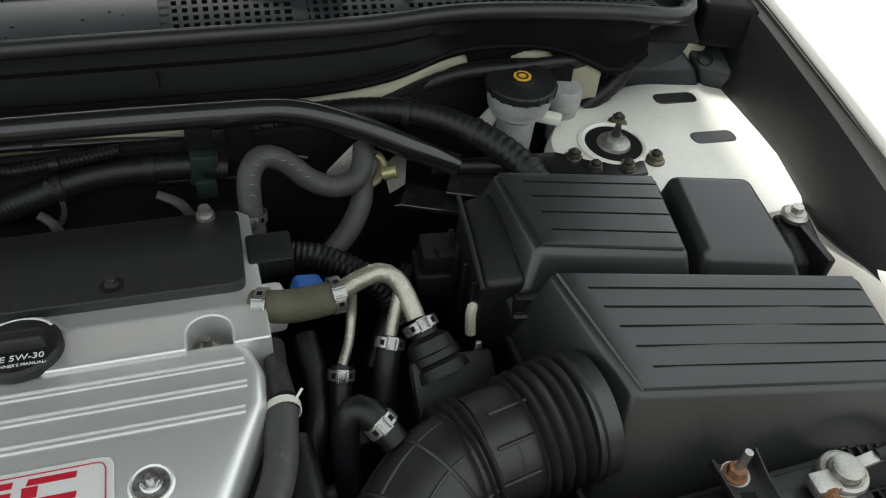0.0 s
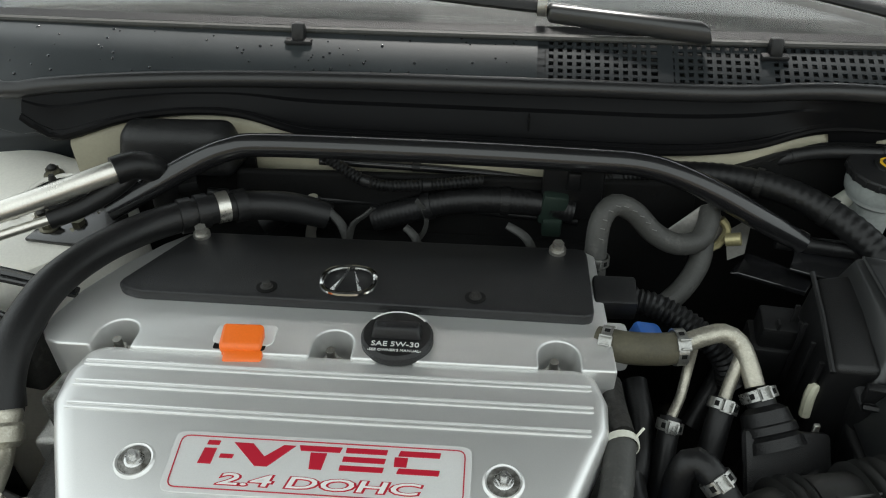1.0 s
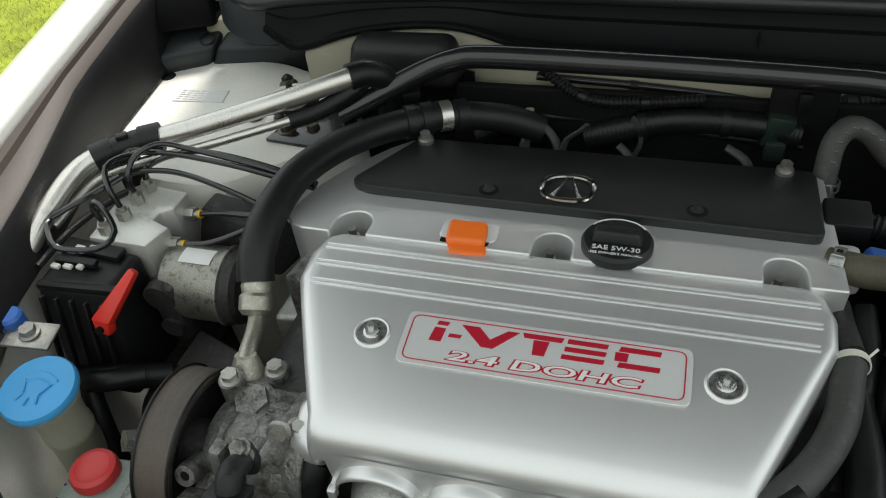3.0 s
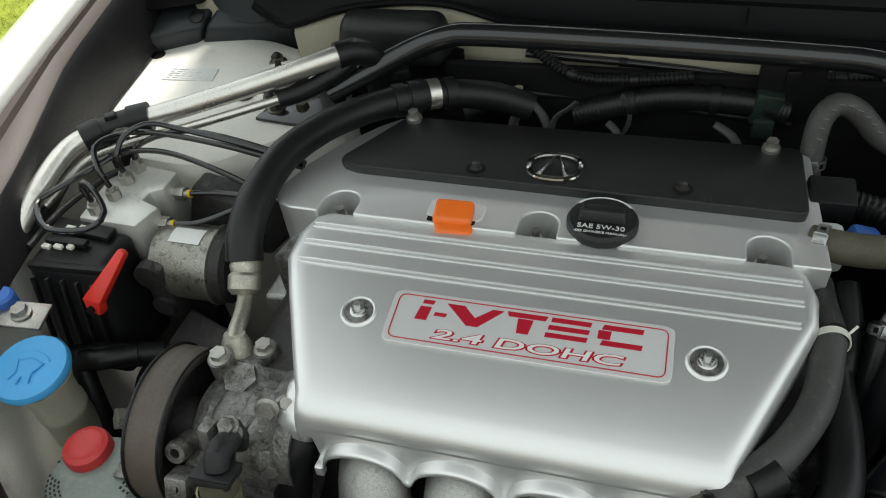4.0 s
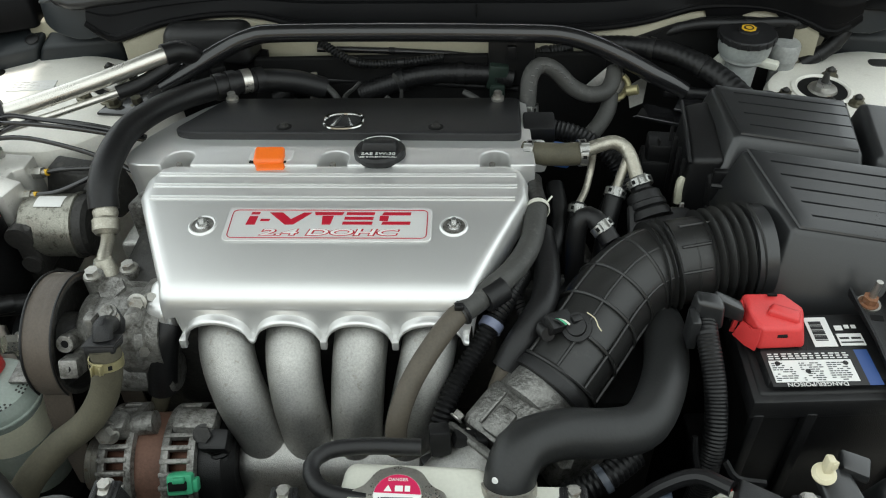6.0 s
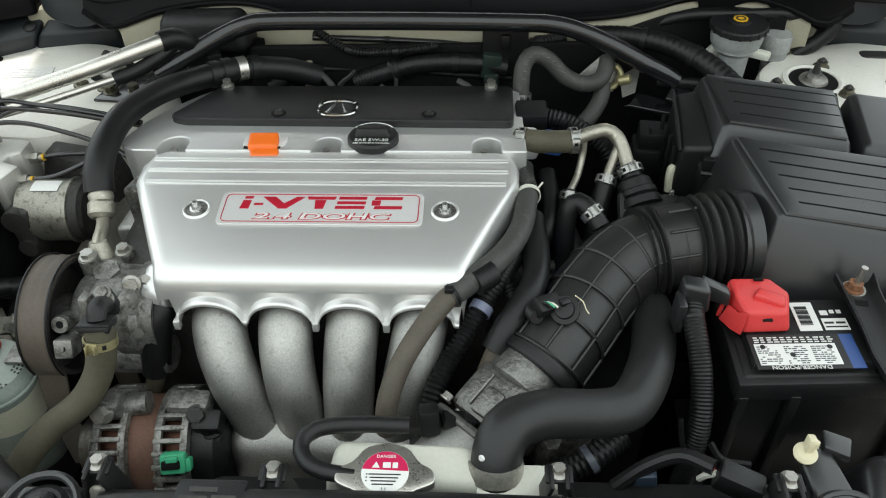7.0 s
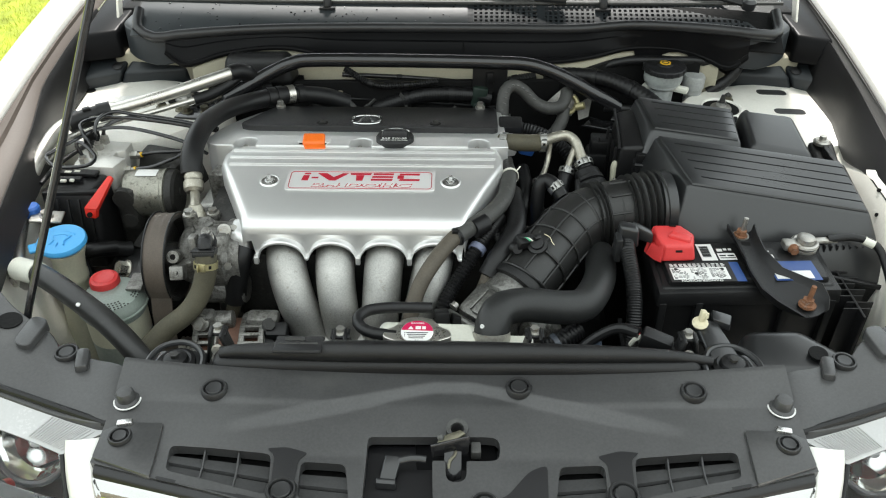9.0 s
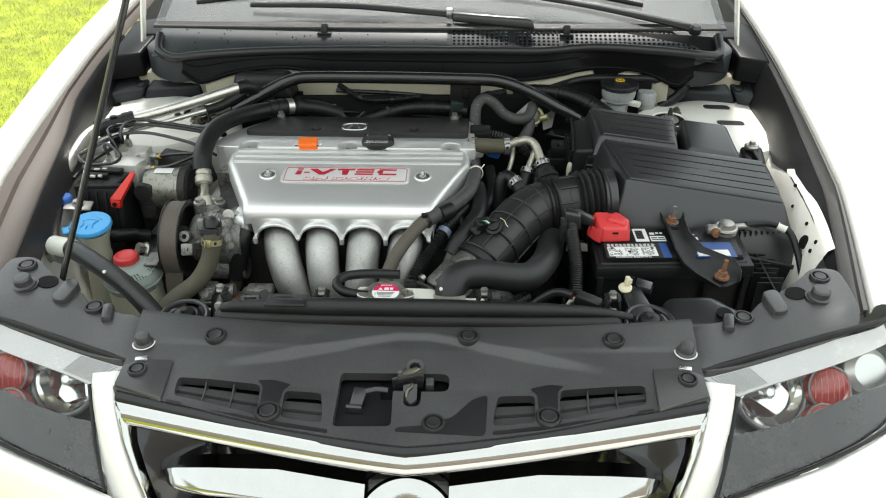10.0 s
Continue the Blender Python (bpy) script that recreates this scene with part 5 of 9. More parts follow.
part("print_ring", sheet([[(c.x + r * math.cos(radians(a)), c.y + 0.012 + 0.7 * r * math.sin(radians(a)), c.z + 0.0172 - 0.1 * (0.012 + 0.7 * r * math.sin(radians(a))) * 0 - 0.0022) for a in range(25, 156, 13)] for r in (0.031, 0.034)]), PRINT_WHITE, cap)
# dipstick handle
d = thing("dipstick", (-0.292, 0.635, 0.78), "orange plastic dipstick handle in the silver cover", "dipstick")
part("handle", hull([(-0.3150, 0.6300, 0.770), (-0.2735, 0.6320, 0.770), (-0.2740, 0.664, 0.775), (-0.3150, 0.663, 0.775)], [(-0.3190, 0.6380, 0.7945), (-0.2715, 0.6400, 0.7945), (-0.2730, 0.670, 0.8000), (-0.3205, 0.669, 0.8000)], 0.005, 4), ORANGE, d, "orange plastic handle")
part("skirt", hull([(-0.3115, 0.6200, 0.770), (-0.2690, 0.6230, 0.770), (-0.2700, 0.640, 0.770), (-0.3125, 0.638, 0.770)], [(-0.3120, 0.6235, 0.7870), (-0.2690, 0.6260, 0.7870), (-0.2700, 0.640, 0.7900), (-0.3130, 0.638, 0.7900)], 0.003, 2), ORANGE, d, "lower front of the handle")
part("oil_mark", tube([(-0.308, 0.652, 0.7950), (-0.300, 0.657, 0.7965), (-0.290, 0.658, 0.7968), (-0.282, 0.661, 0.7976)], 0.0010, 6), ORANGE, d, "moulded oil can mark")
part("dip_recess", prism(rounded([(-0.330, 0.648), (-0.330, 0.684), (-0.262, 0.684), (-0.262, 0.648)], 0.010), 0.776, 0.7882, 0.0012, 2, (0, LEANV), (0, 0.645)), PLATE, engine, "bright raised ledge behind the dipstick")
part("dip_slot", prism(rounded([(-0.3265, 0.640), (-0.3265, 0.668), (-0.2690, 0.668), (-0.2690, 0.640)], 0.004), 0.776, 0.7870, 0.0005, 1, (0, LEANV), (0, 0.645)), VOID, engine, "dark slot round the dipstick")


# ---- front cover over the intake pipes ----
PROFILE = ((0.640, 0.752), (0.6425, 0.774), (0.639, 0.782), (0.630, 0.785), (0.60, 0.787), (0.56, 0.789), (0.52, 0.7885), (0.48, 0.7855), (0.45, 0.782), (0.42, 0.7775), (0.40, 0.7735), (0.387, 0.7695), (0.379, 0.764), (0.374, 0.756), (0.3715, 0.745), (0.370, 0.732))
CX = -0.187


def half(y):
    """Half the cover's width at y: it narrows to the front, with rounded rear corners."""
    w = float(np.interp(y, (0.365, 0.40, 0.47, 0.56, 0.605, 0.622, 0.636, 0.6425), (0.204, 0.212, 0.243, 0.283, 0.286, 0.283, 0.272, 0.262)))
    return w


def cover_rows():
    rows = []
    for y, z in PROFILE:
        h = half(y)
        a = [(-h - 0.002, z - 0.055), (-h - 0.001, z - 0.012), (-h + 0.002, z - 0.005), (-h + 0.007, z - 0.0012), (-h + 0.014, z)]
        mid = [(q * (h - 0.014), z) for q in np.linspace(-0.96, 0.96, 21)]
        rows.append([(CX + x, y, q) for x, q in a + mid + [(-x, q) for x, q in a[::-1]]])
    return rows


front = thing("engine_cover", (CX, 0.5, 0.73), "silver painted engine cover with ridges, bolts and a badge plate", "engine cover")
part("shell", sheet(cover_rows()), SILVER, front, "silver painted shell", angle=50)
ARCH = (-0.3215, -0.2265, -0.1310, -0.0355)


SKIRT_X = np.linspace(-0.372, 0.015, 150)


def skirt_edge(x):
    """Height of the skirt's lower edge: four arches that meet in points."""
    d = min(abs(x - a) for a in ARCH)
    return 0.704 + (math.sqrt(max(0, 1 - (d / 0.0425) ** 2)) * 0.033 if d < 0.0425 else 0) - (0.003 if d > 0.0445 else 0)


k = lambda x, f: CX + (x - CX) * (1 + 0.035 * (1 - f))
part("skirt", sheet([[(k(x, f), 0.3706 - 0.0034 * f, 0.747 + (skirt_edge(x) + 0.004 - 0.747) * f) for x in SKIRT_X] for f in (0.0, 0.3, 0.6, 1.0)]), SILVER, front, "flat silver skirt cut by four arches", angle=40)
part("arch_rim", sheet([[(x, y, skirt_edge(x) + b) for x in SKIRT_X] for y, b in ((0.3685, 0.0052), (0.3570, 0.0052), (0.3545, 0.0042), (0.3533, 0.0018), (0.3538, -0.0012), (0.3560, -0.0030), (0.372, -0.0030))]), SILVER, front, "rolled rim along the four arches", angle=50)
for x in (-0.369, -0.179, -0.083):
    part("foot", box((x, 0.356, 0.699), (0.009, 0.010, 0.016), 0.002), SILVER, front)
part("corner_lug", hull([(-0.432, 0.372, 0.665), (-0.385, 0.358, 0.665), (-0.385, 0.42, 0.665), (-0.432, 0.42, 0.665)], [(-0.425, 0.380, 0.738), (-0.385, 0.372, 0.742), (-0.385, 0.44, 0.745), (-0.428, 0.44, 0.742)], 0.015, 4), SILVER, front, "rounded silver corner lug")
for y, z in ((0.613, 0.7860), (0.584, 0.7877), (0.554, 0.7888)):
    for k in (-0.0032, 0.0032):
        part("ridge", box((CX, y + k, z), (2 * half(y) - 0.03, 0.0034, 0.0042), 0.0014), SILVER, front)
for x in (-0.3595, -0.0075):
    part("bolt_recess", lathe_closed((x, 0.495, 0.7856), (0, -0.06, 1), [(0.0150, 0.0003), (0.0160, 0.0026), (0.0178, 0.0034), (0.0200, 0.0012), (0.0205, -0.003), (0.0150, -0.003)], 32), SILVER, front)
    # darker disc in place of the shade inside each bolt recess
    part("recess_floor", lathe((x, 0.495, 0.7835), (0, -0.06, 1), [(0.0155, 0), (0.0155, 0.0041)], 24), ALU, front, "darker disc that paints the recess shade")
    b = part("bolt", join(hexbolt((x, 0.495, 0.787), (0, -0.06, 1), 0.0075, 0.008, 0.0095), rod((x, 0.495, 0.792), (x, 0.4945, 0.801), 0.004, 14, 0.0035)), BRIGHT, front, "bright hexagon cover bolt")
# badge plate with its print
m = Matrix.Translation((-0.1825, 0.497, 0.7862)) @ pose(0, 0, 0, 3.8, 0, 0)


def flat(outline, z0, z1, r=0.0003):
    bm = prism(outline, z0, z1, r, 1)
    bm.transform(m)
    return bm


plate = part("badge_plate", flat(rounded([(-0.1445, -0.0325), (0.1445, -0.0325), (0.1445, 0.0325), (-0.1445, 0.0325)], 0.010), 0, 0.0022), PLATE, front, "silver badge plate with a red border")
rim = [(x, y, 0.0026) for x, y in rounded([(-0.138, -0.0275), (0.138, -0.0275), (0.138, 0.0275), (-0.138, 0.0275)], 0.008)]
bm = tube(rim + [rim[0]], 0.0007, 5, smooth=False)
bm.transform(m)
part("border", bm, RED_FOIL, plate, "thin red border line")
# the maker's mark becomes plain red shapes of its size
SHAPES = ([(-0.116, -0.004), (-0.103, -0.004), (-0.101, 0.013), (-0.113, 0.013)], [(-0.112, 0.0165), (-0.100, 0.0165), (-0.099, 0.0215), (-0.111, 0.0215)], [(-0.097, 0.003), (-0.084, 0.003), (-0.083, 0.0075), (-0.096, 0.0075)],
          [(-0.086, 0.0205), (-0.067, 0.0205), (-0.0535, 0.0070), (-0.037, 0.0205), (-0.025, 0.0205), (-0.049, -0.0035), (-0.061, -0.0035)],
          [(-0.022, 0.0215), (0.020, 0.0215), (0.018, 0.0155), (-0.020, 0.0155)], [(-0.010, 0.0143), (0.006, 0.0143), (0.003, -0.0035), (-0.009, -0.0035)],
          *[[(0.024 - 0.002 * k, 0.0215 - 0.0095 * k), (0.064 - 0.001 * k, 0.0215 - 0.0095 * k), (0.063 - 0.001 * k, 0.0158 - 0.0095 * k), (0.0235 - 0.002 * k, 0.0158 - 0.0095 * k)] for k in (0, 1, 2)],
          *[[(0.076, y), (0.115, y), (0.114, y - 0.006), (0.074, y - 0.006)] for y in (0.0215, 0.0028)], [(0.071, 0.0143), (0.084, 0.0143), (0.083, 0.0040), (0.071, 0.0040)])
for q in SHAPES:
    part("red_mark", flat([(x, y + 0.002) for x, y in q], 0.002, 0.0030), RED_FOIL, plate, "dark red printed shape")
part("print_outline", words("2.4 DOHC", 0.0165, m @ pose(0.002, -0.0172, 0.0022), 0.0004, 0.15, 2.55, 0.0010), RED_FOIL, plate, "red outline of the white print")
part("print", words("2.4 DOHC", 0.0165, m @ pose(0.002, -0.0172, 0.0029), 0.0004, 0.15, 2.55, 0.0001), PRINT_WHITE, plate, "white print with a red outline")

# ---- intake pipes ----
END = (-0.262, -0.205, -0.142, -0.078)
for a, b in zip(ARCH, END):
    part("intake_pipe", tube([(a, 0.46, 0.69), (a, 0.40, 0.693), (a + 0.15 * (b - a), 0.352, 0.676), (a + 0.45 * (b - a), 0.318, 0.63), (a + 0.8 * (b - a), 0.302, 0.57), (b, 0.292, 0.51), (b, 0.288, 0.45)], (0.037, 0.037, 0.036, 0.034, 0.034), 24, 0.012), SILVER_CAST, engine, "cast silver intake pipe")
part("plenum", join(hull([(-0.32, 0.24, 0.38), (-0.02, 0.24, 0.38), (-0.02, 0.36, 0.38), (-0.32, 0.36, 0.38)], [(-0.315, 0.25, 0.565), (-0.025, 0.25, 0.565), (-0.03, 0.33, 0.575), (-0.31, 0.33, 0.575)], 0.035, 5), tube([(-0.02, 0.29, 0.50), (0.03, 0.30, 0.54), (0.08, 0.315, 0.60)], 0.045, 20)), SILVER_CAST, engine, "cast silver intake plenum")
part("fuel_rail", rod((-0.40, 0.44, 0.66), (0.04, 0.44, 0.66), 0.012), GRIME, engine)
# throttle body
tb = thing("throttle_body", (0.1, 0.3, 0.6), "raw cast aluminium throttle body on the intake plenum", "throttle body")
ax = V((0.62, 0.66, 0.33)).normalized()
across = V((0.75, -0.66, 0)).normalized()
turn = Matrix((ax, across, ax.cross(across))).transposed().to_4x4()
THROTTLE = mat("raw casting", (0.21, 0.207, 0.195), 0.38, 0.7, 0.4, 30, 400, 0.6, second=(0.09, 0.088, 0.08), amount=0.6, bump_scale=300, spots=80)


def cast(x, y, z, size, r=0.006):
    """A block of the throttle casting, laid along its bore."""
    bm = box((x, y, z), size, r)
    bm.transform(Matrix.Translation((0.072, 0.268, 0.636)) @ turn)
    return bm


part("body", join(cast(0, 0, 0, (0.075, 0.095, 0.095), 0.012), lathe(V((0.072, 0.268, 0.636)) + ax * 0.03, ax, [(0.05, 0), (0.055, 0.004), (0.057, 0.02), (0.057, 0.034)], 32), cast(-0.05, 0, -0.005, (0.012, 0.104, 0.100), 0.006), cast(-0.01, 0.0, -0.05, (0.04, 0.03, 0.012)), cast(-0.01, 0.051, 0.0, (0.03, 0.01, 0.07)), cast(0.0, -0.02, -0.049, (0.05, 0.005, 0.006), 0.002), cast(0.0, 0.025, -0.049, (0.05, 0.005, 0.006), 0.002)), THROTTLE, tb, "pale raw cast body")
for y, z in ((0.048, 0.045), (-0.048, 0.045), (0.048, -0.05), (-0.048, -0.05)):
    p = Matrix.Translation((0.072, 0.268, 0.636)) @ turn @ V((-0.04, y, z))
    part("bolt", hexbolt(p, ax, 0.007, 0.010, 0.009), STEEL, tb, "flange bolt")
for p in ((0.02, 0.255, 0.65), (0.10, 0.26, 0.64), (0.055, 0.235, 0.625)):
    part("screw", hexbolt(p, (-0.2, -0.5, 0.8), 0.006, 0.007, 0.008), STEEL, tb)
part("adapter", lathe(V((0.072, 0.268, 0.636)) - ax * 0.050, -ax, [(0.046, 0), (0.050, 0.012), (0.056, 0.040), (0.058, 0.075)], 32), SILVER_CAST, tb, "cast adapter to the intake plenum")
for a in (35, 80, 125):
    q = (across * math.cos(radians(a)) + ax.cross(across) * math.sin(radians(a)))
    base = V((0.072, 0.268, 0.636)) - ax * 0.052
    part("gusset", tube([base + q * 0.050, base - ax * 0.035 + q * 0.056], 0.0035, 6), SILVER_CAST, tb, "cast rib of the adapter")
part("plug", join(box((-0.020, 0.232, 0.664), (0.026, 0.026, 0.036), 0.004, (-20, 0, 8)), box((0.012, 0.236, 0.660), (0.034, 0.020, 0.018), 0.004, (-15, 20, 12)), box((0.030, 0.232, 0.662), (0.014, 0.018, 0.014), 0.002, (-15, 20, 12))), BLACK, tb, "black wiring plug of the sensor")
part("sensor", join(box((0.0, 0.245, 0.61), (0.05, 0.04, 0.03), 0.006, (10, 0, 30)), box((-0.03, 0.235, 0.60), (0.03, 0.03, 0.025), 0.004, (10, 0, 30))), BLACK, tb, "black throttle sensor with plug")

# ---- air intake duct and air box ----
duct = thing("air_duct", (0.25, 0.45, 0.66), "ribbed black rubber air intake duct", "air duct")
DUCT = [(0.122, 0.314, 0.669), (0.140, 0.336, 0.680), (0.165, 0.370, 0.690), (0.205, 0.428, 0.702), (0.245, 0.470, 0.712), (0.29, 0.492, 0.718), (0.345, 0.502, 0.722)]
part("elbow", tube(DUCT, (0.056, 0.056, 0.058, 0.060, 0.060), 32, 0.01), DUCT_RUBBER, duct)
line = spline(DUCT, 0.004)
fr = frames_along(line)
for k in (3, 14, 26, 38, 50, 60, 68):
    k = min(k, len(line) - 1)
    part("rib", ring(line[k], fr[k][0], 0.0590, 0.0026, 36, 6), DUCT_RUBBER, duct)
for ang in (0, 45, 90, 135, 180, 225, 270, 315):
    pts = [p + (s * math.cos(radians(ang)) + t * math.sin(radians(ang))) * 0.0585 for p, (w, s, t) in list(zip(line, fr))[3:62:4]]
    part("rib", tube(pts, 0.0022, 6, 0.01), DUCT_RUBBER, duct)
part("bellows", tube([(0.270, 0.487, 0.716), (0.285, 0.491, 0.717), (0.30, 0.494, 0.719)], 0.0625, 36, ribs=(0.0105, 0.005)), DUCT_RUBBER, duct, "bellows folds of the duct")
part("sleeve", rod((0.295, 0.495, 0.72), (0.345, 0.503, 0.724), 0.060, 36), DUCT_RUBBER, duct)
part("bellows", tube([(0.340, 0.503, 0.724), (0.37, 0.508, 0.726), (0.415, 0.515, 0.728)], (0.063, 0.065, 0.067), 40, ribs=(0.0125, 0.005)), DUCT_RUBBER, duct, "bellows folds of the duct")
for a in (-62, -28, 6):
    q = V((0, 0.061 * math.sin(radians(a)), 0.061 * math.cos(radians(a))))
    part("rib", tube([V((0.302, 0.496, 0.7205)) + q, V((0.342, 0.5025, 0.7238)) + q], 0.0022, 6), DUCT_RUBBER, duct)
part("clamp", lathe_closed((0.116, 0.307, 0.664), (0.62, 0.66, 0.33), [(0.05, 0), (0.063, 0), (0.064, 0.004), (0.064, 0.014), (0.05, 0.016)], 40), BLACK, duct, "black clamp band")
part("temperature_sensor", join(lathe((0.156, 0.352, 0.735), (-0.25, -0.5, 0.85), [(0.017, 0), (0.017, 0.014), (0.019, 0.016), (0.019, 0.021), (0.013, 0.022), (0.012, 0.027), (0.007, 0.028)], 26), box((0.150, 0.346, 0.763), (0.014, 0.010, 0.008), 0.002, (18, 10, 30)), box((0.128, 0.350, 0.752), (0.034, 0.024, 0.020), 0.003, (18, 10, 30))), BLACK, duct, "black sensor plugged into the duct")
for k, mt in enumerate((RUBBER, GREEN, MILK)):
    part("wire", tube([(0.120 + 0.004 * k, 0.345, 0.7625), (0.127 + 0.004 * k, 0.340, 0.7655), (0.133 + 0.004 * k, 0.336, 0.7625)], 0.0014, 6), mt, duct)
part("sensor_clip", tube([(0.164, 0.356, 0.764), (0.173, 0.346, 0.764), (0.176, 0.336, 0.761), (0.180, 0.330, 0.758)], 0.0008, 6), CREAM, duct, "pale cable tie end")

air = thing("air_box", (0.62, 0.56, 0.45), "black plastic air filter box with a ribbed lid", "air box")
TOPZ = [(0.452, 0.487, 0.793), (0.80, 0.455, 0.752), (0.785, 0.588, 0.789), (0.412, 0.640, 0.818)]
part("lid", hull([(0.405, 0.435, 0.665), (0.83, 0.365, 0.640), (0.845, 0.60, 0.70), (0.385, 0.66, 0.70)], [(x, y, z - 0.003) for x, y, z in TOPZ], 0.008, 3), DUSTY, air, "dusty black ribbed lid")


def grooved(corners, grooves, inset=0.03, slant=0.0, deep=0.0028):
    """The top skin of a lid: flat, with narrow grooves pressed in across it and a rounded border."""
    a, b, c, d = [V(p) for p in corners]
    vs = [0.0, 0.012, 0.03] + [g + k for g in grooves for k in (-0.014, -0.007, 0.009, 0.011)] + [0.97, 0.988, 1.0]
    rows = []
    for v in vs:
        cut = any(abs(v - g) < 0.0095 for g in grooves)
        start = inset + 0.02 + slant * (1 - v)
        row = []
        for u in [0.0, 0.006, 0.015, start, start + 0.006] + list(np.linspace(start + 0.05, 0.98, 8)) + [0.992, 1.0]:
            edge = min(u, 1 - u) < 0.001 or min(v, 1 - v) < 0.001
            near = 0.006 < 0.001 + min(u, 1 - u) < 0.0125 or 0.011 < min(v, 1 - v) < 0.0125
            z = -0.0035 if edge else (-0.0008 if near else 0.0)
            if cut and u > start + 0.003 and not edge:
                z -= deep
            p = a * (1 - u) * (1 - v) + b * u * (1 - v) + c * u * v + d * (1 - u) * v
            row.append(p + V((0, 0, z + 0.001)))
        rows.append(row)
    return thick(sheet(rows), 0.0008)


def inner(corners, k):
    """The same outline drawn in by k on every side."""
    m = sum((V(p) for p in corners), V()) / len(corners)
    return [V(p) + (m - V(p)).normalized() * k for p in corners]


part("lid_skin", grooved(inner(TOPZ, 0.006), (0.17, 0.34, 0.51, 0.68, 0.85), 0.04, 0.03), DUSTY, air, "flat lid top with pressed grooves", angle=25)
part("inlet", lathe((0.405, 0.512, 0.727), (-1, -0.12, -0.02), [(0.068, -0.02), (0.068, 0.006), (0.062, 0.008)], 36), DUSTY, air)
part("base", hull([(0.44, 0.46, 0.40), (0.78, 0.40, 0.40), (0.80, 0.60, 0.40), (0.42, 0.64, 0.40)], [(0.40, 0.432, 0.664), (0.83, 0.362, 0.640), (0.85, 0.605, 0.698), (0.38, 0.665, 0.698)], 0.01, 3), BLACK, air, "black lower half of the air box")
rim = [(0.398, 0.428, 0.668), (0.60, 0.398, 0.655), (0.70, 0.375, 0.66), (0.835, 0.355, 0.642), (0.855, 0.50, 0.67), (0.852, 0.61, 0.70)]
part("seam_rim", tube(rim, 0.006, 8, smooth=False), BLACK, air)

# ---- fuse boxes beside the strut tower ----
fuse = thing("fuse_box", (0.5, 0.72, 0.5), "black plastic fuse box with a ribbed lid", "fuse box")
part("lid", hull([(0.392, 0.655, 0.738), (0.607, 0.622, 0.730), (0.625, 0.785, 0.755), (0.385, 0.815, 0.765)], [(0.418, 0.686, 0.805), (0.598, 0.655, 0.794), (0.612, 0.782, 0.805), (0.400, 0.806, 0.822)], 0.008, 3), DUSTY, fuse, "dusty black lid with fine ridges")
part("lid_skin", grooved(inner(((0.418, 0.686, 0.808), (0.598, 0.655, 0.797), (0.612, 0.782, 0.808), (0.400, 0.806, 0.825)), 0.006), (0.20, 0.44, 0.66, 0.86), 0.10, 0.0), DUSTY, fuse, "lid top with pressed ridges", angle=25)
part("body", hull([(0.40, 0.66, 0.50), (0.60, 0.62, 0.50), (0.62, 0.78, 0.50), (0.39, 0.82, 0.50)], [(0.382, 0.645, 0.742), (0.612, 0.612, 0.732), (0.632, 0.79, 0.757), (0.376, 0.825, 0.767)], 0.01, 3), BLACK, fuse, "black fuse box body")
part("side_pocket", join(hull([(0.345, 0.67, 0.60), (0.40, 0.66, 0.60), (0.40, 0.80, 0.60), (0.345, 0.80, 0.60)], [(0.355, 0.678, 0.765), (0.405, 0.67, 0.77), (0.405, 0.80, 0.80), (0.36, 0.80, 0.79)], 0.008, 3)), BLACK, fuse, "lower step of the fuse box lid")
part("latch", box((0.40, 0.655, 0.748), (0.03, 0.012, 0.03), 0.003, (0, 0, -10)), BLACK, fuse)
part("latch", box((0.553, 0.625, 0.745), (0.028, 0.014, 0.022), 0.003, (0, 0, -10)), BLACK, fuse)
for k, (x, y) in enumerate(((0.347, 0.69), (0.346, 0.72), (0.345, 0.75), (0.345, 0.78))):
    part("side_fin", box((x, y, 0.70), (0.006, 0.004, 0.12), 0.001), BLACK, fuse)
part("side_edge", tube([(0.352, 0.672, 0.764), (0.356, 0.74, 0.780), (0.358, 0.805, 0.792)], 0.0032, 6, smooth=False), BLACK, fuse)
part("front_edge", tube([(0.382, 0.645, 0.742), (0.50, 0.628, 0.738), (0.612, 0.612, 0.732)], 0.0042, 6, smooth=False), BLACK, fuse)
part("lug", box((0.575, 0.622, 0.752), (0.02, 0.012, 0.012), 0.002, (0, 0, -8)), BLACK, fuse)
relay2 = thing("relay_box", (0.68, 0.71, 0.5), "smooth black plastic relay box beside the fuse box", "relay box")
part("lid", hull([(0.612, 0.62, 0.715), (0.772, 0.60, 0.70), (0.752, 0.77, 0.745), (0.622, 0.79, 0.75)], [(0.622, 0.655, 0.788), (0.748, 0.640, 0.772), (0.738, 0.762, 0.803), (0.628, 0.778, 0.810)], 0.012, 4), DUSTY, relay2, "dusty black smooth lid")
part("body", hull([(0.62, 0.63, 0.5), (0.76, 0.61, 0.5), (0.75, 0.77, 0.5), (0.62, 0.78, 0.5)], [(0.615, 0.625, 0.718), (0.775, 0.603, 0.703), (0.755, 0.775, 0.748), (0.624, 0.792, 0.752)], 0.006, 2), BLACK, relay2)

# ---- battery ----
bat = thing("battery", (0.53, 0.34, 0.45), "black car battery with printed labels and a red terminal cover", "battery")
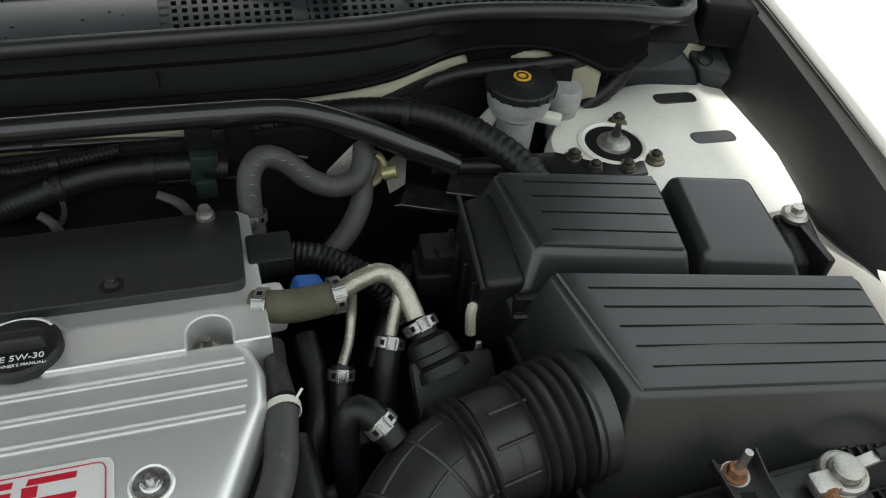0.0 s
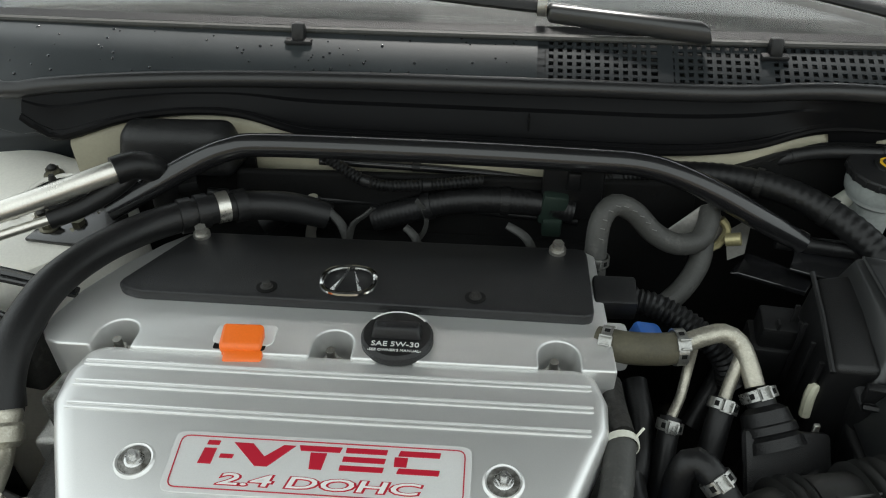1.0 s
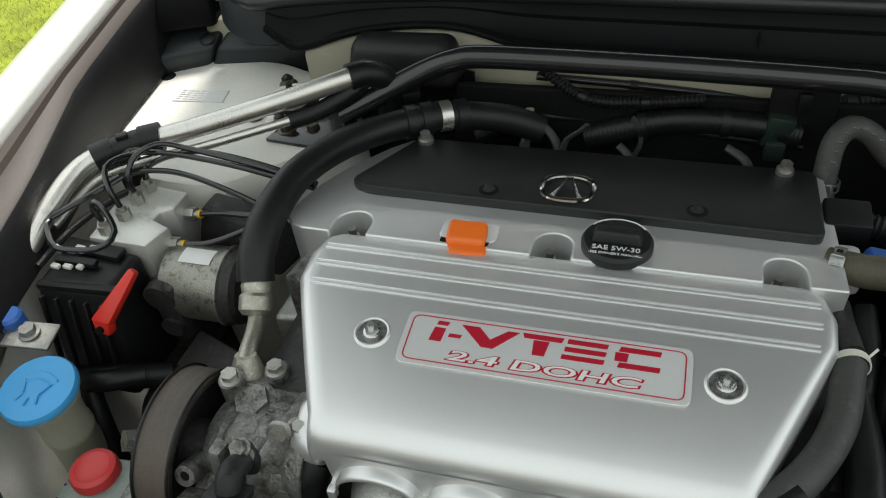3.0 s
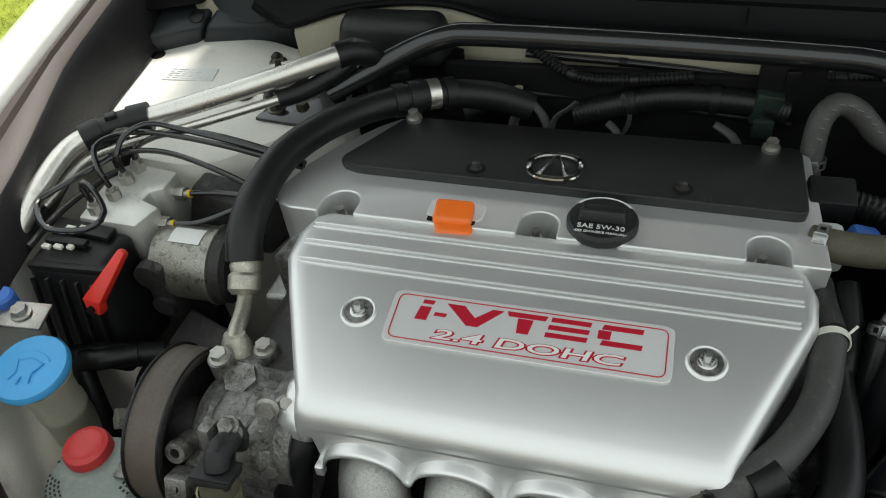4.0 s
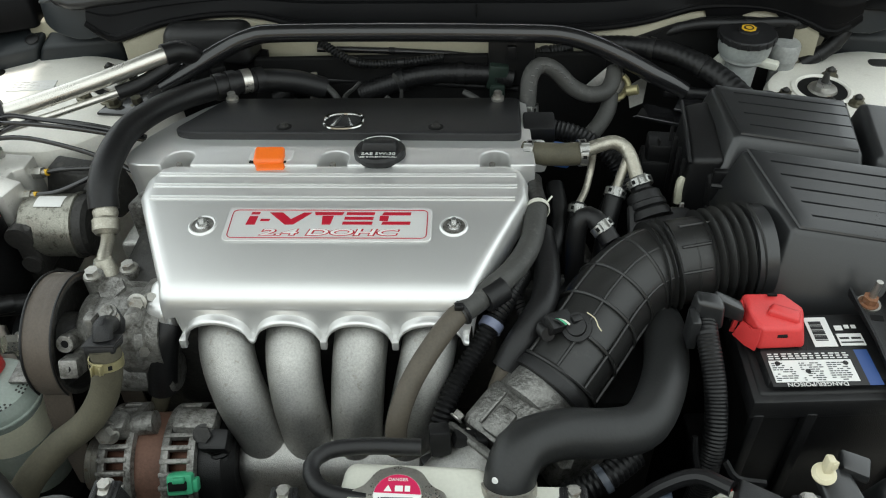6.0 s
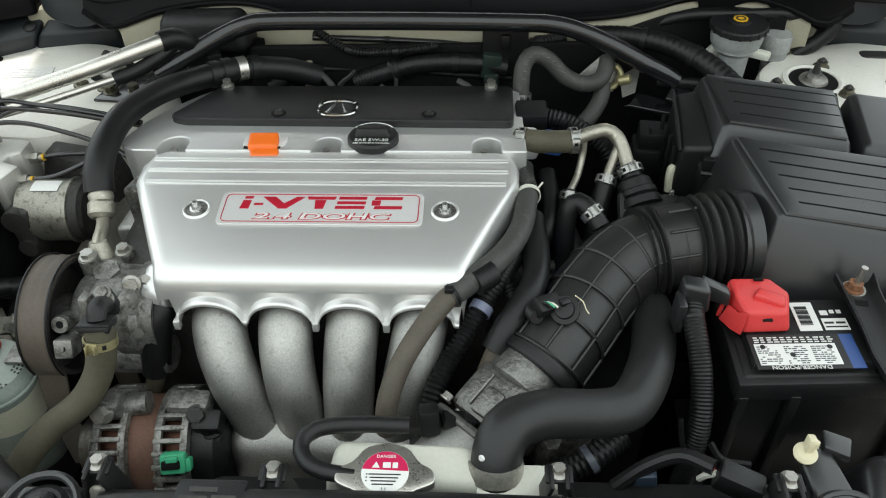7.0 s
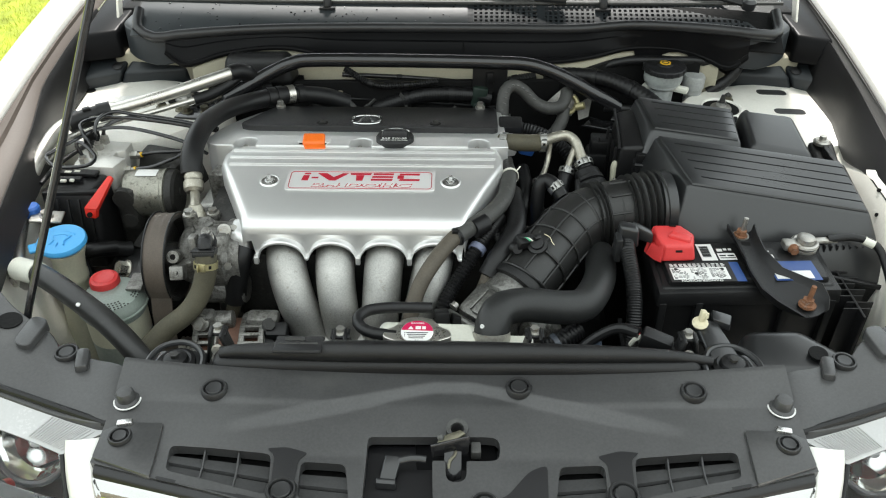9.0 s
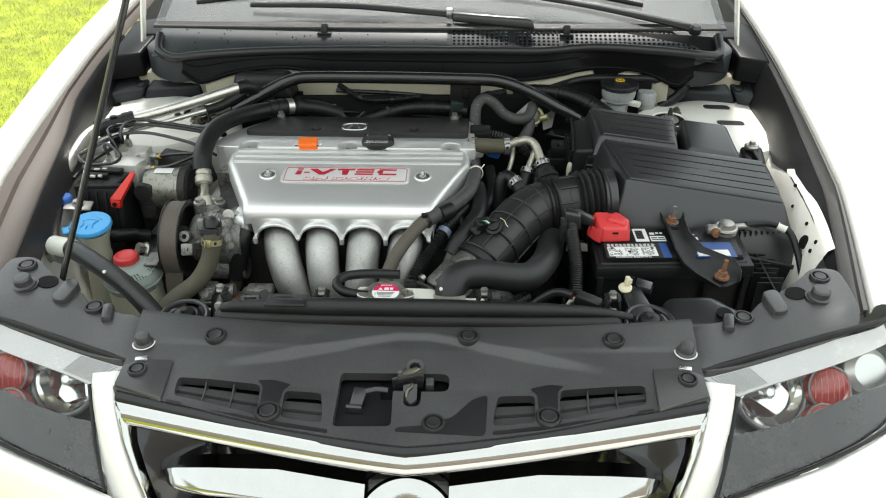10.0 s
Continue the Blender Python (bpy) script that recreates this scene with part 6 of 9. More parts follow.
part("case", hull([(0.372, 0.275, 0.45), (0.682, 0.290, 0.45), (0.682, 0.415, 0.45), (0.372, 0.405, 0.45)], [(0.372, 0.275, 0.705), (0.682, 0.290, 0.705), (0.682, 0.415, 0.705), (0.372, 0.405, 0.705)], 0.006, 3), BLACK, bat, "black battery case")
part("case_rim", hull([(0.362, 0.262, 0.672), (0.694, 0.278, 0.672), (0.694, 0.424, 0.672), (0.362, 0.412, 0.672)], [(0.364, 0.265, 0.702), (0.692, 0.281, 0.702), (0.692, 0.422, 0.702), (0.364, 0.410, 0.702)], 0.004, 2), BLACK, bat, "projecting rim of the battery case")
for x in (0.374, 0.44, 0.60, 0.68):
    part("case_rib", box((x, 0.268 + 0.05 * (x - 0.37), 0.57), (0.014, 0.014, 0.22), 0.003), BLACK, bat)
part("top", hull([(0.382, 0.285, 0.70), (0.675, 0.297, 0.70), (0.675, 0.412, 0.70), (0.382, 0.400, 0.70)], [(0.385, 0.288, 0.716), (0.672, 0.300, 0.716), (0.672, 0.410, 0.716), (0.385, 0.398, 0.716)], 0.004, 2), BLACK, bat)
tilt = Matrix.Translation((0, 0, 0.7165)) @ pose(0, 0, 0, 0, 0, 2.4)


def sticker(name, x0, x1, y0, y1, material, label, z=0.0):
    bm = prism([(x0, y0), (x1, y0), (x1, y1), (x0, y1)], z, z + 0.0008, 0)
    bm.transform(tilt)
    return part(name, bm, material, bat, label)


sticker("black_label", 0.398, 0.515, 0.262, 0.318, INK, "black printed label")
sticker("label", 0.403, 0.505, 0.268, 0.302, PAPER, "white warning label", 0.001)
turned = lambda x, y: tilt @ pose(x, y, 0.0022, 0, 0, 180)
rng = random.Random(5)
rows = []
for c in range(3):
    for r in range(9):
        x = 0.405 + 0.034 * c
        while x < 0.405 + 0.034 * c + 0.024:
            w = 0.002 + 0.005 * rng.random()
            if rng.random() < 0.8:
                rows.append((x, 0.2705 + 0.0033 * r, w, 0.0011))
            x += w + 0.0013
part("small_print", bars(rows, tilt @ pose(0, 0, 0.0021), 0.0003), mat("grey-black small print", (0.06, 0.06, 0.06), 0.6), bat, "rows of small black print")
part("round_sign", join(*[lathe(tilt @ V((x, y, 0.0020)), (0, 0, 1), [(0.0034, 0), (0.0034, 0.0004)], 16) for x, y in ((0.413, 0.297), (0.447, 0.284), (0.497, 0.296))]), INK, bat, "round black warning signs")
part("print", words("DANGER/POISON", 0.0085, turned(0.452, 0.2640), 0.0004, 0, 1.1), PRINT_WHITE, bat, "white warning print, upside down")
part("small_print", bars([(0.405 + 0.0085 * k, 0.3055 + 0.0036 * r, 0.004 + 0.003 * rng.random(), 0.0016) for k in range(12) for r in (0, 1, 2)], tilt @ pose(0, 0, 0.0012), 0.0003), PRINT_WHITE, bat)
sticker("barcode_label", 0.470, 0.499, 0.324, 0.374, PAPER, "white bar code label")
part("bar_code", bars([(0.474 + 0.0, 0.334 + 0.0028 * k, 0.016, 0.0010 + 0.0009 * (k % 3)) for k in range(12)], tilt @ pose(0, 0, 0.0012), 0.0003), INK, bat)
sticker("label", 0.503, 0.535, 0.325, 0.345, PAPER, "small white label")
part("small_print", bars([(0.505, 0.330, 0.028, 0.002), (0.505, 0.337, 0.012, 0.003), (0.520, 0.337, 0.012, 0.003)], tilt @ pose(0, 0, 0.0012), 0.0003), INK, bat)
part("small_print", bars([(0.505, 0.355, 0.010, 0.008), (0.518, 0.357, 0.006, 0.006), (0.527, 0.357, 0.006, 0.006)], tilt @ pose(0, 0, 0.0004), 0.0003), PRINT_WHITE, bat)
sticker("blue_label", 0.515, 0.532, 0.262, 0.318, PRINT_BLUE, "dark blue printed label")
sticker("blue_label", 0.585, 0.668, 0.262, 0.318, PRINT_BLUE, "dark blue printed label")
sticker("label", 0.588, 0.655, 0.266, 0.288, PAPER, "white label strip", 0.001)
sticker("black_label", 0.575, 0.61, 0.325, 0.36, INK, "black label with white emblem shapes")
part("small_print", bars([(0.58, 0.333, 0.024, 0.010), (0.583, 0.348, 0.018, 0.003)], tilt @ pose(0, 0, 0.0012), 0.0003), PRINT_WHITE, bat)
# red terminal cover
tc = thing("terminal_cover", (0.40, 0.37, 0.72), "red plastic cover over the battery terminal", "terminal cover")
part("cover", hull([(0.366, 0.405, 0.7165), (0.424, 0.405, 0.7165), (0.450, 0.384, 0.7165), (0.442, 0.340, 0.7165), (0.380, 0.336, 0.7165), (0.368, 0.366, 0.7165)], [(0.369, 0.400, 0.757), (0.421, 0.401, 0.758), (0.444, 0.381, 0.750), (0.434, 0.347, 0.747), (0.380, 0.343, 0.750), (0.371, 0.372, 0.756)], 0.006, 4), RED, tc)
part("hinge_flap", thick(sheet([[(0.381, 0.342, 0.752), (0.374, 0.351, 0.742), (0.366, 0.366, 0.740)], [(0.380, 0.338, 0.735), (0.371, 0.347, 0.730), (0.361, 0.364, 0.727)], [(0.379, 0.337, 0.7175), (0.369, 0.346, 0.7175), (0.358, 0.364, 0.7175)]]), 0.0035), RED, tc, "folded flap of the cover")
part("flap_wall", hull([(0.352, 0.368, 0.717), (0.358, 0.366, 0.717), (0.374, 0.398, 0.717), (0.368, 0.402, 0.717)], [(0.358, 0.372, 0.744), (0.363, 0.370, 0.744), (0.376, 0.397, 0.752), (0.370, 0.400, 0.752)], 0.0015, 2), RED, tc, "side wall of the cover")
part("ridge", hull([(0.392, 0.366, 0.748), (0.402, 0.384, 0.750), (0.438, 0.372, 0.747), (0.432, 0.352, 0.744)], [(0.394, 0.368, 0.7595), (0.402, 0.381, 0.7600), (0.435, 0.370, 0.7560), (0.430, 0.355, 0.7545)], 0.004, 4), RED, tc, "raised rib on the cover")
part("slot", box((0.405, 0.395, 0.7585), (0.012, 0.004, 0.002), 0), VOID, tc)
part("slot", box((0.409, 0.3425, 0.738), (0.012, 0.004, 0.003), 0, (20, 0, 0)), VOID, tc)
# negative terminal
nt = thing("battery_terminal", (0.655, 0.385, 0.716), "corroded brass-coloured battery clamp on its post", "terminal")
part("post", lathe((0.655, 0.388, 0.714), (0, 0, 1), [(0.024, 0), (0.024, 0.006), (0.017, 0.010), (0.016, 0.026), (0.012, 0.028)], 24), STEEL, nt)
part("clamp", join(ring((0.655, 0.388, 0.727), (0, 0, 1), 0.021, 0.005, 24), box((0.627, 0.382, 0.727), (0.03, 0.024, 0.014), 0.003), box((0.69, 0.395, 0.728), (0.06, 0.014, 0.008), 0.003, (0, 0, 8))), STEEL, nt)
part("bolt", join(hexbolt((0.628, 0.372, 0.726), (0, -1, 0), 0.008, 0.012, 0.010)), RUST, nt)
part("cable", tube([(0.70, 0.397, 0.729), (0.75, 0.40, 0.732), (0.79, 0.385, 0.722), (0.805, 0.35, 0.69), (0.81, 0.31, 0.655)], 0.0075, 12), RUBBER, nt, "black battery cable")
part("cable_tape", tube([(0.768, 0.396, 0.729), (0.785, 0.388, 0.724)], 0.0086, 12), MILK, nt, "white tape on the cable")
# hold-down bracket
hb = thing("battery_bracket", (0.57, 0.35, 0.72), "black steel hold-down bracket across the battery", "battery bracket")
bz = lambda y: 0.7215 - 0.024 * min(1, max(0, (0.33 - y) / 0.10))
STATIONS = ((0.523, 0.428, 0.566, 0.424), (0.527, 0.39, 0.564, 0.395), (0.530, 0.345, 0.564, 0.350), (0.532, 0.300, 0.582, 0.304), (0.542, 0.258, 0.612, 0.282), (0.562, 0.230, 0.640, 0.264), (0.590, 0.210, 0.648, 0.242), (0.606, 0.205, 0.642, 0.222))
rows = []
for k, (a, b, c, e) in enumerate(STATIONS):
    up = (0.020, 0.016, 0.014, 0.015, 0.018, 0.020, 0.012, 0.004)[k]
    z0, z1 = bz(b), bz(e)
    m = V(((a + c) / 2, (b + e) / 2, (z0 + z1) / 2 - 0.001))
    rows.append([(a - 0.005, b - 0.002, z0 + up), (a - 0.002, b, z0 + 0.004), (a + 0.004, b + 0.001, z0), m, (c - 0.004, e, z1), (c + 0.002, e + 0.001, z1 + 0.004), (c + 0.006, e + 0.004, z1 + up)])
part("bar", thick(sheet([[r[q] for r in rows] for q in range(7)]), 0.0028), SATIN, hb, "pressed steel bar with upturned edges", angle=40)
part("slot", box((0.546, 0.388, 0.7232), (0.016, 0.010, 0.002), 0, (0, 0, -8)), VOID, hb, "small punched slot")
for p, mtl in (((0.543, 0.413, 0.723), STEEL), ((0.610, 0.233, 0.705), RUST)):
    part("threaded_rod", join(rod((p[0], p[1], p[2] - 0.02), (p[0] + 0.004, p[1] + 0.002, p[2] + 0.040), 0.0044, 12), rod((p[0] + 0.001, p[1], p[2] + 0.0), (p[0] + 0.001, p[1], p[2] + 0.003), 0.015, 18)), mtl, hb, "threaded rod")
    part("nut", hexbolt((p[0], p[1], p[2] + 0.002), (0.08, 0.04, 1), 0.010, 0.012, 0.013), RUST, hb, "rusty nut")

# ---- strut brace ----
brace = thing("strut_brace", (0, 0.96, 0.75), "black steel strut brace bar spanning the bay", "strut brace")
BAR = [(-0.545, 0.888, 0.772), (-0.49, 0.925, 0.79), (-0.435, 0.952, 0.812), (-0.385, 0.962, 0.830), (-0.33, 0.965, 0.836), (-0.1, 0.965, 0.836), (0.10, 0.962, 0.834), (0.17, 0.960, 0.831), (0.22, 0.953, 0.820), (0.28, 0.945, 0.795), (0.34, 0.935, 0.764), (0.395, 0.93, 0.735)]
part("bar", tube(BAR, 0.0165, 18, 0.012), PIPE_BLACK, brace)
part("hole", lathe((-0.285, 0.9535, 0.8385), (0, -0.85, 0.4), [(0.006, 0), (0.006, 0.0012)], 16), VOID, brace)
part("foot_plate", hull([(-0.665, 0.868, 0.727), (-0.575, 0.858, 0.727), (-0.530, 0.905, 0.735), (-0.560, 0.960, 0.735), (-0.650, 0.915, 0.727)], [(-0.665, 0.868, 0.733), (-0.575, 0.858, 0.733), (-0.525, 0.903, 0.760), (-0.555, 0.955, 0.760), (-0.650, 0.915, 0.733)], 0.002, 2), PIPE_BLACK, brace, "black steel mounting foot")
for x, y in ((-0.640, 0.893), (-0.598, 0.897), (-0.570, 0.920)):
    part("foot_bolt", hexbolt((x, y, 0.733), (0, 0, 1), 0.010, 0.014, 0.014), DARK_STEEL, brace, "olive plated flange bolt")
part("foot_plate", hull([(0.37, 0.885, 0.722), (0.46, 0.850, 0.722), (0.56, 0.868, 0.726), (0.666, 0.868, 0.7255), (0.672, 0.897, 0.7255), (0.60, 0.906, 0.726), (0.55, 0.938, 0.726), (0.40, 0.955, 0.722)], [(0.37, 0.885, 0.727), (0.46, 0.850, 0.727), (0.56, 0.868, 0.731), (0.666, 0.868, 0.7305), (0.672, 0.897, 0.7305), (0.60, 0.906, 0.731), (0.55, 0.938, 0.731), (0.40, 0.955, 0.727)], 0.001, 1), PIPE_BLACK, brace, "black steel mounting foot")
part("gusset", hull([(0.30, 0.90, 0.70), (0.39, 0.86, 0.70), (0.41, 0.89, 0.70), (0.33, 0.94, 0.70)], [(0.31, 0.895, 0.706), (0.39, 0.86, 0.708), (0.41, 0.89, 0.708), (0.33, 0.94, 0.706)], 0.001, 1), PIPE_BLACK, brace)
for s in (-1, 1):
    st = thing("damper_mount", (s * 0.65, 0.95, 0.73), "damper mount with a threaded rod and steel nuts", "damper mount", "damper mounts")
    mx, my, mz = s * (0.645 if s > 0 else 0.665), 0.944 + (0.03 if s < 0 else 0), TOWER_Z
    part("rim", lathe_closed((mx, my, mz - 0.001), (s * 0.02, 0, 1), [(0.042, -0.004), (0.055, -0.004), (0.054, 0.004), (0.048, 0.006), (0.044, 0.004)], 32), BAY_WHITE, st)
    part("well", lathe((mx, my, mz - 0.0015), (s * 0.02, 0, 1), [(0.043, 0), (0.043, 0.003)], 32), VOID, st)
    part("washer", lathe((mx, my, mz + 0.001), (0, 0, 1), [(0.026, 0), (0.024, 0.005), (0.014, 0.008)], 28), STEEL, st, "dull steel washer")
    part("nut", bevelled(lathe((mx, my, mz + 0.007), (0, 0, 1), [(0.013, 0), (0.013, 0.010)], 6), 0.002, 2), BRIGHT, st)
    part("threaded_rod", lathe((mx, my, mz + 0.014), (0, 0, 1), [(0.0065, 0), (0.0065, 0.010), (0.004, 0.022)], 14), GRIME, st)
    for x, y in ((0.029, 0.050), (0.046, -0.045), (-0.073, -0.021), (-0.052, -0.051), (-0.004, -0.057)):
        p = (mx + s * x, my + y, mz - 0.001)
        part("stud_nut", join(lathe(p, (0, 0, 1), [(0.0155, 0), (0.0145, 0.003), (0.011, 0.005)], 20), bevelled(lathe((p[0], p[1], mz + 0.002), (0, 0, 1), [(0.011, 0), (0.011, 0.009)], 6), 0.002, 1)), DARK_STEEL, st, "olive plated flange nut")
        part("stud", lathe((p[0], p[1], mz + 0.009), (0, 0, 1), [(0.0068, 0), (0.0068, 0.006), (0.002, 0.010)], 14), GRIME, st, "dark pointed stud end")

# ---- firewall area ----
pad = thing("firewall_pad", (0, 1.05, 0.5), "black insulation pad on the firewall behind the engine", "insulation")
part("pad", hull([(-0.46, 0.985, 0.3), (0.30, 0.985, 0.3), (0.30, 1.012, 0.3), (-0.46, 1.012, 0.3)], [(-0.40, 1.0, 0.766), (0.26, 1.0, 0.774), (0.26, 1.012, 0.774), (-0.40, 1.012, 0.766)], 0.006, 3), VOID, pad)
# black sheets that cover the cream bulkhead below the lip
part("side_pad", thick(sheet([[(x, lip_y(x) - 0.010, max(0.72, lip(x) - (0.012 + 0.014 * max(0, 0.44 - x) / 0.2) - 0.05 * max(0, 0.36 - x))) for x in np.linspace(0.24, 0.61, 20)], [(x, lip_y(x) - 0.02, 0.70) for x in np.linspace(0.24, 0.61, 20)], [(x, 1.0, 0.3) for x in np.linspace(0.24, 0.61, 20)]]), 0.006), VOID, pad, "black sheet behind the brake reservoir", angle=50)
part("side_pad", thick(sheet([[(x, lip_y(x) - 0.010, lip(x) - 0.06 - 0.03 * max(0, -0.6 - x) / 0.1) for x in np.linspace(-0.62, -0.38, 14)], [(x, lip_y(x) - 0.02, 0.70) for x in np.linspace(-0.62, -0.38, 14)], [(x, 1.0, 0.3) for x in np.linspace(-0.62, -0.38, 14)]]), 0.006), VOID, pad, "black sheet behind the vacuum box", angle=50)
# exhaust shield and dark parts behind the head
man = thing("rear_engine_parts", (-0.15, 0.93, 0.4), "dark castings and brackets behind the cylinder head", "engine parts")
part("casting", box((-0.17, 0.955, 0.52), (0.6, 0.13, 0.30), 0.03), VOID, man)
for x, h, k in ((-0.235, 0.0, 1.0), (-0.13, -0.02, 0.7), (0.035, -0.012, 1.3)):
    part("lug", tube([(x + 0.002, 0.945, 0.65 + h), (x, 0.95, 0.69 + h), (x - 0.010 * k, 0.955, 0.715 + h), (x - 0.030 * k, 0.962, 0.735 + h * 1.5)], (0.010, 0.008, 0.006), 10, flat=0.45), LUG, man, "grey cast lug")
part("gasket_edge", thick(sheet([[(-0.150 + 0.03 * math.cos(radians(q)) * k, 0.972, 0.712 + 0.042 * math.sin(radians(q)) * k) for q in range(-60, 61, 15)] for k in (0.88, 1.0, 1.1)]), 0.003), LUG, man, "curved grey gasket edge")
part("lug_arm", tube([(-0.234, 0.95, 0.685), (-0.225, 0.956, 0.712), (-0.210, 0.962, 0.722), (-0.196, 0.966, 0.735)], (0.008, 0.006, 0.005), 10, flat=0.45), LUG, man)
part("pipe_stub", tube([(-0.290, 0.95, 0.66), (-0.287, 0.95, 0.70), (-0.279, 0.952, 0.725), (-0.279, 0.955, 0.760)], (0.0085, 0.0075, 0.007), 14), ALU_TUBE, man, "bright pipe stub")
for pts, r, mt, rb in (([(-0.20, 0.985, 0.70), (-0.08, 0.99, 0.735), (0.03, 0.99, 0.738), (0.09, 0.985, 0.73)], 0.019, RUBBER, (0.006, 0.0003)), ([(-0.27, 1.0, 0.80), (-0.2, 0.985, 0.765), (-0.12, 0.99, 0.762), (-0.04, 0.995, 0.77)], 0.008, RUBBER, (0.006, 0.001)), ([(-0.28, 1.02, 0.775), (-0.1, 1.025, 0.765), (0.05, 1.028, 0.748), (0.2, 1.0, 0.72)], 0.006, PIPE_BLACK, None), ([(-0.36, 0.96, 0.70), (-0.31, 0.975, 0.72), (-0.26, 0.98, 0.71)], 0.016, RUBBER, None), ([(-0.44, 0.98, 0.74), (-0.3, 1.0, 0.72), (-0.16, 1.005, 0.715), (0.1, 1.0, 0.70)], 0.007, RUBBER, None), ([(0.07, 1.0, 0.73), (0.12, 1.02, 0.755), (0.2, 1.03, 0.77)], 0.012, RUBBER, (0.006, 0.001))):
    h = thing("wiring_harness", pts[0], "black taped wiring harness behind the engine", "wiring", "wiring behind the engine")
    part("harness", tube(pts, r, 12, ribs=rb), mt, h)
    for k in (0.3, 0.7):
        line = spline(pts)
        i = int(k * (len(line) - 2))
        part("tape", lathe_closed(line[i], line[i + 1] - line[i], [(r * 0.9, -0.006), (r * 1.12, -0.006), (r * 1.12, 0.006), (r * 0.9, 0.006)], 16), BLACK, h)
    if r < 0.0065:
        part("tape", tube([(0.052, 1.028, 0.748), (0.064, 1.026, 0.746)], 0.0075, 10), MILK, h, "white tape")
rb = thing("relay_bracket", (0.075, 1.0, 0.74), "black plastic bracket with a small connector on the firewall", "bracket")
part("plate", box((0.085, 0.99, 0.765), (0.085, 0.012, 0.10), 0.004), BLACK, rb)
part("rib", box((0.085, 0.981, 0.785), (0.018, 0.010, 0.03), 0.003), BLACK, rb)
cn = thing("connector", (0.06, 0.99, 0.72), "dark green-black wiring connector", "connector")
part("shell", join(box((0.06, 0.985, 0.738), (0.036, 0.03, 0.05), 0.004, (0, 8, 0)), box((0.06, 0.975, 0.71), (0.028, 0.02, 0.03), 0.004)), mat("dark green plastic", (0.012, 0.024, 0.018), 0.5), cn)
bx = thing("control_box", (-0.475, 1.03, 0.76), "small black plastic vacuum box on the firewall", "control box")
part("shell", hull([(-0.575, 0.985, 0.755), (-0.40, 0.985, 0.755), (-0.385, 1.055, 0.755), (-0.575, 1.055, 0.755)], [(-0.562, 1.0, 0.824), (-0.415, 1.0, 0.827), (-0.402, 1.045, 0.832), (-0.562, 1.045, 0.828)], 0.018, 5), BLACK, bx)
part("bracket", join(box((-0.54, 0.968, 0.775), (0.03, 0.02, 0.04), 0.005), box((-0.50, 0.965, 0.765), (0.05, 0.03, 0.025), 0.004, (0, 0, 20)), box((-0.465, 0.962, 0.765), (0.04, 0.018, 0.016), 0.003, (0, 0, 20))), BLACK, bx)
part("screw", hexbolt((-0.54, 0.957, 0.782), (0, -1, 0.4), 0.007, 0.008, 0.011), STEEL, bx)

# brake and clutch reservoirs
br = thing("brake_reservoir", (0.51, 1.01, 0.70), "white plastic brake fluid reservoir with a black ribbed cap", "fluid reservoir")
part("tank", lathe((0.511, 1.010, 0.692), (0, 0, 1), [(0.028, 0), (0.030, 0.06), (0.036, 0.066), (0.041, 0.07), (0.041, 0.098)], 32), mat("pale grey-white plastic", (0.42, 0.44, 0.43), 0.4), br, "pale plastic tank")
part("outlet", box((0.545, 0.985, 0.760), (0.05, 0.02, 0.014), 0.004, (0, 0, -30)), MILK, br)
part("inlet", rod((0.464, 1.02, 0.73), (0.484, 1.015, 0.76), 0.012), MILK, br)
part("neck", lathe((0.511, 1.010, 0.770), (0, 0, 1), [(0.045, 0), (0.047, 0.010), (0.047, 0.0285)], 32), mat("cloudy neck plastic", (0.30, 0.32, 0.31), 0.4), br, "cloudy neck below the cap")
cap = part("cap", lathe((0.511, 1.010, 0.7972), (0, 0, 1), [(0.050, 0), (0.0515, 0.002), (0.0515, 0.010), (0.049, 0.0125), (0.022, 0.0135), (0.019, 0.0145), (0.0185, 0.0175), (0.017, 0.0182)], 36), SATIN, br, "black ribbed cap")
for k in range(18):
    a = 2 * math.pi * k / 18
    part("grip", box((0.511 + 0.0512 * math.cos(a), 1.010 + 0.0512 * math.sin(a), 0.8030), (0.003, 0.006, 0.011), 0.001, (0, 0, math.degrees(a))), SATIN, cap)
part("yellow_mark", lathe((0.511, 1.010, 0.8158), (0, 0, 1), [(0.0135, 0), (0.0135, 0.0012)], 8), YELLOW, cap, "yellow warning print")
part("mark_ring", lathe_closed((0.511, 1.010, 0.8171), (0, 0, 1), [(0.006, 0), (0.009, 0), (0.009, 0.0004), (0.006, 0.0004)], 20), INK, cap)
c2 = thing("clutch_reservoir", (0.596, 1.036, 0.70), "small cloudy plastic clutch fluid reservoir with a ribbed cap", "fluid reservoir")
part("tank", lathe((0.596, 1.036, 0.68), (0, 0, 1), [(0.017, 0), (0.019, 0.04), (0.024, 0.046), (0.025, 0.064)], 26), mat("cloudy plastic", (0.30, 0.31, 0.30), 0.4), c2)
part("cap", lathe((0.596, 1.036, 0.743), (0, 0, 1), [(0.027, 0), (0.027, 0.026), (0.024, 0.031), (0.01, 0.032)], 26), mat("cloudy grey cap", (0.36, 0.37, 0.36), 0.4), c2)
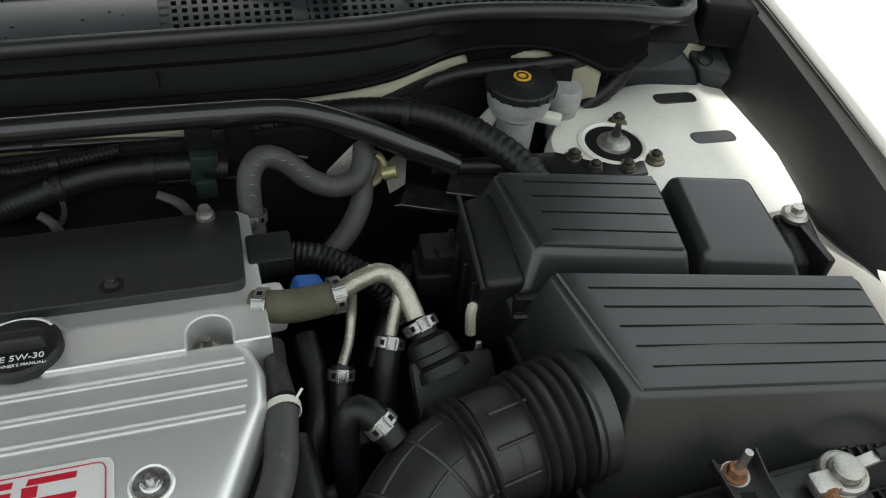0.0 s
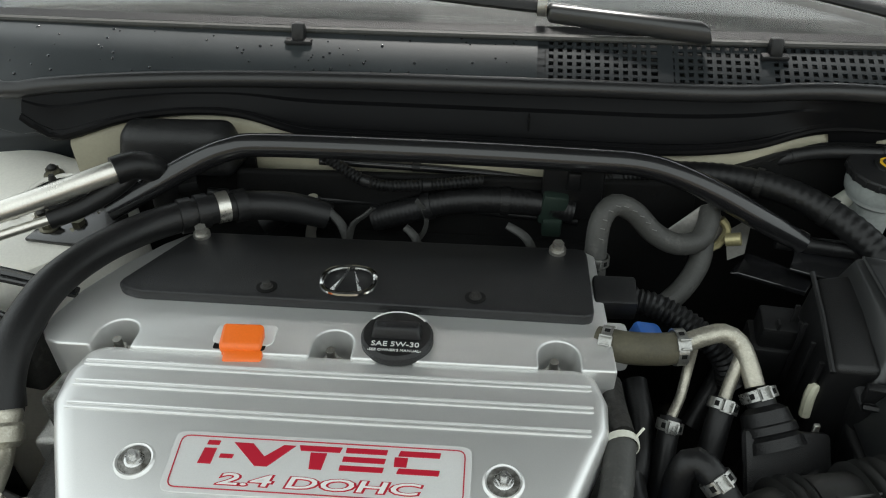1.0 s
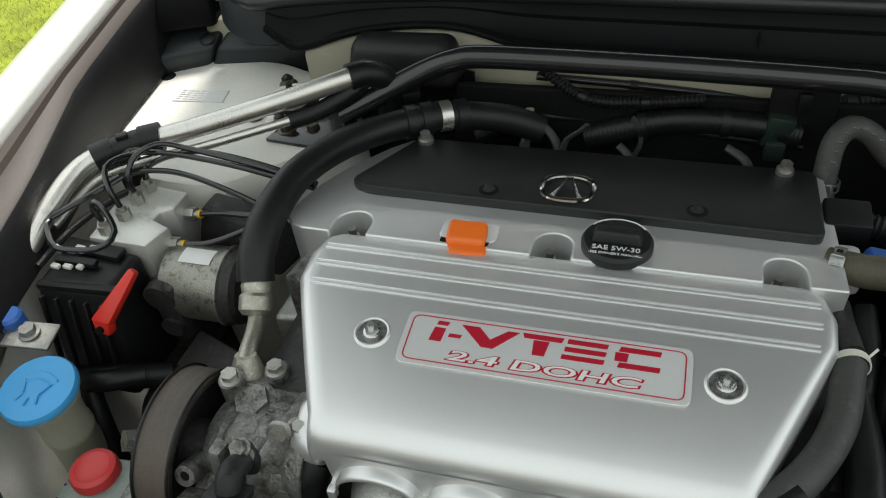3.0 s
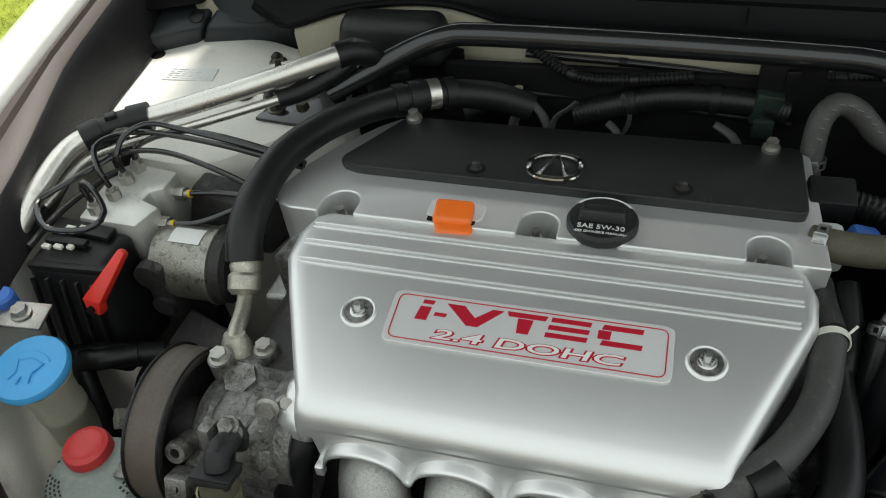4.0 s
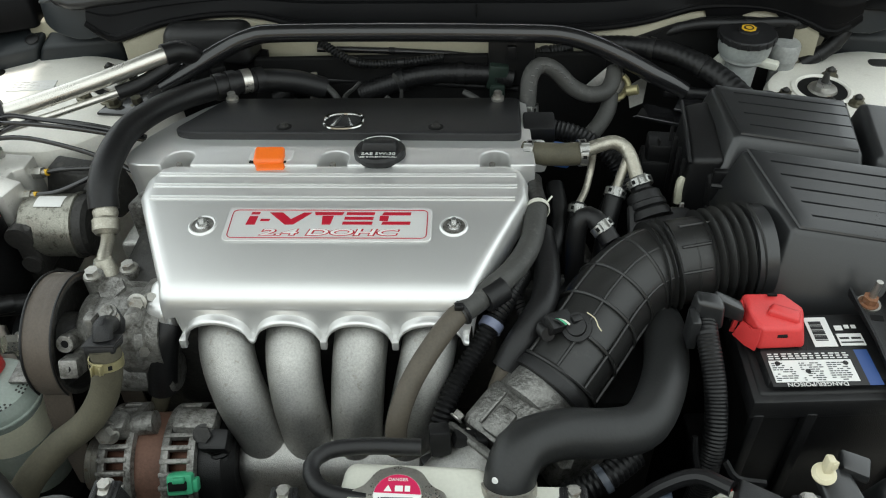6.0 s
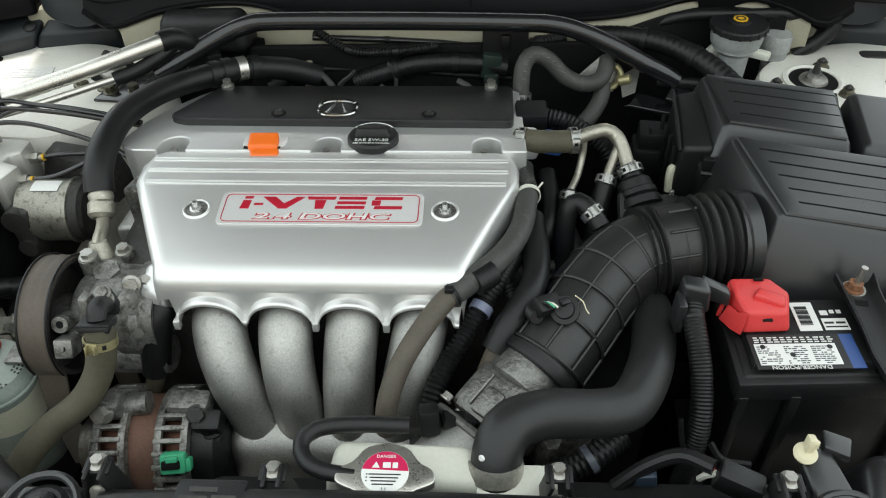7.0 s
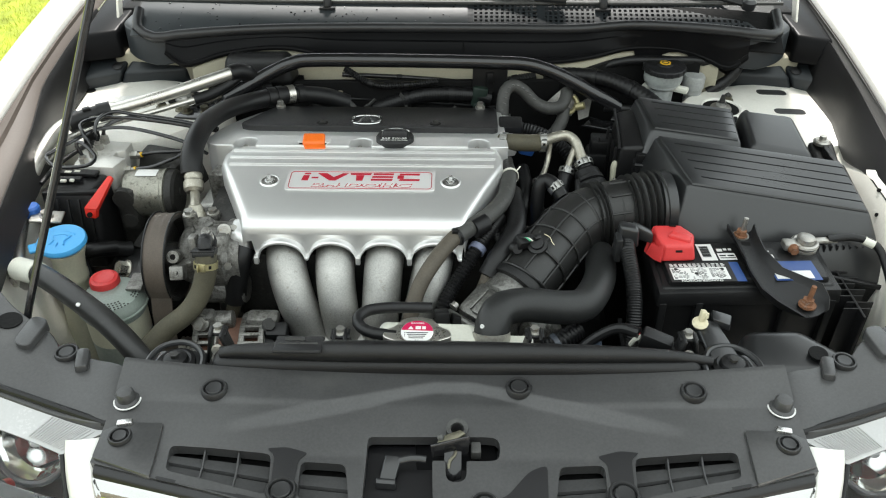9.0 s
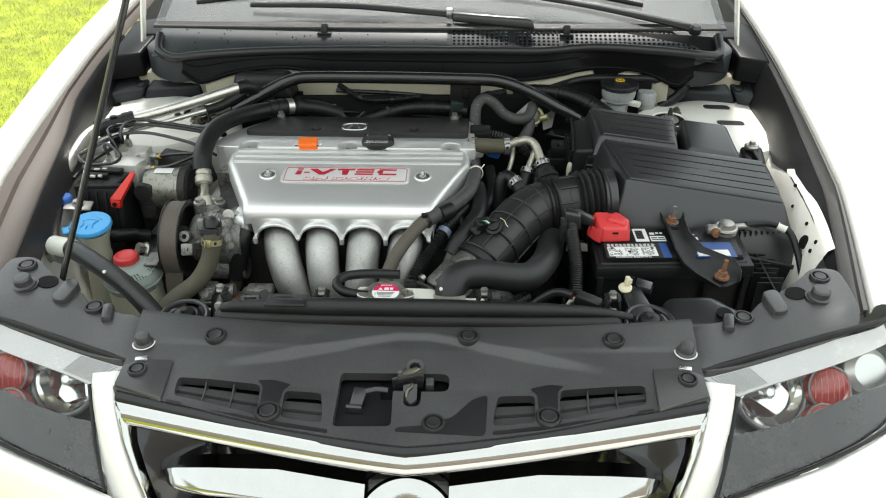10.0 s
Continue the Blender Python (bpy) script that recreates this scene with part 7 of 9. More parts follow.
for pts, r, rb in (([(0.22, 1.025, 0.775), (0.30, 1.01, 0.782), (0.37, 0.985, 0.782), (0.43, 0.945, 0.772), (0.475, 0.90, 0.755), (0.50, 0.855, 0.735), (0.51, 0.82, 0.72)], (0.018, 0.019, 0.020, 0.02), (0.012, 0.0005)), ([(0.25, 1.02, 0.755), (0.33, 1.03, 0.785), (0.42, 1.045, 0.805), (0.52, 1.05, 0.805), (0.60, 1.062, 0.800), (0.655, 1.072, 0.785), (0.69, 1.085, 0.765)], 0.010, None), ([(0.735, 1.10, 0.805), (0.715, 1.075, 0.795), (0.703, 1.060, 0.775), (0.685, 1.056, 0.750), (0.64, 1.05, 0.72)], 0.014, None), ([(0.36, 0.93, 0.735), (0.43, 0.92, 0.735), (0.5, 0.90, 0.74)], 0.010, None)):
    h = thing("wiring_loom", pts[0], "thick black taped wiring loom by the brake reservoir", "wiring", "wiring by the reservoir")
    part("loom", tube(pts, r, 14, ribs=rb), RUBBER, h)
    for k in (0.35, 0.62, 0.85):
        line, rr = spline(pts), max(r) if isinstance(r, tuple) else r
        i = int(k * (len(line) - 2))
        part("tape", lathe_closed(line[i], line[i + 1] - line[i], [(rr * 0.9, -0.005), (rr * 1.06, -0.005), (rr * 1.06, 0.005), (rr * 0.9, 0.005)], 18), BLACK, h)

# relay below the fuse box
rl = thing("relay", (0.335, 0.78, 0.66), "square black relay block in its holder", "relay")
part("block", box((0.338, 0.785, 0.715), (0.058, 0.045, 0.035), 0.005, (0, 0, -6)), BLACK, rl)
part("holder", join(box((0.338, 0.785, 0.67), (0.072, 0.055, 0.06), 0.005, (0, 0, -6)), box((0.325, 0.77, 0.735), (0.004, 0.01, 0.012), 0.001), box((0.352, 0.77, 0.735), (0.004, 0.01, 0.012), 0.001)), BLACK, rl)
sm = thing("side_mount", (0.80, 0.72, 0.6), "black bracket with a plated bolt beside the relay box", "bracket")
part("bracket", join(hull([(0.77, 0.60, 0.58), (0.835, 0.60, 0.58), (0.85, 0.74, 0.62), (0.78, 0.74, 0.62)], [(0.775, 0.66, 0.735), (0.825, 0.66, 0.735), (0.83, 0.735, 0.755), (0.775, 0.735, 0.755)], 0.008, 3), box((0.80, 0.67, 0.705), (0.012, 0.07, 0.11), 0.004)), BLACK, sm)
part("washer", lathe((0.80, 0.722, 0.755), (0, 0, 1), [(0.0175, 0), (0.018, 0.006), (0.014, 0.009)], 26), STEEL, sm)
part("bolt", hexbolt((0.80, 0.722, 0.763), (0, 0, 1), 0.008, 0.011, 0.0115), STEEL, sm, "plated hexagon bolt")

# ---- pipes and hoses on the gearbox side ----


def clamp(parent, c, axis, r, material=CLAMP):
    """A spring band with its two raised ears."""
    axis = V(axis).normalized()
    side = (V((0, -0.6, 0.8)) - axis * V((0, -0.6, 0.8)).dot(axis)).normalized()
    bm = lathe_closed(V(c) - axis * 0.006, axis, [(r, 0), (r + 0.0018, 0), (r + 0.0018, 0.012), (r, 0.012)], 26)
    m = Matrix((axis.cross(side), axis, side)).transposed().to_4x4()
    for x, size in ((0, (0.013, 0.015, 0.0035)), (-0.005, (0.002, 0.013, 0.012)), (0.005, (0.002, 0.011, 0.010))):
        q = box((x, 0, r + 0.0012 + size[2] * 0.3), size, 0.0006)
        q.transform(Matrix.Translation(c) @ m)
        join(bm, q)
    band = part("clamp", bm, material, parent, "bright spring clamp with raised ears")
    for a in (-38, 38):
        q = box((0, 0, r + 0.0018), (0.005, 0.006, 0.0006), 0)
        q.transform(Matrix.Translation(c) @ m @ Matrix.Rotation(radians(a), 4, "Y"))
        part("window", q, VOID, band, "dark slot in the band")
    return band


h = thing("breather_hose", (0.11, 0.70, 0.74), "olive-grey breather hose clamped to a corroded metal pipe", "hose")
part("hose", tube([(0.098, 0.70, 0.764), (0.13, 0.688, 0.770), (0.165, 0.690, 0.768), (0.192, 0.697, 0.766)], 0.0185, 18), OLIVE_HOSE, h, "olive aged rubber hose")
part("pipe", tube([(0.185, 0.697, 0.766), (0.215, 0.708, 0.772), (0.240, 0.714, 0.774), (0.258, 0.708, 0.766), (0.268, 0.690, 0.752), (0.274, 0.668, 0.738)], 0.0112, 16), TARNISH, h, "corroded aluminium pipe")
part("branch_pipe", tube([(0.206, 0.700, 0.762), (0.204, 0.692, 0.735), (0.196, 0.668, 0.715), (0.184, 0.645, 0.705)], 0.0058, 12), TARNISH, h)
part("side_branch", tube([(0.262, 0.70, 0.755), (0.25, 0.678, 0.735), (0.243, 0.662, 0.722)], 0.0075, 12), TARNISH, h)
part("lower_hose", tube([(0.184, 0.645, 0.705), (0.175, 0.61, 0.68), (0.168, 0.575, 0.64), (0.165, 0.56, 0.58)], 0.0125, 14), RUBBER, h)
part("lower_hose", tube([(0.243, 0.662, 0.722), (0.232, 0.632, 0.695), (0.222, 0.60, 0.65), (0.215, 0.57, 0.58)], 0.0145, 14), RUBBER, h)
clamp(h, (0.108, 0.696, 0.766), (1, -0.3, 0.1), 0.0195)
clamp(h, (0.188, 0.697, 0.766), (1, 0.15, 0), 0.0195)
clamp(h, (0.182, 0.637, 0.70), (0.2, 0.7, 0.7), 0.0135)
clamp(h, (0.241, 0.656, 0.717), (0.3, 0.7, 0.6), 0.0155)
pv = thing("purge_valve", (0.29, 0.62, 0.66), "black valve with a square flange on the breather pipe", "valve")
part("neck", join(rod((0.275, 0.665, 0.737), (0.284, 0.640, 0.722), 0.016, 20), lathe((0.280, 0.650, 0.727), (0.27, -0.8, -0.55), [(0.018, 0), (0.026, 0.006), (0.028, 0.02), (0.030, 0.022), (0.031, 0.030), (0.028, 0.032), (0.032, 0.036), (0.034, 0.048)], 26)), BLACK, pv)
part("flange", box((0.305, 0.600, 0.690), (0.105, 0.075, 0.014), 0.012, (38, 10, 8)), BLACK, pv)
part("body", hull([(0.26, 0.55, 0.5), (0.34, 0.55, 0.5), (0.34, 0.62, 0.5), (0.26, 0.62, 0.5)], [(0.265, 0.57, 0.68), (0.345, 0.57, 0.69), (0.345, 0.63, 0.69), (0.265, 0.63, 0.68)], 0.01, 3), BLACK, pv)
clamp(pv, (0.277, 0.66, 0.734), (0.3, -0.75, -0.5), 0.019)
h = thing("coolant_hose", (0.24, 0.93, 0.70), "bent grey-brown coolant hose with a spring clamp", "hose")
part("hose", tube([(0.113, 0.868, 0.715), (0.112, 0.884, 0.755), (0.116, 0.900, 0.785), (0.133, 0.915, 0.797), (0.160, 0.918, 0.785), (0.190, 0.910, 0.757), (0.222, 0.903, 0.745), (0.252, 0.912, 0.746), (0.266, 0.935, 0.757), (0.270, 0.955, 0.765)], 0.0148, 16), GREY_HOSE, h)
part("lower_hose", tube([(0.262, 0.925, 0.735), (0.258, 0.905, 0.712), (0.235, 0.875, 0.69), (0.20, 0.85, 0.67)], 0.015, 14), GREY_HOSE, h)
line = spline([(0.112, 0.884, 0.755), (0.116, 0.900, 0.785), (0.133, 0.915, 0.797), (0.160, 0.918, 0.785), (0.190, 0.910, 0.757)], 0.004)
marks = bmesh.new()
for i in range(2, len(line) - 2, 3):
    join(marks, box(line[i] + V((0.003, -0.0125, 0.0075)), (0.002 + 0.002 * (i % 3), 0.0008, 0.004), 0, (45, 0, -20)))
part("small_print", marks, mat("faded white print", (0.20, 0.20, 0.19), 0.6), h, "faded white print along the hose")
part("stub", rod((0.113, 0.865, 0.69), (0.113, 0.872, 0.735), 0.012), GRIME, h)
clamp(h, (0.112, 0.876, 0.735), (0, 0.3, 1), 0.0175)
b = thing("hose_bracket", (0.27, 0.96, 0.70), "pale sheet-metal bracket with a yellow plated clip", "bracket")
part("plate", hull([(0.218, 0.945, 0.733), (0.226, 0.940, 0.712), (0.285, 0.938, 0.706), (0.296, 0.945, 0.745), (0.273, 0.953, 0.776), (0.258, 0.953, 0.770)], [(0.218, 0.949, 0.735), (0.226, 0.944, 0.714), (0.285, 0.942, 0.708), (0.296, 0.949, 0.747), (0.273, 0.957, 0.778), (0.258, 0.957, 0.772)], 0.001, 1), mat("dull grey steel", (0.33, 0.32, 0.30), 0.5, 0.4), b)
part("wing", hull([(0.295, 0.94, 0.735), (0.335, 0.965, 0.745), (0.325, 0.93, 0.71), (0.30, 0.92, 0.705)], [(0.295, 0.943, 0.738), (0.335, 0.968, 0.748), (0.325, 0.933, 0.713), (0.30, 0.923, 0.708)], 0.001, 1), mat("dull grey steel", (0.16, 0.155, 0.14), 0.5, 0.4), b)
part("clip", join(tube([(0.262, 0.925, 0.72), (0.285, 0.93, 0.725), (0.295, 0.94, 0.745), (0.285, 0.945, 0.758)], 0.006, 8), rod((0.292, 0.925, 0.738), (0.31, 0.92, 0.745), 0.009, 12)), BRASS, b, "yellow plated clip")
e = thing("sensor_plug", (0.13, 0.77, 0.74), "black connector block at the end of the coil cover", "connector")
part("block", box((0.125, 0.782, 0.757), (0.052, 0.045, 0.032), 0.004, (6, 0, 0)), BLACK, e)
part("cable", tube([(0.15, 0.785, 0.752), (0.185, 0.775, 0.748), (0.225, 0.755, 0.735), (0.255, 0.735, 0.715), (0.27, 0.72, 0.68)], 0.015, 12, ribs=(0.007, 0.0013)), RUBBER, e, "corrugated black cable sleeve")
k = thing("blue_connector", (0.155, 0.735, 0.72), "bright blue wiring connector", "connector")
part("shell", box((0.160, 0.735, 0.735), (0.035, 0.03, 0.035), 0.006, (0, 20, 15)), DARK_BLUE, k)
k = thing("blue_connector", (0.10, 0.50, 0.66), "dark blue wiring connector beside the engine cover", "connector")
part("shell", box((0.118, 0.515, 0.68), (0.02, 0.05, 0.06), 0.006), DARK_BLUE, k)
h = thing("vacuum_hose", (0.2, 0.55, 0.6), "black vacuum hose with a spring clamp", "hose")
part("hose", tube([(0.215, 0.515, 0.742), (0.200, 0.534, 0.757), (0.185, 0.548, 0.762), (0.172, 0.545, 0.750), (0.168, 0.535, 0.715), (0.168, 0.52, 0.66), (0.150, 0.512, 0.640), (0.11, 0.505, 0.64)], 0.0145, 14), RUBBER, h)
clamp(h, (0.203, 0.530, 0.755), (0.6, -0.65, -0.5), 0.0155)
part("pipe", rod((0.11, 0.51, 0.66), (0.17, 0.525, 0.655), 0.010, 14), GRIME, h)
ik = [((0.113, 0.60, 0.755), (0.111, 0.565, 0.76), (0.100, 0.50, 0.752), (0.074, 0.445, 0.752), (0.042, 0.405, 0.752), (0.002, 0.37, 0.745), (-0.034, 0.325, 0.725), (-0.06, 0.285, 0.70), (-0.075, 0.255, 0.665), (-0.078, 0.245, 0.62))]
h = thing("bypass_hose", (0.05, 0.42, 0.70), "long grey-black hose that runs over the intake pipes", "hose")
part("hose", tube(ik[0][1:6], 0.0165, 18), GREY_HOSE, h)
part("hose_end", tube(ik[0][4:], (0.0145, 0.0145, 0.014), 16), BROWN_HOSE, h, "brown-black lower end of the hose")
part("sleeve_end", tube([(0.06, 0.41, 0.752), (0.035, 0.39, 0.75)], 0.0178, 18), RUBBER, h)
part("wire", tube([(0.113, 0.66, 0.74), (0.112, 0.62, 0.752), (0.115, 0.575, 0.762)], 0.012, 12), GRIME, h)
part("tie", join(lathe_closed((0.1125, 0.568, 0.760), (0, -1, 0.1), [(0.0165, 0), (0.0178, 0), (0.0178, 0.008), (0.0165, 0.008)], 20), rod((0.124, 0.565, 0.770), (0.133, 0.572, 0.779), 0.0015, 6)), MILK, h, "white cable tie")
part("tie", join(ring((0.006, 0.372, 0.745), (0.7, 0.6, 0.1), 0.0155, 0.003, 20, 6), box((0.002, 0.366, 0.762), (0.012, 0.01, 0.008), 0.002)), BLACK, h)
h = thing("breather_tube", (0.1, 0.4, 0.66), "black hose bending down to the throttle body", "hose")
part("hose", tube([(0.118, 0.54, 0.735), (0.122, 0.47, 0.735), (0.116, 0.41, 0.737), (0.098, 0.372, 0.727), (0.078, 0.345, 0.712), (0.062, 0.325, 0.69)], 0.0185, 16), RUBBER, h)
part("fitting", rod((0.062, 0.325, 0.692), (0.05, 0.312, 0.662), 0.011, 14), BROWN_HOSE, h, "brown corroded pipe fitting")
h = thing("injector_harness", (0.02, 0.34, 0.62), "corrugated black wiring sleeve with a grey-blue clip", "wiring")
part("sleeve", tube([(0.09, 0.47, 0.72), (0.068, 0.42, 0.722), (0.045, 0.382, 0.712), (0.025, 0.355, 0.692), (0.003, 0.325, 0.672), (-0.015, 0.29, 0.655), (-0.025, 0.262, 0.63)], 0.0125, 14, ribs=(0.0065, 0.0014)), RUBBER, h)
part("clip", lathe_closed((0.044, 0.38, 0.711), (0.5, 0.8, 0.35), [(0.014, -0.006), (0.0165, -0.006), (0.0165, 0.006), (0.014, 0.006)], 20), mat("grey-blue plastic", (0.16, 0.18, 0.26), 0.4), h, "grey-blue clip")
part("branch", tube([(0.075, 0.435, 0.722), (0.09, 0.40, 0.71), (0.105, 0.37, 0.725), (0.115, 0.335, 0.745)], 0.009, 12, ribs=(0.006, 0.001)), RUBBER, h)
gb = thing("gearbox_parts", (0.2, 0.62, 0.5), "dark grimy pipes and brackets beside the gearbox", "engine parts")
part("bracket", box((0.175, 0.62, 0.62), (0.05, 0.08, 0.05), 0.01, (10, 15, 20)), GRIME, gb)
part("pipe", tube([(0.15, 0.70, 0.70), (0.155, 0.64, 0.68), (0.14, 0.58, 0.655), (0.12, 0.56, 0.60)], 0.0145, 12), RUBBER, gb)
part("pipe", tube([(0.30, 0.80, 0.68), (0.26, 0.74, 0.66), (0.23, 0.70, 0.62)], 0.012, 12), RUBBER, gb)
part("fitting", join(rod((0.12, 0.47, 0.66), (0.135, 0.46, 0.68), 0.009, 6), box((0.11, 0.48, 0.66), (0.03, 0.02, 0.02), 0.003)), BRASS, gb, "brass-coloured fitting")
part("tab", hull([(0.335, 0.62, 0.60), (0.345, 0.62, 0.60), (0.345, 0.625, 0.60), (0.335, 0.625, 0.60)], [(0.34, 0.64, 0.71), (0.347, 0.64, 0.71), (0.347, 0.645, 0.71), (0.34, 0.645, 0.71)], 0.001, 1), STEEL, gb, "bright metal tab")
part("hook", tube([(0.348, 0.68, 0.68), (0.347, 0.685, 0.712), (0.352, 0.69, 0.724)], 0.007, 10), NECK, gb, "cream hook end")

# ---- radiator and its hoses ----
rad = thing("radiator", (0, 0.07, 0.3), "black radiator top tank with brackets behind the front panel", "radiator")
part("top_tank", hull([(-0.40, 0.042, 0.66), (0.40, 0.042, 0.66), (0.40, 0.10, 0.66), (-0.40, 0.10, 0.66)], [(-0.37, 0.046, 0.736), (0.38, 0.046, 0.736), (0.38, 0.088, 0.736), (-0.37, 0.088, 0.736)], 0.014, 4), BLACK, rad)
part("tank_bead", tube([(-0.36, 0.066, 0.737), (-0.30, 0.064, 0.744), (0, 0.064, 0.746), (0.30, 0.066, 0.742), (0.40, 0.068, 0.728)], (0.010, 0.017, 0.017, 0.014, 0.008), 12), BLACK, rad)
part("core", box((0, 0.075, 0.42), (0.74, 0.04, 0.5), 0.006), VOID, rad)
part("fan_shroud", join(box((0.05, 0.13, 0.52), (0.66, 0.05, 0.28), 0.015), box((0.22, 0.12, 0.665), (0.34, 0.05, 0.02), 0.006)), VOID, rad, "black fan shroud")
part("label_plate", box((-0.237, 0.064, 0.758), (0.075, 0.045, 0.008), 0.006, (-12, 0, 0)), SATIN, rad, "small black data plate")
mm = Matrix.Translation((-0.237, 0.060, 0.7628)) @ pose(0, 0, 0, 18, 0, 0)
part("small_print", bars([(-0.02, 0.009, 0.030, 0.005), (-0.03, 0.0, 0.03, 0.004), (0.004, 0.0, 0.026, 0.006), (-0.03, -0.008, 0.05, 0.002)], mm, 0.0004), GRIME, rad)
for x, y in ((-0.372, 0.098), (-0.178, 0.094), (0.128, 0.1), (0.368, 0.096)):
    part("mount_arm", join(box((x - 0.014, y, 0.725), (0.005, 0.03, 0.06), 0.002, (0, 12, 0)), box((x + 0.014, y, 0.725), (0.005, 0.03, 0.06), 0.002, (0, -12, 0)), box((x, y + 0.006, 0.748), (0.03, 0.022, 0.005), 0.002)), BLACK, rad, "black bracket with a plated bolt")
    part("mount_bolt", hexbolt((x, y + 0.008, 0.750), (0, 0, 1), 0.007, 0.009, 0.011), STEEL, rad, "plated bolt")
    part("mount_bolt", hexbolt((x, y - 0.012, 0.725), (0, -1, 0.3), 0.007, 0.008, 0.010), STEEL, rad, "plated bolt")
for s, q in ((-1, (-0.436, 0.07, 0.712)), (1, (0.432, 0.064, 0.722))):
    mt = thing("radiator_mount", q, "round black rubber radiator mount in its bracket", "radiator mount", "radiator mounts")
    part("bracket", join(hull([(q[0] - 0.052, q[1] - 0.045, q[2] - 0.02), (q[0] + 0.052, q[1] - 0.045, q[2] - 0.02), (q[0] + 0.05, q[1] + 0.03, q[2] - 0.02), (q[0] - 0.05, q[1] + 0.03, q[2] - 0.02)], [(q[0] - 0.046, q[1] - 0.04, q[2] - 0.004), (q[0] + 0.046, q[1] - 0.04, q[2] - 0.004), (q[0] + 0.034, q[1] + 0.034, q[2] - 0.004), (q[0] - 0.034, q[1] + 0.034, q[2] - 0.004)], 0.006, 3), tube([(q[0] - 0.044, q[1] - 0.04, q[2]), (q[0] - 0.042, q[1] + 0.005, q[2] + 0.004), (q[0] - 0.024, q[1] + 0.034, q[2] + 0.005), (q[0] + 0.012, q[1] + 0.038, q[2] + 0.005), (q[0] + 0.04, q[1] + 0.01, q[2] + 0.004), (q[0] + 0.044, q[1] - 0.04, q[2])], 0.005, 8)), DUSTY, mt)
    part("rubber_mount", lathe((q[0], q[1], q[2] - 0.006), (0, 0, 1), [(0.030, 0), (0.030, 0.008), (0.024, 0.011), (0.020, 0.010), (0.018, 0.016), (0.012, 0.019), (0.005, 0.019)], 28), RUBBER, mt)
    part("pin", bevelled(lathe((q[0], q[1], q[2] + 0.012), (0, 0, 1), [(0.007, 0), (0.007, 0.006)], 6), 0.001, 1), GRIME, mt)
arm = thing("support_arm", (0.41, 0.12, 0.70), "grey-black bracket arm with a cream plastic clip", "bracket")
part("arm", hull([(0.405, 0.05, 0.712), (0.46, 0.05, 0.712), (0.43, 0.155, 0.726), (0.39, 0.16, 0.726)], [(0.408, 0.052, 0.722), (0.456, 0.052, 0.722), (0.428, 0.153, 0.738), (0.394, 0.157, 0.738)], 0.004, 2), DUSTY, arm)
part("ear", join(hull([(0.42, 0.15, 0.73), (0.448, 0.14, 0.725), (0.458, 0.165, 0.725), (0.425, 0.175, 0.73)], [(0.42, 0.15, 0.744), (0.446, 0.14, 0.74), (0.456, 0.165, 0.74), (0.425, 0.175, 0.744)], 0.003, 2)), DUSTY, arm)
part("clip", join(lathe((0.399, 0.145, 0.737), (-0.1, -0.2, 1), [(0.012, 0), (0.013, 0.004), (0.009, 0.007)], 20), box((0.402, 0.149, 0.751), (0.009, 0.012, 0.020), 0.002, (-10, 8, 0)), box((0.406, 0.146, 0.754), (0.008, 0.006, 0.010), 0.001, (-10, 8, 30))), CREAM, arm, "cream plastic push clip")
rc = part("pressure_cap", lathe((-0.057, 0.1, 0.705), (0, 0, 1), [(0.024, 0), (0.026, 0.02), (0.024, 0.03)], 24), ALU_TUBE, rad, "silver radiator cap with a red and white warning disc")
wing = [(-0.112, 0.090), (-0.108, 0.106), (-0.094, 0.112), (-0.080, 0.132), (-0.057, 0.138), (-0.034, 0.132), (-0.020, 0.112), (-0.006, 0.106), (-0.002, 0.090), (-0.014, 0.084), (-0.026, 0.079), (-0.040, 0.064), (-0.057, 0.060), (-0.074, 0.064), (-0.088, 0.079), (-0.100, 0.083)]
part("body", join(prism(rounded(wing, 0.006, 2), 0.742, 0.754, 0.004, 3), lathe((-0.057, 0.1, 0.715), (0, 0, 1), [(0.028, 0), (0.028, 0.026), (0.024, 0.03)], 28)), ALU_TUBE, rc, "silver cap with two ears")
part("disc", lathe((-0.057, 0.1, 0.7535), (0, 0, 1), [(0.0255, 0), (0.0255, 0.0014)], 36), PAPER, rc, "white warning disc")
bm = prism([(-0.057 + 0.0250 * math.cos(radians(a)), 0.1 + 0.0250 * math.sin(radians(a))) for a in range(4, 177, 8)], 0.7546, 0.7554, 0)
part("red_field", bm, plain("crimson print", (0.50, 0.012, 0.075), 0.4), rc, "red half of the disc")
m2 = Matrix.Translation((-0.057, 0.1, 0.7556)) @ Matrix.Scale(0.95, 4)
part("print", words("DANGER", 0.0055, m2 @ pose(0.0, 0.0195, 0.0002), 0.0002), PRINT_WHITE, rc)
part("print", join(prism([(-0.0715, 0.1048), (-0.0630, 0.1048), (-0.0672, 0.1122)], 0.7552, 0.7558, 0), bars([(-0.003, 0.0085, 0.009, 0.007), (0.008, 0.0085, 0.006, 0.007)], m2, 0.0003)), PRINT_WHITE, rc)
part("small_print", bars([(-0.018 + 0.0015 * abs(k), -0.003 - 0.0042 * k, 0.036 - 0.004 * k, 0.0013) for k in range(4)] + [(-0.021, -0.003 - 0.0042 * k, 0.0015, 0.0013) for k in range(3)], m2 @ pose(0, 0, -0.0004), 0.0003), INK, rc)
part("print", words("1.1", 0.0055, m2 @ pose(0, -0.0215, -0.0004), 0.0003), INK, rc)
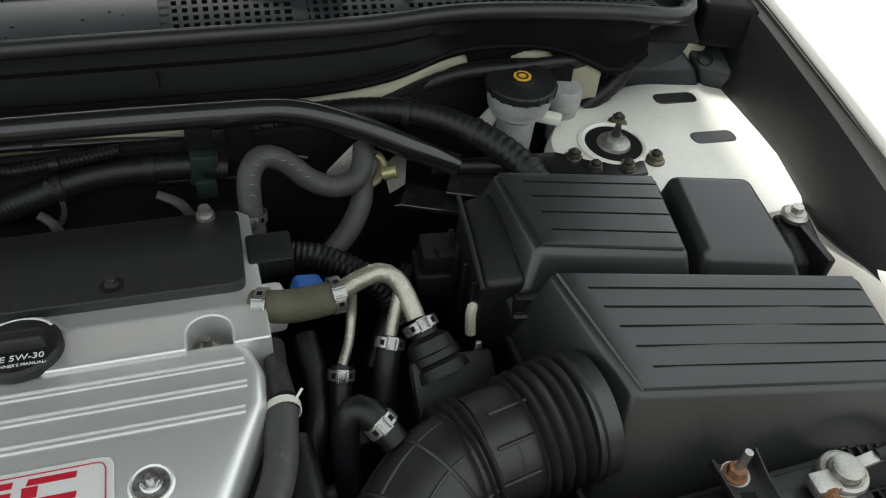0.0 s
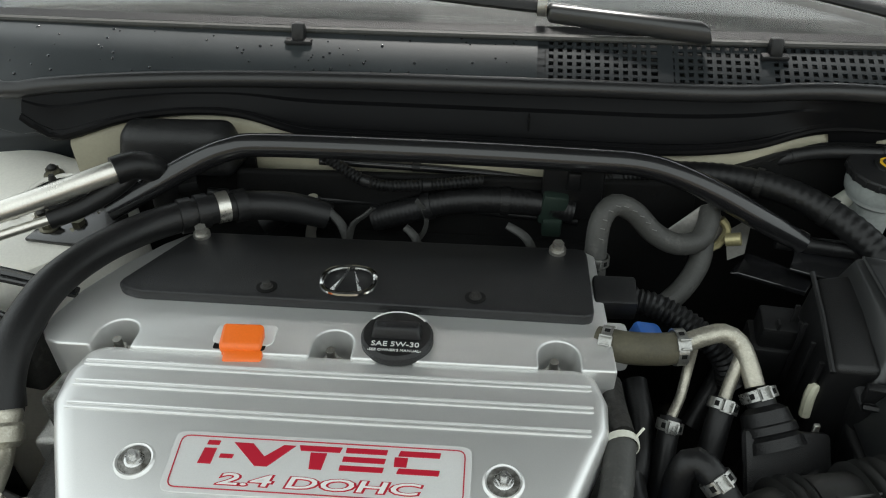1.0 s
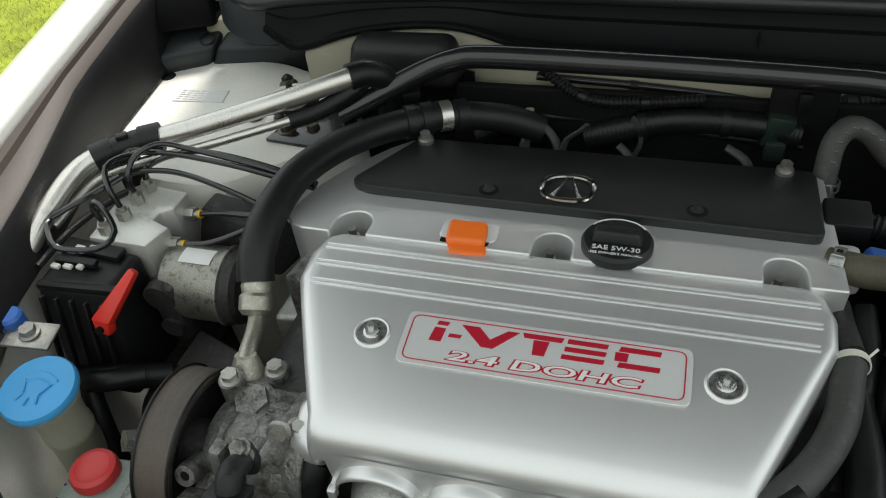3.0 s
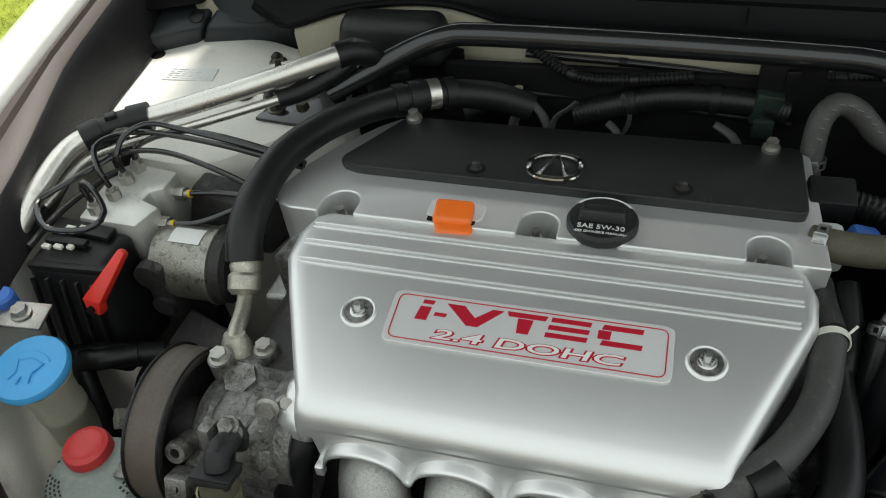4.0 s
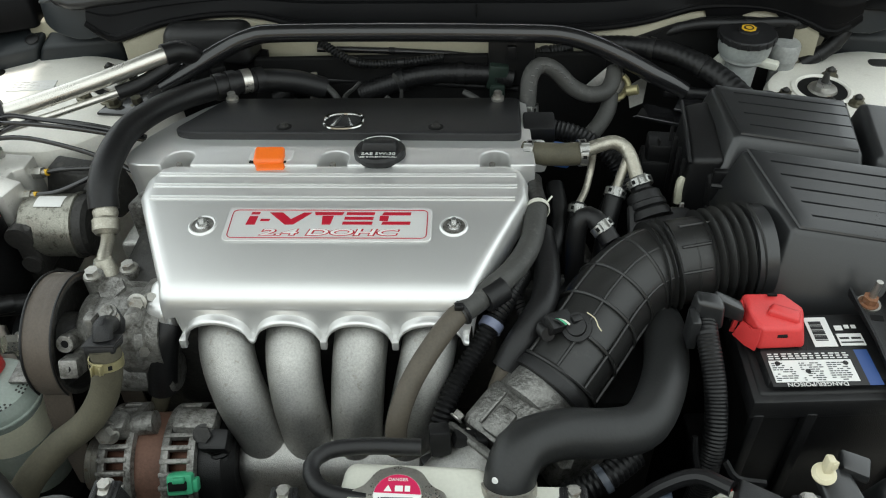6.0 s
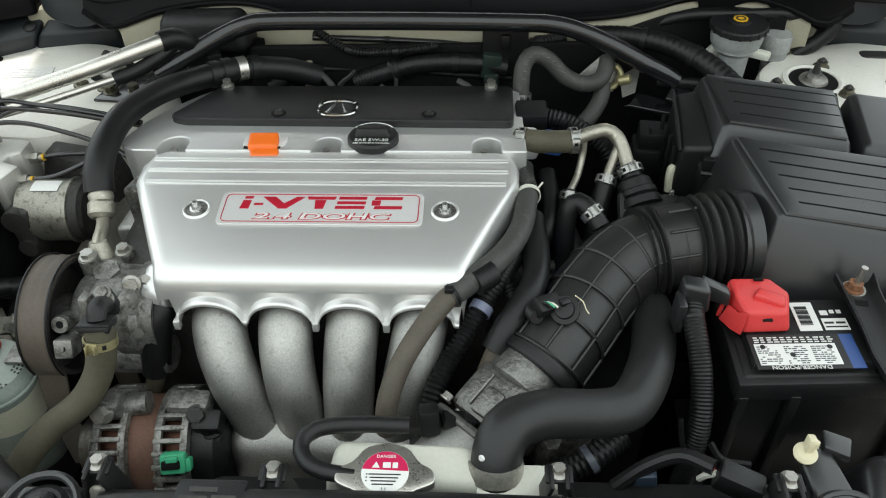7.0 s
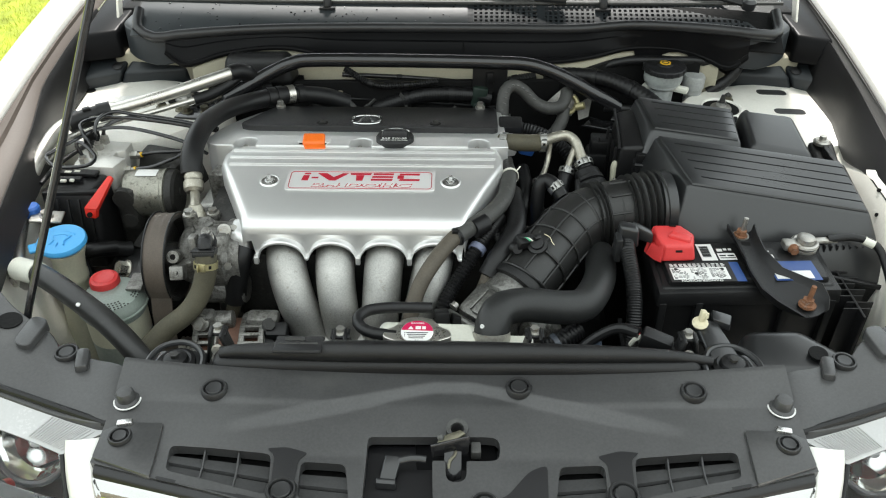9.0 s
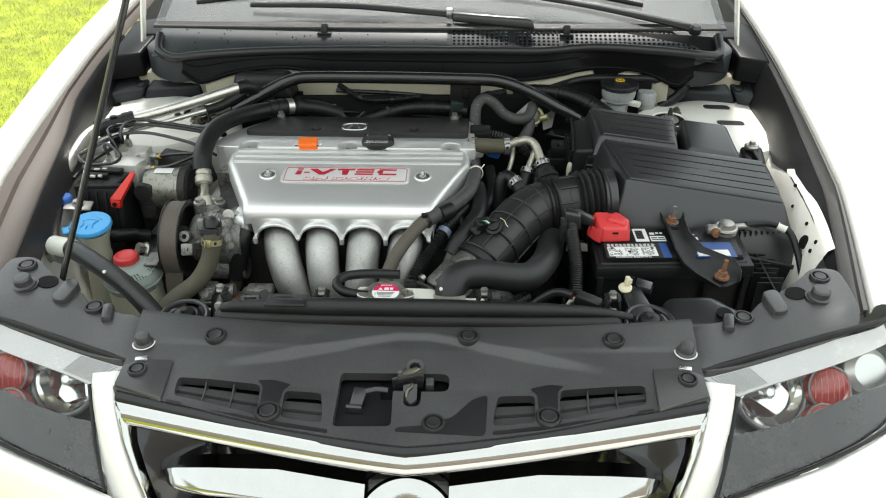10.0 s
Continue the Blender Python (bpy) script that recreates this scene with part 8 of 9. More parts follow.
tk = thing("coolant_neck", (-0.03, 0.13, 0.68), "milky white plastic coolant tank behind the radiator cap", "coolant tank")
part("tank", hull([(-0.14, 0.10, 0.62), (0.12, 0.10, 0.62), (0.12, 0.175, 0.62), (-0.14, 0.175, 0.62)], [(-0.128, 0.108, 0.722), (0.05, 0.108, 0.718), (0.03, 0.155, 0.728), (-0.118, 0.160, 0.728)], 0.012, 4), MILK, tk)
part("ledge", box((0.085, 0.115, 0.708), (0.09, 0.05, 0.012), 0.004), MILK, tk)
h = thing("overflow_hose", (-0.1, 0.13, 0.73), "thin black overflow hose looping to the radiator cap", "hose")
part("hose", tube([(-0.09, 0.1, 0.745), (-0.125, 0.105, 0.746), (-0.147, 0.118, 0.746), (-0.155, 0.14, 0.746), (-0.14, 0.157, 0.748), (-0.10, 0.163, 0.75), (-0.035, 0.163, 0.75)], 0.0095, 12), RUBBER, h)
h = thing("radiator_hose", (0.12, 0.17, 0.70), "thick black upper radiator hose with a pale clamp", "hose")
part("hose", tube([(0.062, 0.126, 0.698), (0.062, 0.137, 0.716), (0.067, 0.155, 0.735), (0.082, 0.176, 0.739), (0.124, 0.197, 0.730), (0.180, 0.210, 0.714), (0.218, 0.226, 0.704), (0.243, 0.258, 0.700), (0.268, 0.322, 0.692), (0.281, 0.40, 0.677), (0.285, 0.46, 0.65)], 0.0292, 24, 0.010), HOSE_DULL, h)
part("clamp", lathe_closed((0.0615, 0.130, 0.704), (0, 0.45, 0.89), [(0.028, 0), (0.0312, 0), (0.0318, 0.010), (0.0312, 0.020), (0.028, 0.020)], 32), mat("tarnished pale metal", (0.40, 0.385, 0.34), 0.46, 0.6, 0.3, 30, 300, 0.25, second=(0.20, 0.12, 0.07), amount=0.3, spots=120), h, "pale tarnished hose clamp")
part("clamp_lug", box((0.026, 0.128, 0.706), (0.014, 0.018, 0.026), 0.002, (-25, 0, 0)), RUST, h, "rusty clamp lug")
part("neck", lathe((0.062, 0.098, 0.640), (0, 0.42, 0.9), [(0.030, 0), (0.030, 0.036), (0.033, 0.040), (0.033, 0.056), (0.029, 0.060), (0.029, 0.066)], 28), BLACK, h, "ribbed black outlet neck")
part("white_mark", lathe((0.046, 0.128, 0.742), (-0.5, -0.75, 0.4), [(0.004, 0), (0.003, 0.002)], 10), PRINT_WHITE, h)
h = thing("lower_hose", (0.2, 0.18, 0.64), "small black coolant hose with a blue-grey clamp", "hose")
part("hose", tube([(0.08, 0.17, 0.60), (0.13, 0.175, 0.63), (0.18, 0.19, 0.65), (0.22, 0.22, 0.655)], 0.016, 12, ribs=(0.007, 0.001)), RUBBER, h)
part("clip", lathe_closed((0.178, 0.189, 0.65), (0.8, 0.4, 0.3), [(0.016, -0.0045), (0.0185, -0.0045), (0.0185, 0.0045), (0.016, 0.0045)], 18), mat("slate-grey plastic", (0.08, 0.09, 0.11), 0.45), h)
part("blue_clip", box((0.235, 0.148, 0.668), (0.028, 0.02, 0.05), 0.003, (0, -8, 0)), mat("slate-blue plastic", (0.03, 0.045, 0.07), 0.45), h, "slate-blue plastic clip")
wp = thing("water_outlet", (0.16, 0.27, 0.55), "grimy cast parts under the radiator hose", "engine parts")
part("casting", join(box((0.15, 0.26, 0.60), (0.08, 0.06, 0.08), 0.015, (0, 20, 30)), rod((0.14, 0.235, 0.63), (0.135, 0.22, 0.64), 0.012, 6)), ALU, wp)
h = thing("fan_connector", (0.32, 0.11, 0.70), "grey wiring connector with red and white wires", "connector")
part("shell", join(box((0.325, 0.118, 0.722), (0.05, 0.026, 0.03), 0.004, (0, 12, -20)), box((0.352, 0.105, 0.714), (0.03, 0.02, 0.024), 0.004, (0, 12, -20))), BLACK, h)
part("wire", tube([(0.30, 0.13, 0.73), (0.292, 0.136, 0.726), (0.285, 0.145, 0.715)], 0.003, 6), RED, h, "red wire")
part("wire", tube([(0.302, 0.126, 0.726), (0.294, 0.13, 0.716), (0.29, 0.135, 0.70)], 0.004, 6), MILK, h, "white wire")
part("cable", tube([(0.30, 0.13, 0.73), (0.27, 0.15, 0.722), (0.235, 0.15, 0.70), (0.2, 0.14, 0.67)], 0.009, 10), RUBBER, h)

# battery cable, its corner cover and the resonator in front
h = thing("battery_cable", (0.32, 0.33, 0.60), "corrugated black battery cable with a grey corner cover", "cable")
part("sleeve", tube([(0.318, 0.365, 0.742), (0.317, 0.345, 0.735), (0.321, 0.315, 0.715), (0.324, 0.285, 0.69), (0.323, 0.25, 0.655), (0.318, 0.23, 0.61), (0.31, 0.22, 0.55)], 0.0142, 16, ribs=(0.0045, 0.0005)), RUBBER, h)
part("corner_cover", join(hull([(0.300, 0.360, 0.735), (0.338, 0.352, 0.735), (0.338, 0.385, 0.735), (0.300, 0.39, 0.735)], [(0.303, 0.364, 0.776), (0.336, 0.358, 0.772), (0.337, 0.385, 0.772), (0.303, 0.388, 0.776)], 0.006, 3), hull([(0.328, 0.372, 0.745), (0.365, 0.362, 0.738), (0.365, 0.386, 0.738), (0.328, 0.39, 0.745)], [(0.328, 0.372, 0.774), (0.365, 0.366, 0.758), (0.365, 0.384, 0.758), (0.328, 0.39, 0.774)], 0.004, 2), box((0.30, 0.357, 0.735), (0.012, 0.03, 0.05), 0.003)), DUSTY, h, "grey-black plastic corner cover")
part("bracket", join(tube([(0.296, 0.245, 0.66), (0.298, 0.235, 0.64), (0.305, 0.22, 0.61)], 0.004, 6), tube([(0.335, 0.23, 0.63), (0.35, 0.215, 0.615), (0.385, 0.21, 0.612)], 0.005, 6)), BLACK, h)
rs = thing("resonator", (0.58, 0.17, 0.5), "black moulded air resonator in front of the battery", "air resonator")
part("body", hull([(0.45, 0.06, 0.50), (0.66, 0.05, 0.50), (0.69, 0.13, 0.50), (0.62, 0.22, 0.50), (0.46, 0.22, 0.50)], [(0.468, 0.085, 0.684), (0.61, 0.060, 0.706), (0.635, 0.105, 0.712), (0.575, 0.170, 0.712), (0.485, 0.175, 0.704)], 0.022, 5), DUSTY, rs)
part("step", box((0.52, 0.075, 0.672), (0.09, 0.05, 0.03), 0.010, (18, 0, -4)), DUSTY, rs)
part("port", lathe((0.582, 0.105, 0.7105), (0, -0.1, 1), [(0.015, 0), (0.015, 0.004), (0.012, 0.004)], 22), VOID, rs)
tray = thing("battery_tray", (0.53, 0.34, 0.4), "black plastic battery tray with side fins", "battery tray")
part("tray", box((0.53, 0.345, 0.43), (0.36, 0.18, 0.05), 0.01), BLACK, tray)
for k in range(7):
    part("fin", box((0.73 + 0.012 * (k % 2), 0.28 + 0.018 * k, 0.56), (0.05, 0.003, 0.20), 0.001), BLACK, tray)
part("side_wall", box((0.735, 0.33, 0.55), (0.006, 0.15, 0.22), 0.003), BLACK, tray)
part("grid", join(*[box((0.70 + 0.012 * k, 0.44, 0.69), (0.003, 0.05, 0.02), 0) for k in range(8)], *[box((0.742, 0.425 + 0.012 * k, 0.69), (0.1, 0.003, 0.02), 0) for k in range(4)]), BLACK, tray)

# ---- pump side ----
hz = thing("suction_hose", (-0.5, 0.7, 0.75), "thick black insulated hose with aluminium end fitting", "hose")
part("hose", tube([(-0.536, 0.568, 0.756), (-0.540, 0.592, 0.778), (-0.540, 0.635, 0.796), (-0.533, 0.705, 0.803), (-0.510, 0.775, 0.797), (-0.475, 0.832, 0.788), (-0.432, 0.870, 0.783), (-0.395, 0.894, 0.780)], (0.0225, 0.0215, 0.0205, 0.0205, 0.0205), 20), RUBBER, hz)
part("hose_end", tube([(-0.40, 0.892, 0.779), (-0.36, 0.912, 0.772), (-0.31, 0.932, 0.757), (-0.26, 0.945, 0.735)], (0.019, 0.020, 0.021, 0.020), 18), RUBBER, hz)
for p, r, mt in (((-0.430, 0.871, 0.783), 0.0235, RUBBER), ((-0.412, 0.884, 0.781), 0.0235, RUBBER), ((-0.389, 0.8975, 0.779), 0.0215, ALU_TUBE), ((-0.368, 0.908, 0.775), 0.0225, RUBBER)):
    part("band", lathe_closed(V(p) - V((0.83, 0.53, -0.12)) * 0.008, (0.83, 0.53, -0.12), [(r - 0.004, 0), (r, 0), (r, 0.016), (r - 0.004, 0.016)], 26), mt, hz)
part("fitting", join(lathe((-0.533, 0.566, 0.758), (0.10, -0.62, -0.50), [(0.017, 0), (0.019, 0.006), (0.017, 0.014), (0.020, 0.018), (0.020, 0.034), (0.015, 0.040)], 20)), TARNISH, hz, "aluminium crimp fitting")
part("pipe", tube([(-0.529, 0.545, 0.742), (-0.524, 0.528, 0.732), (-0.517, 0.505, 0.734), (-0.510, 0.480, 0.740), (-0.506, 0.462, 0.738)], 0.0098, 14), TARNISH, hz, "bent aluminium pipe")
al = thing("coolant_line", (-0.75, 0.75, 0.70), "thick aluminium air-conditioning line with a black rubber sleeve", "pipe")
part("line", tube([(-0.77, 0.285, 0.695), (-0.79, 0.305, 0.690), (-0.825, 0.36, 0.690), (-0.856, 0.45, 0.698), (-0.872, 0.54, 0.730), (-0.866, 0.625, 0.768), (-0.848, 0.705, 0.790), (-0.79, 0.755, 0.794), (-0.72, 0.795, 0.80), (-0.62, 0.848, 0.813), (-0.53, 0.897, 0.828), (-0.50, 0.92, 0.83)], 0.0142, 18), ALU_TUBE, al)
for pts in ([(-0.842, 0.718, 0.790), (-0.822, 0.737, 0.792)], [(-0.790, 0.760, 0.795), (-0.765, 0.773, 0.796)]):
    part("sleeve", tube(pts, 0.0205, 20), RUBBER, al, "black rubber sleeve")
part("tie", tube([(-0.824, 0.735, 0.792), (-0.806, 0.749, 0.7935), (-0.788, 0.761, 0.795)], 0.0180, 18), BLACK, al, "black strap between the sleeves")
part("tie_head", box((-0.806, 0.745, 0.812), (0.016, 0.012, 0.008), 0.002, (0, 0, 35)), BLACK, al)
part("holder", hull([(-0.822, 0.725, 0.730), (-0.792, 0.745, 0.730), (-0.796, 0.755, 0.730), (-0.826, 0.737, 0.730)], [(-0.820, 0.722, 0.785), (-0.790, 0.742, 0.785), (-0.795, 0.753, 0.785), (-0.825, 0.735, 0.785)], 0.003, 2), BLACK, al, "black holder below the line")
part("elbow", tube([(-0.525, 0.90, 0.829), (-0.505, 0.917, 0.828), (-0.49, 0.93, 0.815), (-0.485, 0.945, 0.79), (-0.49, 0.95, 0.74)], 0.019, 16), RUBBER, al, "black rubber elbow sleeve")
part("thin_line", tube([(-0.86, 0.62, 0.75), (-0.84, 0.70, 0.765), (-0.79, 0.745, 0.77), (-0.72, 0.778, 0.776), (-0.63, 0.828, 0.785), (-0.585, 0.852, 0.79)], 0.0065, 12), ALU_TUBE, al)
part("thin_sleeve", tube([(-0.60, 0.843, 0.788), (-0.565, 0.865, 0.793), (-0.53, 0.892, 0.805), (-0.51, 0.915, 0.815)], 0.0125, 14), RUBBER, al)
part("service_valve", join(lathe((-0.862, 0.395, 0.675), (0, 0, 1), [(0.014, 0), (0.016, 0.01), (0.016, 0.014)], 18), rod((-0.855, 0.37, 0.665), (-0.82, 0.325, 0.665), 0.013, 6)), ALU_TUBE, al, "aluminium service valve")
part("service_cap", lathe((-0.863, 0.395, 0.688), (0, 0, 1), [(0.020, 0), (0.020, 0.022), (0.017, 0.030)], 8), BLUE, al, "dark blue hexagon cap")
part("service_cap", lathe((-0.838, 0.48, 0.712), (0, 0, 1), [(0.016, 0), (0.016, 0.018), (0.013, 0.022)], 18), DARK_BLUE, al, "dark blue cap")
fh = thing("pressure_hose", (-0.65, 0.2, 0.70), "thick grey-black hose with a white metal crimp at the front", "hose")
part("hose", tube([(-0.750, 0.285, 0.720), (-0.705, 0.255, 0.722), (-0.64, 0.210, 0.716), (-0.58, 0.168, 0.703), (-0.53, 0.13, 0.68), (-0.50, 0.11, 0.64), (-0.49, 0.105, 0.58)], 0.0195, 18), DUCT_RUBBER, fh)
part("crimp", tube([(-0.790, 0.305, 0.712), (-0.740, 0.279, 0.721)], 0.0215, 20), MILK, fh, "white metal crimp")
part("dot", lathe((-0.632, 0.187, 0.7285), (0.1, -0.5, 0.85), [(0.004, 0), (0.003, 0.002)], 10), PRINT_WHITE, fh)
ws = thing("washer_filler", (-0.765, 0.43, 0.3), "washer fluid filler neck with a light blue flip cap", "filler neck")
part("neck", lathe((-0.787, 0.426, 0.32), (0.095, -0.055, 1), [(0.055, 0), (0.05, 0.10), (0.033, 0.16), (0.029, 0.29), (0.031, 0.295), (0.031, 0.305), (0.029, 0.310), (0.031, 0.345), (0.038, 0.372)], 28), NECK, ws, "yellowed plastic neck")
WC = V((-0.7535, 0.404, 0.700))
cap = part("cap", lathe(WC, (0.03, -0.08, 1), [(0.041, -0.006), (0.046, 0), (0.046, 0.005), (0.0435, 0.009), (0.03, 0.0105)], 40), BLUE, ws, "light blue flip cap")
part("tab", box(WC + V((-0.044, -0.018, -0.001)), (0.026, 0.024, 0.007), 0.003, (8, 0, 30)), BLUE, cap)
relief = [tube([WC + V((r * math.cos(radians(a)), r * math.sin(radians(a)) - 0.012, 0.0105 + 0.0009)) for a in range(45, 136, 10)], 0.0012, 6, smooth=False) for r in (0.022, 0.032)]
relief += [tube([WC + V((-0.010 * k, -0.010, 0.0113)), WC + V((-0.018 * k, 0.006, 0.0118))], 0.0012, 6, smooth=False) for k in (-1, 1)]
relief += [tube([WC + V((0.010 * k, -0.016 + 0.004 * abs(k), 0.0108)), WC + V((0.014 * k, -0.026 + 0.004 * abs(k), 0.0100))], 0.0012, 6, smooth=False) for k in (-1, 0, 1)]
part("relief", join(*relief), BLUE, cap, "moulded washer symbol")
PX, PY = -0.643, 0.318
ps = thing("steering_reservoir", (PX, PY, 0.45), "grey-green power steering fluid tank with a red cap", "fluid reservoir")
part("tank", lathe((PX, PY, 0.45), (0, 0, 1), [(0.05, 0), (0.056, 0.02), (0.056, 0.16), (0.061, 0.165), (0.061, 0.178), (0.058, 0.183), (0.052, 0.194), (0.03, 0.199)], 40), TANK, ps, "cloudy grey-green tank")
part("band", ring((PX, PY, 0.622), (0, 0, 1), 0.061, 0.003, 40), TANK, ps)
part("fluid_level", lathe_closed((PX, PY, 0.555), (0, 0, 1), [(0.05, 0), (0.0566, 0), (0.0566, 0.05), (0.05, 0.05)], 40), NECK, ps, "yellowed upper wall of the tank")
arcs = bmesh.new()
for k, (r, a0, a1) in enumerate(((0.051, 190, 330), (0.046, 195, 325), (0.041, 200, 320), (0.036, 205, 318), (0.051, -10, 60), (0.046, -10, 58), (0.041, -8, 55), (0.051, 120, 170), (0.046, 122, 168))):
    for a in np.arange(a0, a1, 260 * 0.012 / r / 10 + 1):
        join(arcs, box((PX + r * math.cos(radians(a)), PY + r * math.sin(radians(a)), 0.6495 - (r - 0.03) * 0.227), (0.0022, 0.0030, 0.0012), 0, (0, 0, a)))
part("lid_print", arcs, GRIME, ps, "rings of small dark print on the lid", kind="stuff")
cap = part("cap", lathe((-0.662, 0.345, 0.640), (0, 0, 1), [(0.027, 0), (0.0275, 0.004), (0.0275, 0.016), (0.0255, 0.021), (0.020, 0.0235), (0.017, 0.0215), (0.006, 0.021)], 36), RED, ps, "red screw cap")
part("bracket", box((-0.60, 0.345, 0.652), (0.03, 0.05, 0.006), 0.002), ALU, ps)
fb = thing("feed_hose", (-0.47, 0.28, 0.6), "brownish feed hose clamped to the steering pump", "hose")
part("hose", tube([(-0.442, 0.300, 0.752), (-0.442, 0.292, 0.730), (-0.453, 0.277, 0.690), (-0.478, 0.257, 0.655), (-0.521, 0.229, 0.630), (-0.555, 0.192, 0.600), (-0.573, 0.167, 0.550)], 0.0190, 18), OLIVE_HOSE, fb)
clamp(fb, (-0.442, 0.2925, 0.735), (0.05, 0.35, 0.93), 0.0196, BRASS)
fb2 = thing("drain_hose", (-0.40, 0.38, 0.58), "dark grey hose under the engine cover", "hose")
part("hose", tube([(-0.398, 0.385, 0.705), (-0.404, 0.370, 0.688), (-0.414, 0.362, 0.650), (-0.424, 0.355, 0.600)], 0.0215, 16), RUBBER, fb2, "thick black upper hose")
part("hose_end", tube([(-0.423, 0.356, 0.606), (-0.432, 0.350, 0.575), (-0.444, 0.345, 0.548), (-0.442, 0.341, 0.528), (-0.427, 0.346, 0.526), (-0.415, 0.352, 0.536)], 0.0135, 14), OLIVE_HOSE, fb2, "thin olive hose end")

pump = thing("steering_pump", (-0.49, 0.42, 0.6), "raw cast aluminium power steering pump with belt pulley", "pump")
part("housing", lathe((-0.520, 0.395, 0.680), (1, 0, 0), [(0.04, 0), (0.052, 0.008), (0.056, 0.022), (0.050, 0.030), (0.046, 0.050), (0.052, 0.058), (0.060, 0.064), (0.060, 0.090), (0.052, 0.098), (0.052, 0.118)], 32), ALU, pump, "rough cast pump housing")
part("valve_block", hull([(-0.505, 0.345, 0.655), (-0.440, 0.335, 0.655), (-0.418, 0.365, 0.655), (-0.418, 0.455, 0.655), (-0.505, 0.455, 0.655)], [(-0.494, 0.372, 0.738), (-0.448, 0.360, 0.744), (-0.424, 0.378, 0.736), (-0.424, 0.452, 0.722), (-0.494, 0.452, 0.726)], 0.010, 3), ALU, pump, "rough cast valve block")
part("front_flange", hull([(-0.488, 0.330, 0.690), (-0.468, 0.322, 0.690), (-0.466, 0.342, 0.690), (-0.488, 0.352, 0.690)], [(-0.486, 0.342, 0.758), (-0.470, 0.338, 0.762), (-0.466, 0.356, 0.760), (-0.486, 0.364, 0.755)], 0.005, 2), ALU, pump, "upright cast edge of the block")
part("end_plate", hull([(-0.436, 0.330, 0.668), (-0.416, 0.345, 0.662), (-0.412, 0.44, 0.650), (-0.428, 0.44, 0.650)], [(-0.440, 0.352, 0.752), (-0.422, 0.366, 0.748), (-0.418, 0.448, 0.732), (-0.434, 0.448, 0.732)], 0.006, 2), ALU, pump, "cast end plate with a raised edge")
part("lower_tube", rod((-0.50, 0.375, 0.615), (-0.40, 0.372, 0.618), 0.030, 22, chamfer=0.004), ALU, pump, "round cast barrel under the pump")
for k, (x, y, z) in enumerate(((-0.508, 0.436, 0.746), (-0.474, 0.4695, 0.727))):
    part("post", rod((x, y, z - 0.050), (x, y, z), 0.0150, 18, 0.0140), ALU, pump, "round post under an outlet bolt")
    part("bolt", hexbolt((x, y, z), (0, 0, 1), 0.0092, 0.010, 0.0125), STEEL, pump, "plated hexagon bolt")
part("outlet_bridge", hull([(-0.512, 0.442, 0.722), (-0.500, 0.428, 0.724), (-0.466, 0.460, 0.706), (-0.478, 0.476, 0.706)], [(-0.512, 0.442, 0.736), (-0.500, 0.428, 0.738), (-0.466, 0.460, 0.722), (-0.478, 0.476, 0.722)], 0.004, 2), ALU, pump, "cast bridge between the outlet posts")
part("outlet_cone", lathe((-0.505, 0.460, 0.722), (-0.05, 0.35, 0.9), [(0.020, 0), (0.018, 0.010), (0.012, 0.026)], 20), TARNISH, pump, "conical outlet fitting")
part("plug", join(lathe((-0.481, 0.424, 0.722), (0, -0.15, 1), [(0.026, 0), (0.026, 0.004), (0.020, 0.006)], 24), bevelled(lathe((-0.481, 0.424, 0.726), (0, -0.15, 1), [(0.0195, 0), (0.0195, 0.010)], 6), 0.002, 2)), ALU, pump, "large hexagon plug")
for p, a, r in (((-0.430, 0.386, 0.744), (0.25, -0.85, 0.5), 0.0095), ((-0.450, 0.3490, 0.7530), (0, -0.8, 0.6), 0.0092), ((-0.424, 0.352, 0.690), (0.3, -1, 0.3), 0.008), ((-0.420, 0.40, 0.735), (0.6, -0.3, 0.8), 0.007)):
    part("bolt", hexbolt(p, a, r, 0.011, r * 1.35), STEEL, pump, "plated hexagon bolt")
part("boss", lathe_closed((-0.514, 0.335, 0.720), (0.0, -0.85, 0.5), [(0.0055, -0.045), (0.0115, -0.045), (0.0125, 0.004), (0.0115, 0.008), (0.0055, 0.008)], 22), ALU, pump, "round cast tube boss")
part("boss_hole", lathe((-0.514, 0.333, 0.7212), (0.0, -0.85, 0.5), [(0.0055, -0.01), (0.0055, 0.004)], 14), VOID, pump)
part("lug", box((-0.502, 0.309, 0.704), (0.025, 0.030, 0.026), 0.003, (-30, 0, 4)), ALU, pump, "square cast lug with a threaded hole")
part("lug_hole", lathe((-0.502, 0.2975, 0.7115), (0.0, -0.85, 0.5), [(0.0048, -0.004), (0.0048, 0.0012)], 14), VOID, pump)
part("lug_arm", hull([(-0.512, 0.315, 0.690), (-0.480, 0.330, 0.690), (-0.480, 0.350, 0.690), (-0.512, 0.345, 0.690)], [(-0.510, 0.318, 0.705), (-0.480, 0.332, 0.712), (-0.480, 0.350, 0.712), (-0.510, 0.345, 0.708)], 0.004, 2), ALU, pump)
part("elbow_flange", hull([(-0.473, 0.345, 0.722), (-0.437, 0.349, 0.726), (-0.434, 0.356, 0.744), (-0.442, 0.360, 0.766), (-0.458, 0.360, 0.768)], [(-0.472, 0.336, 0.727), (-0.438, 0.340, 0.731), (-0.435, 0.347, 0.747), (-0.443, 0.351, 0.769), (-0.457, 0.351, 0.771)], 0.004, 2), SATIN, pump, "black three-cornered flange of the inlet")
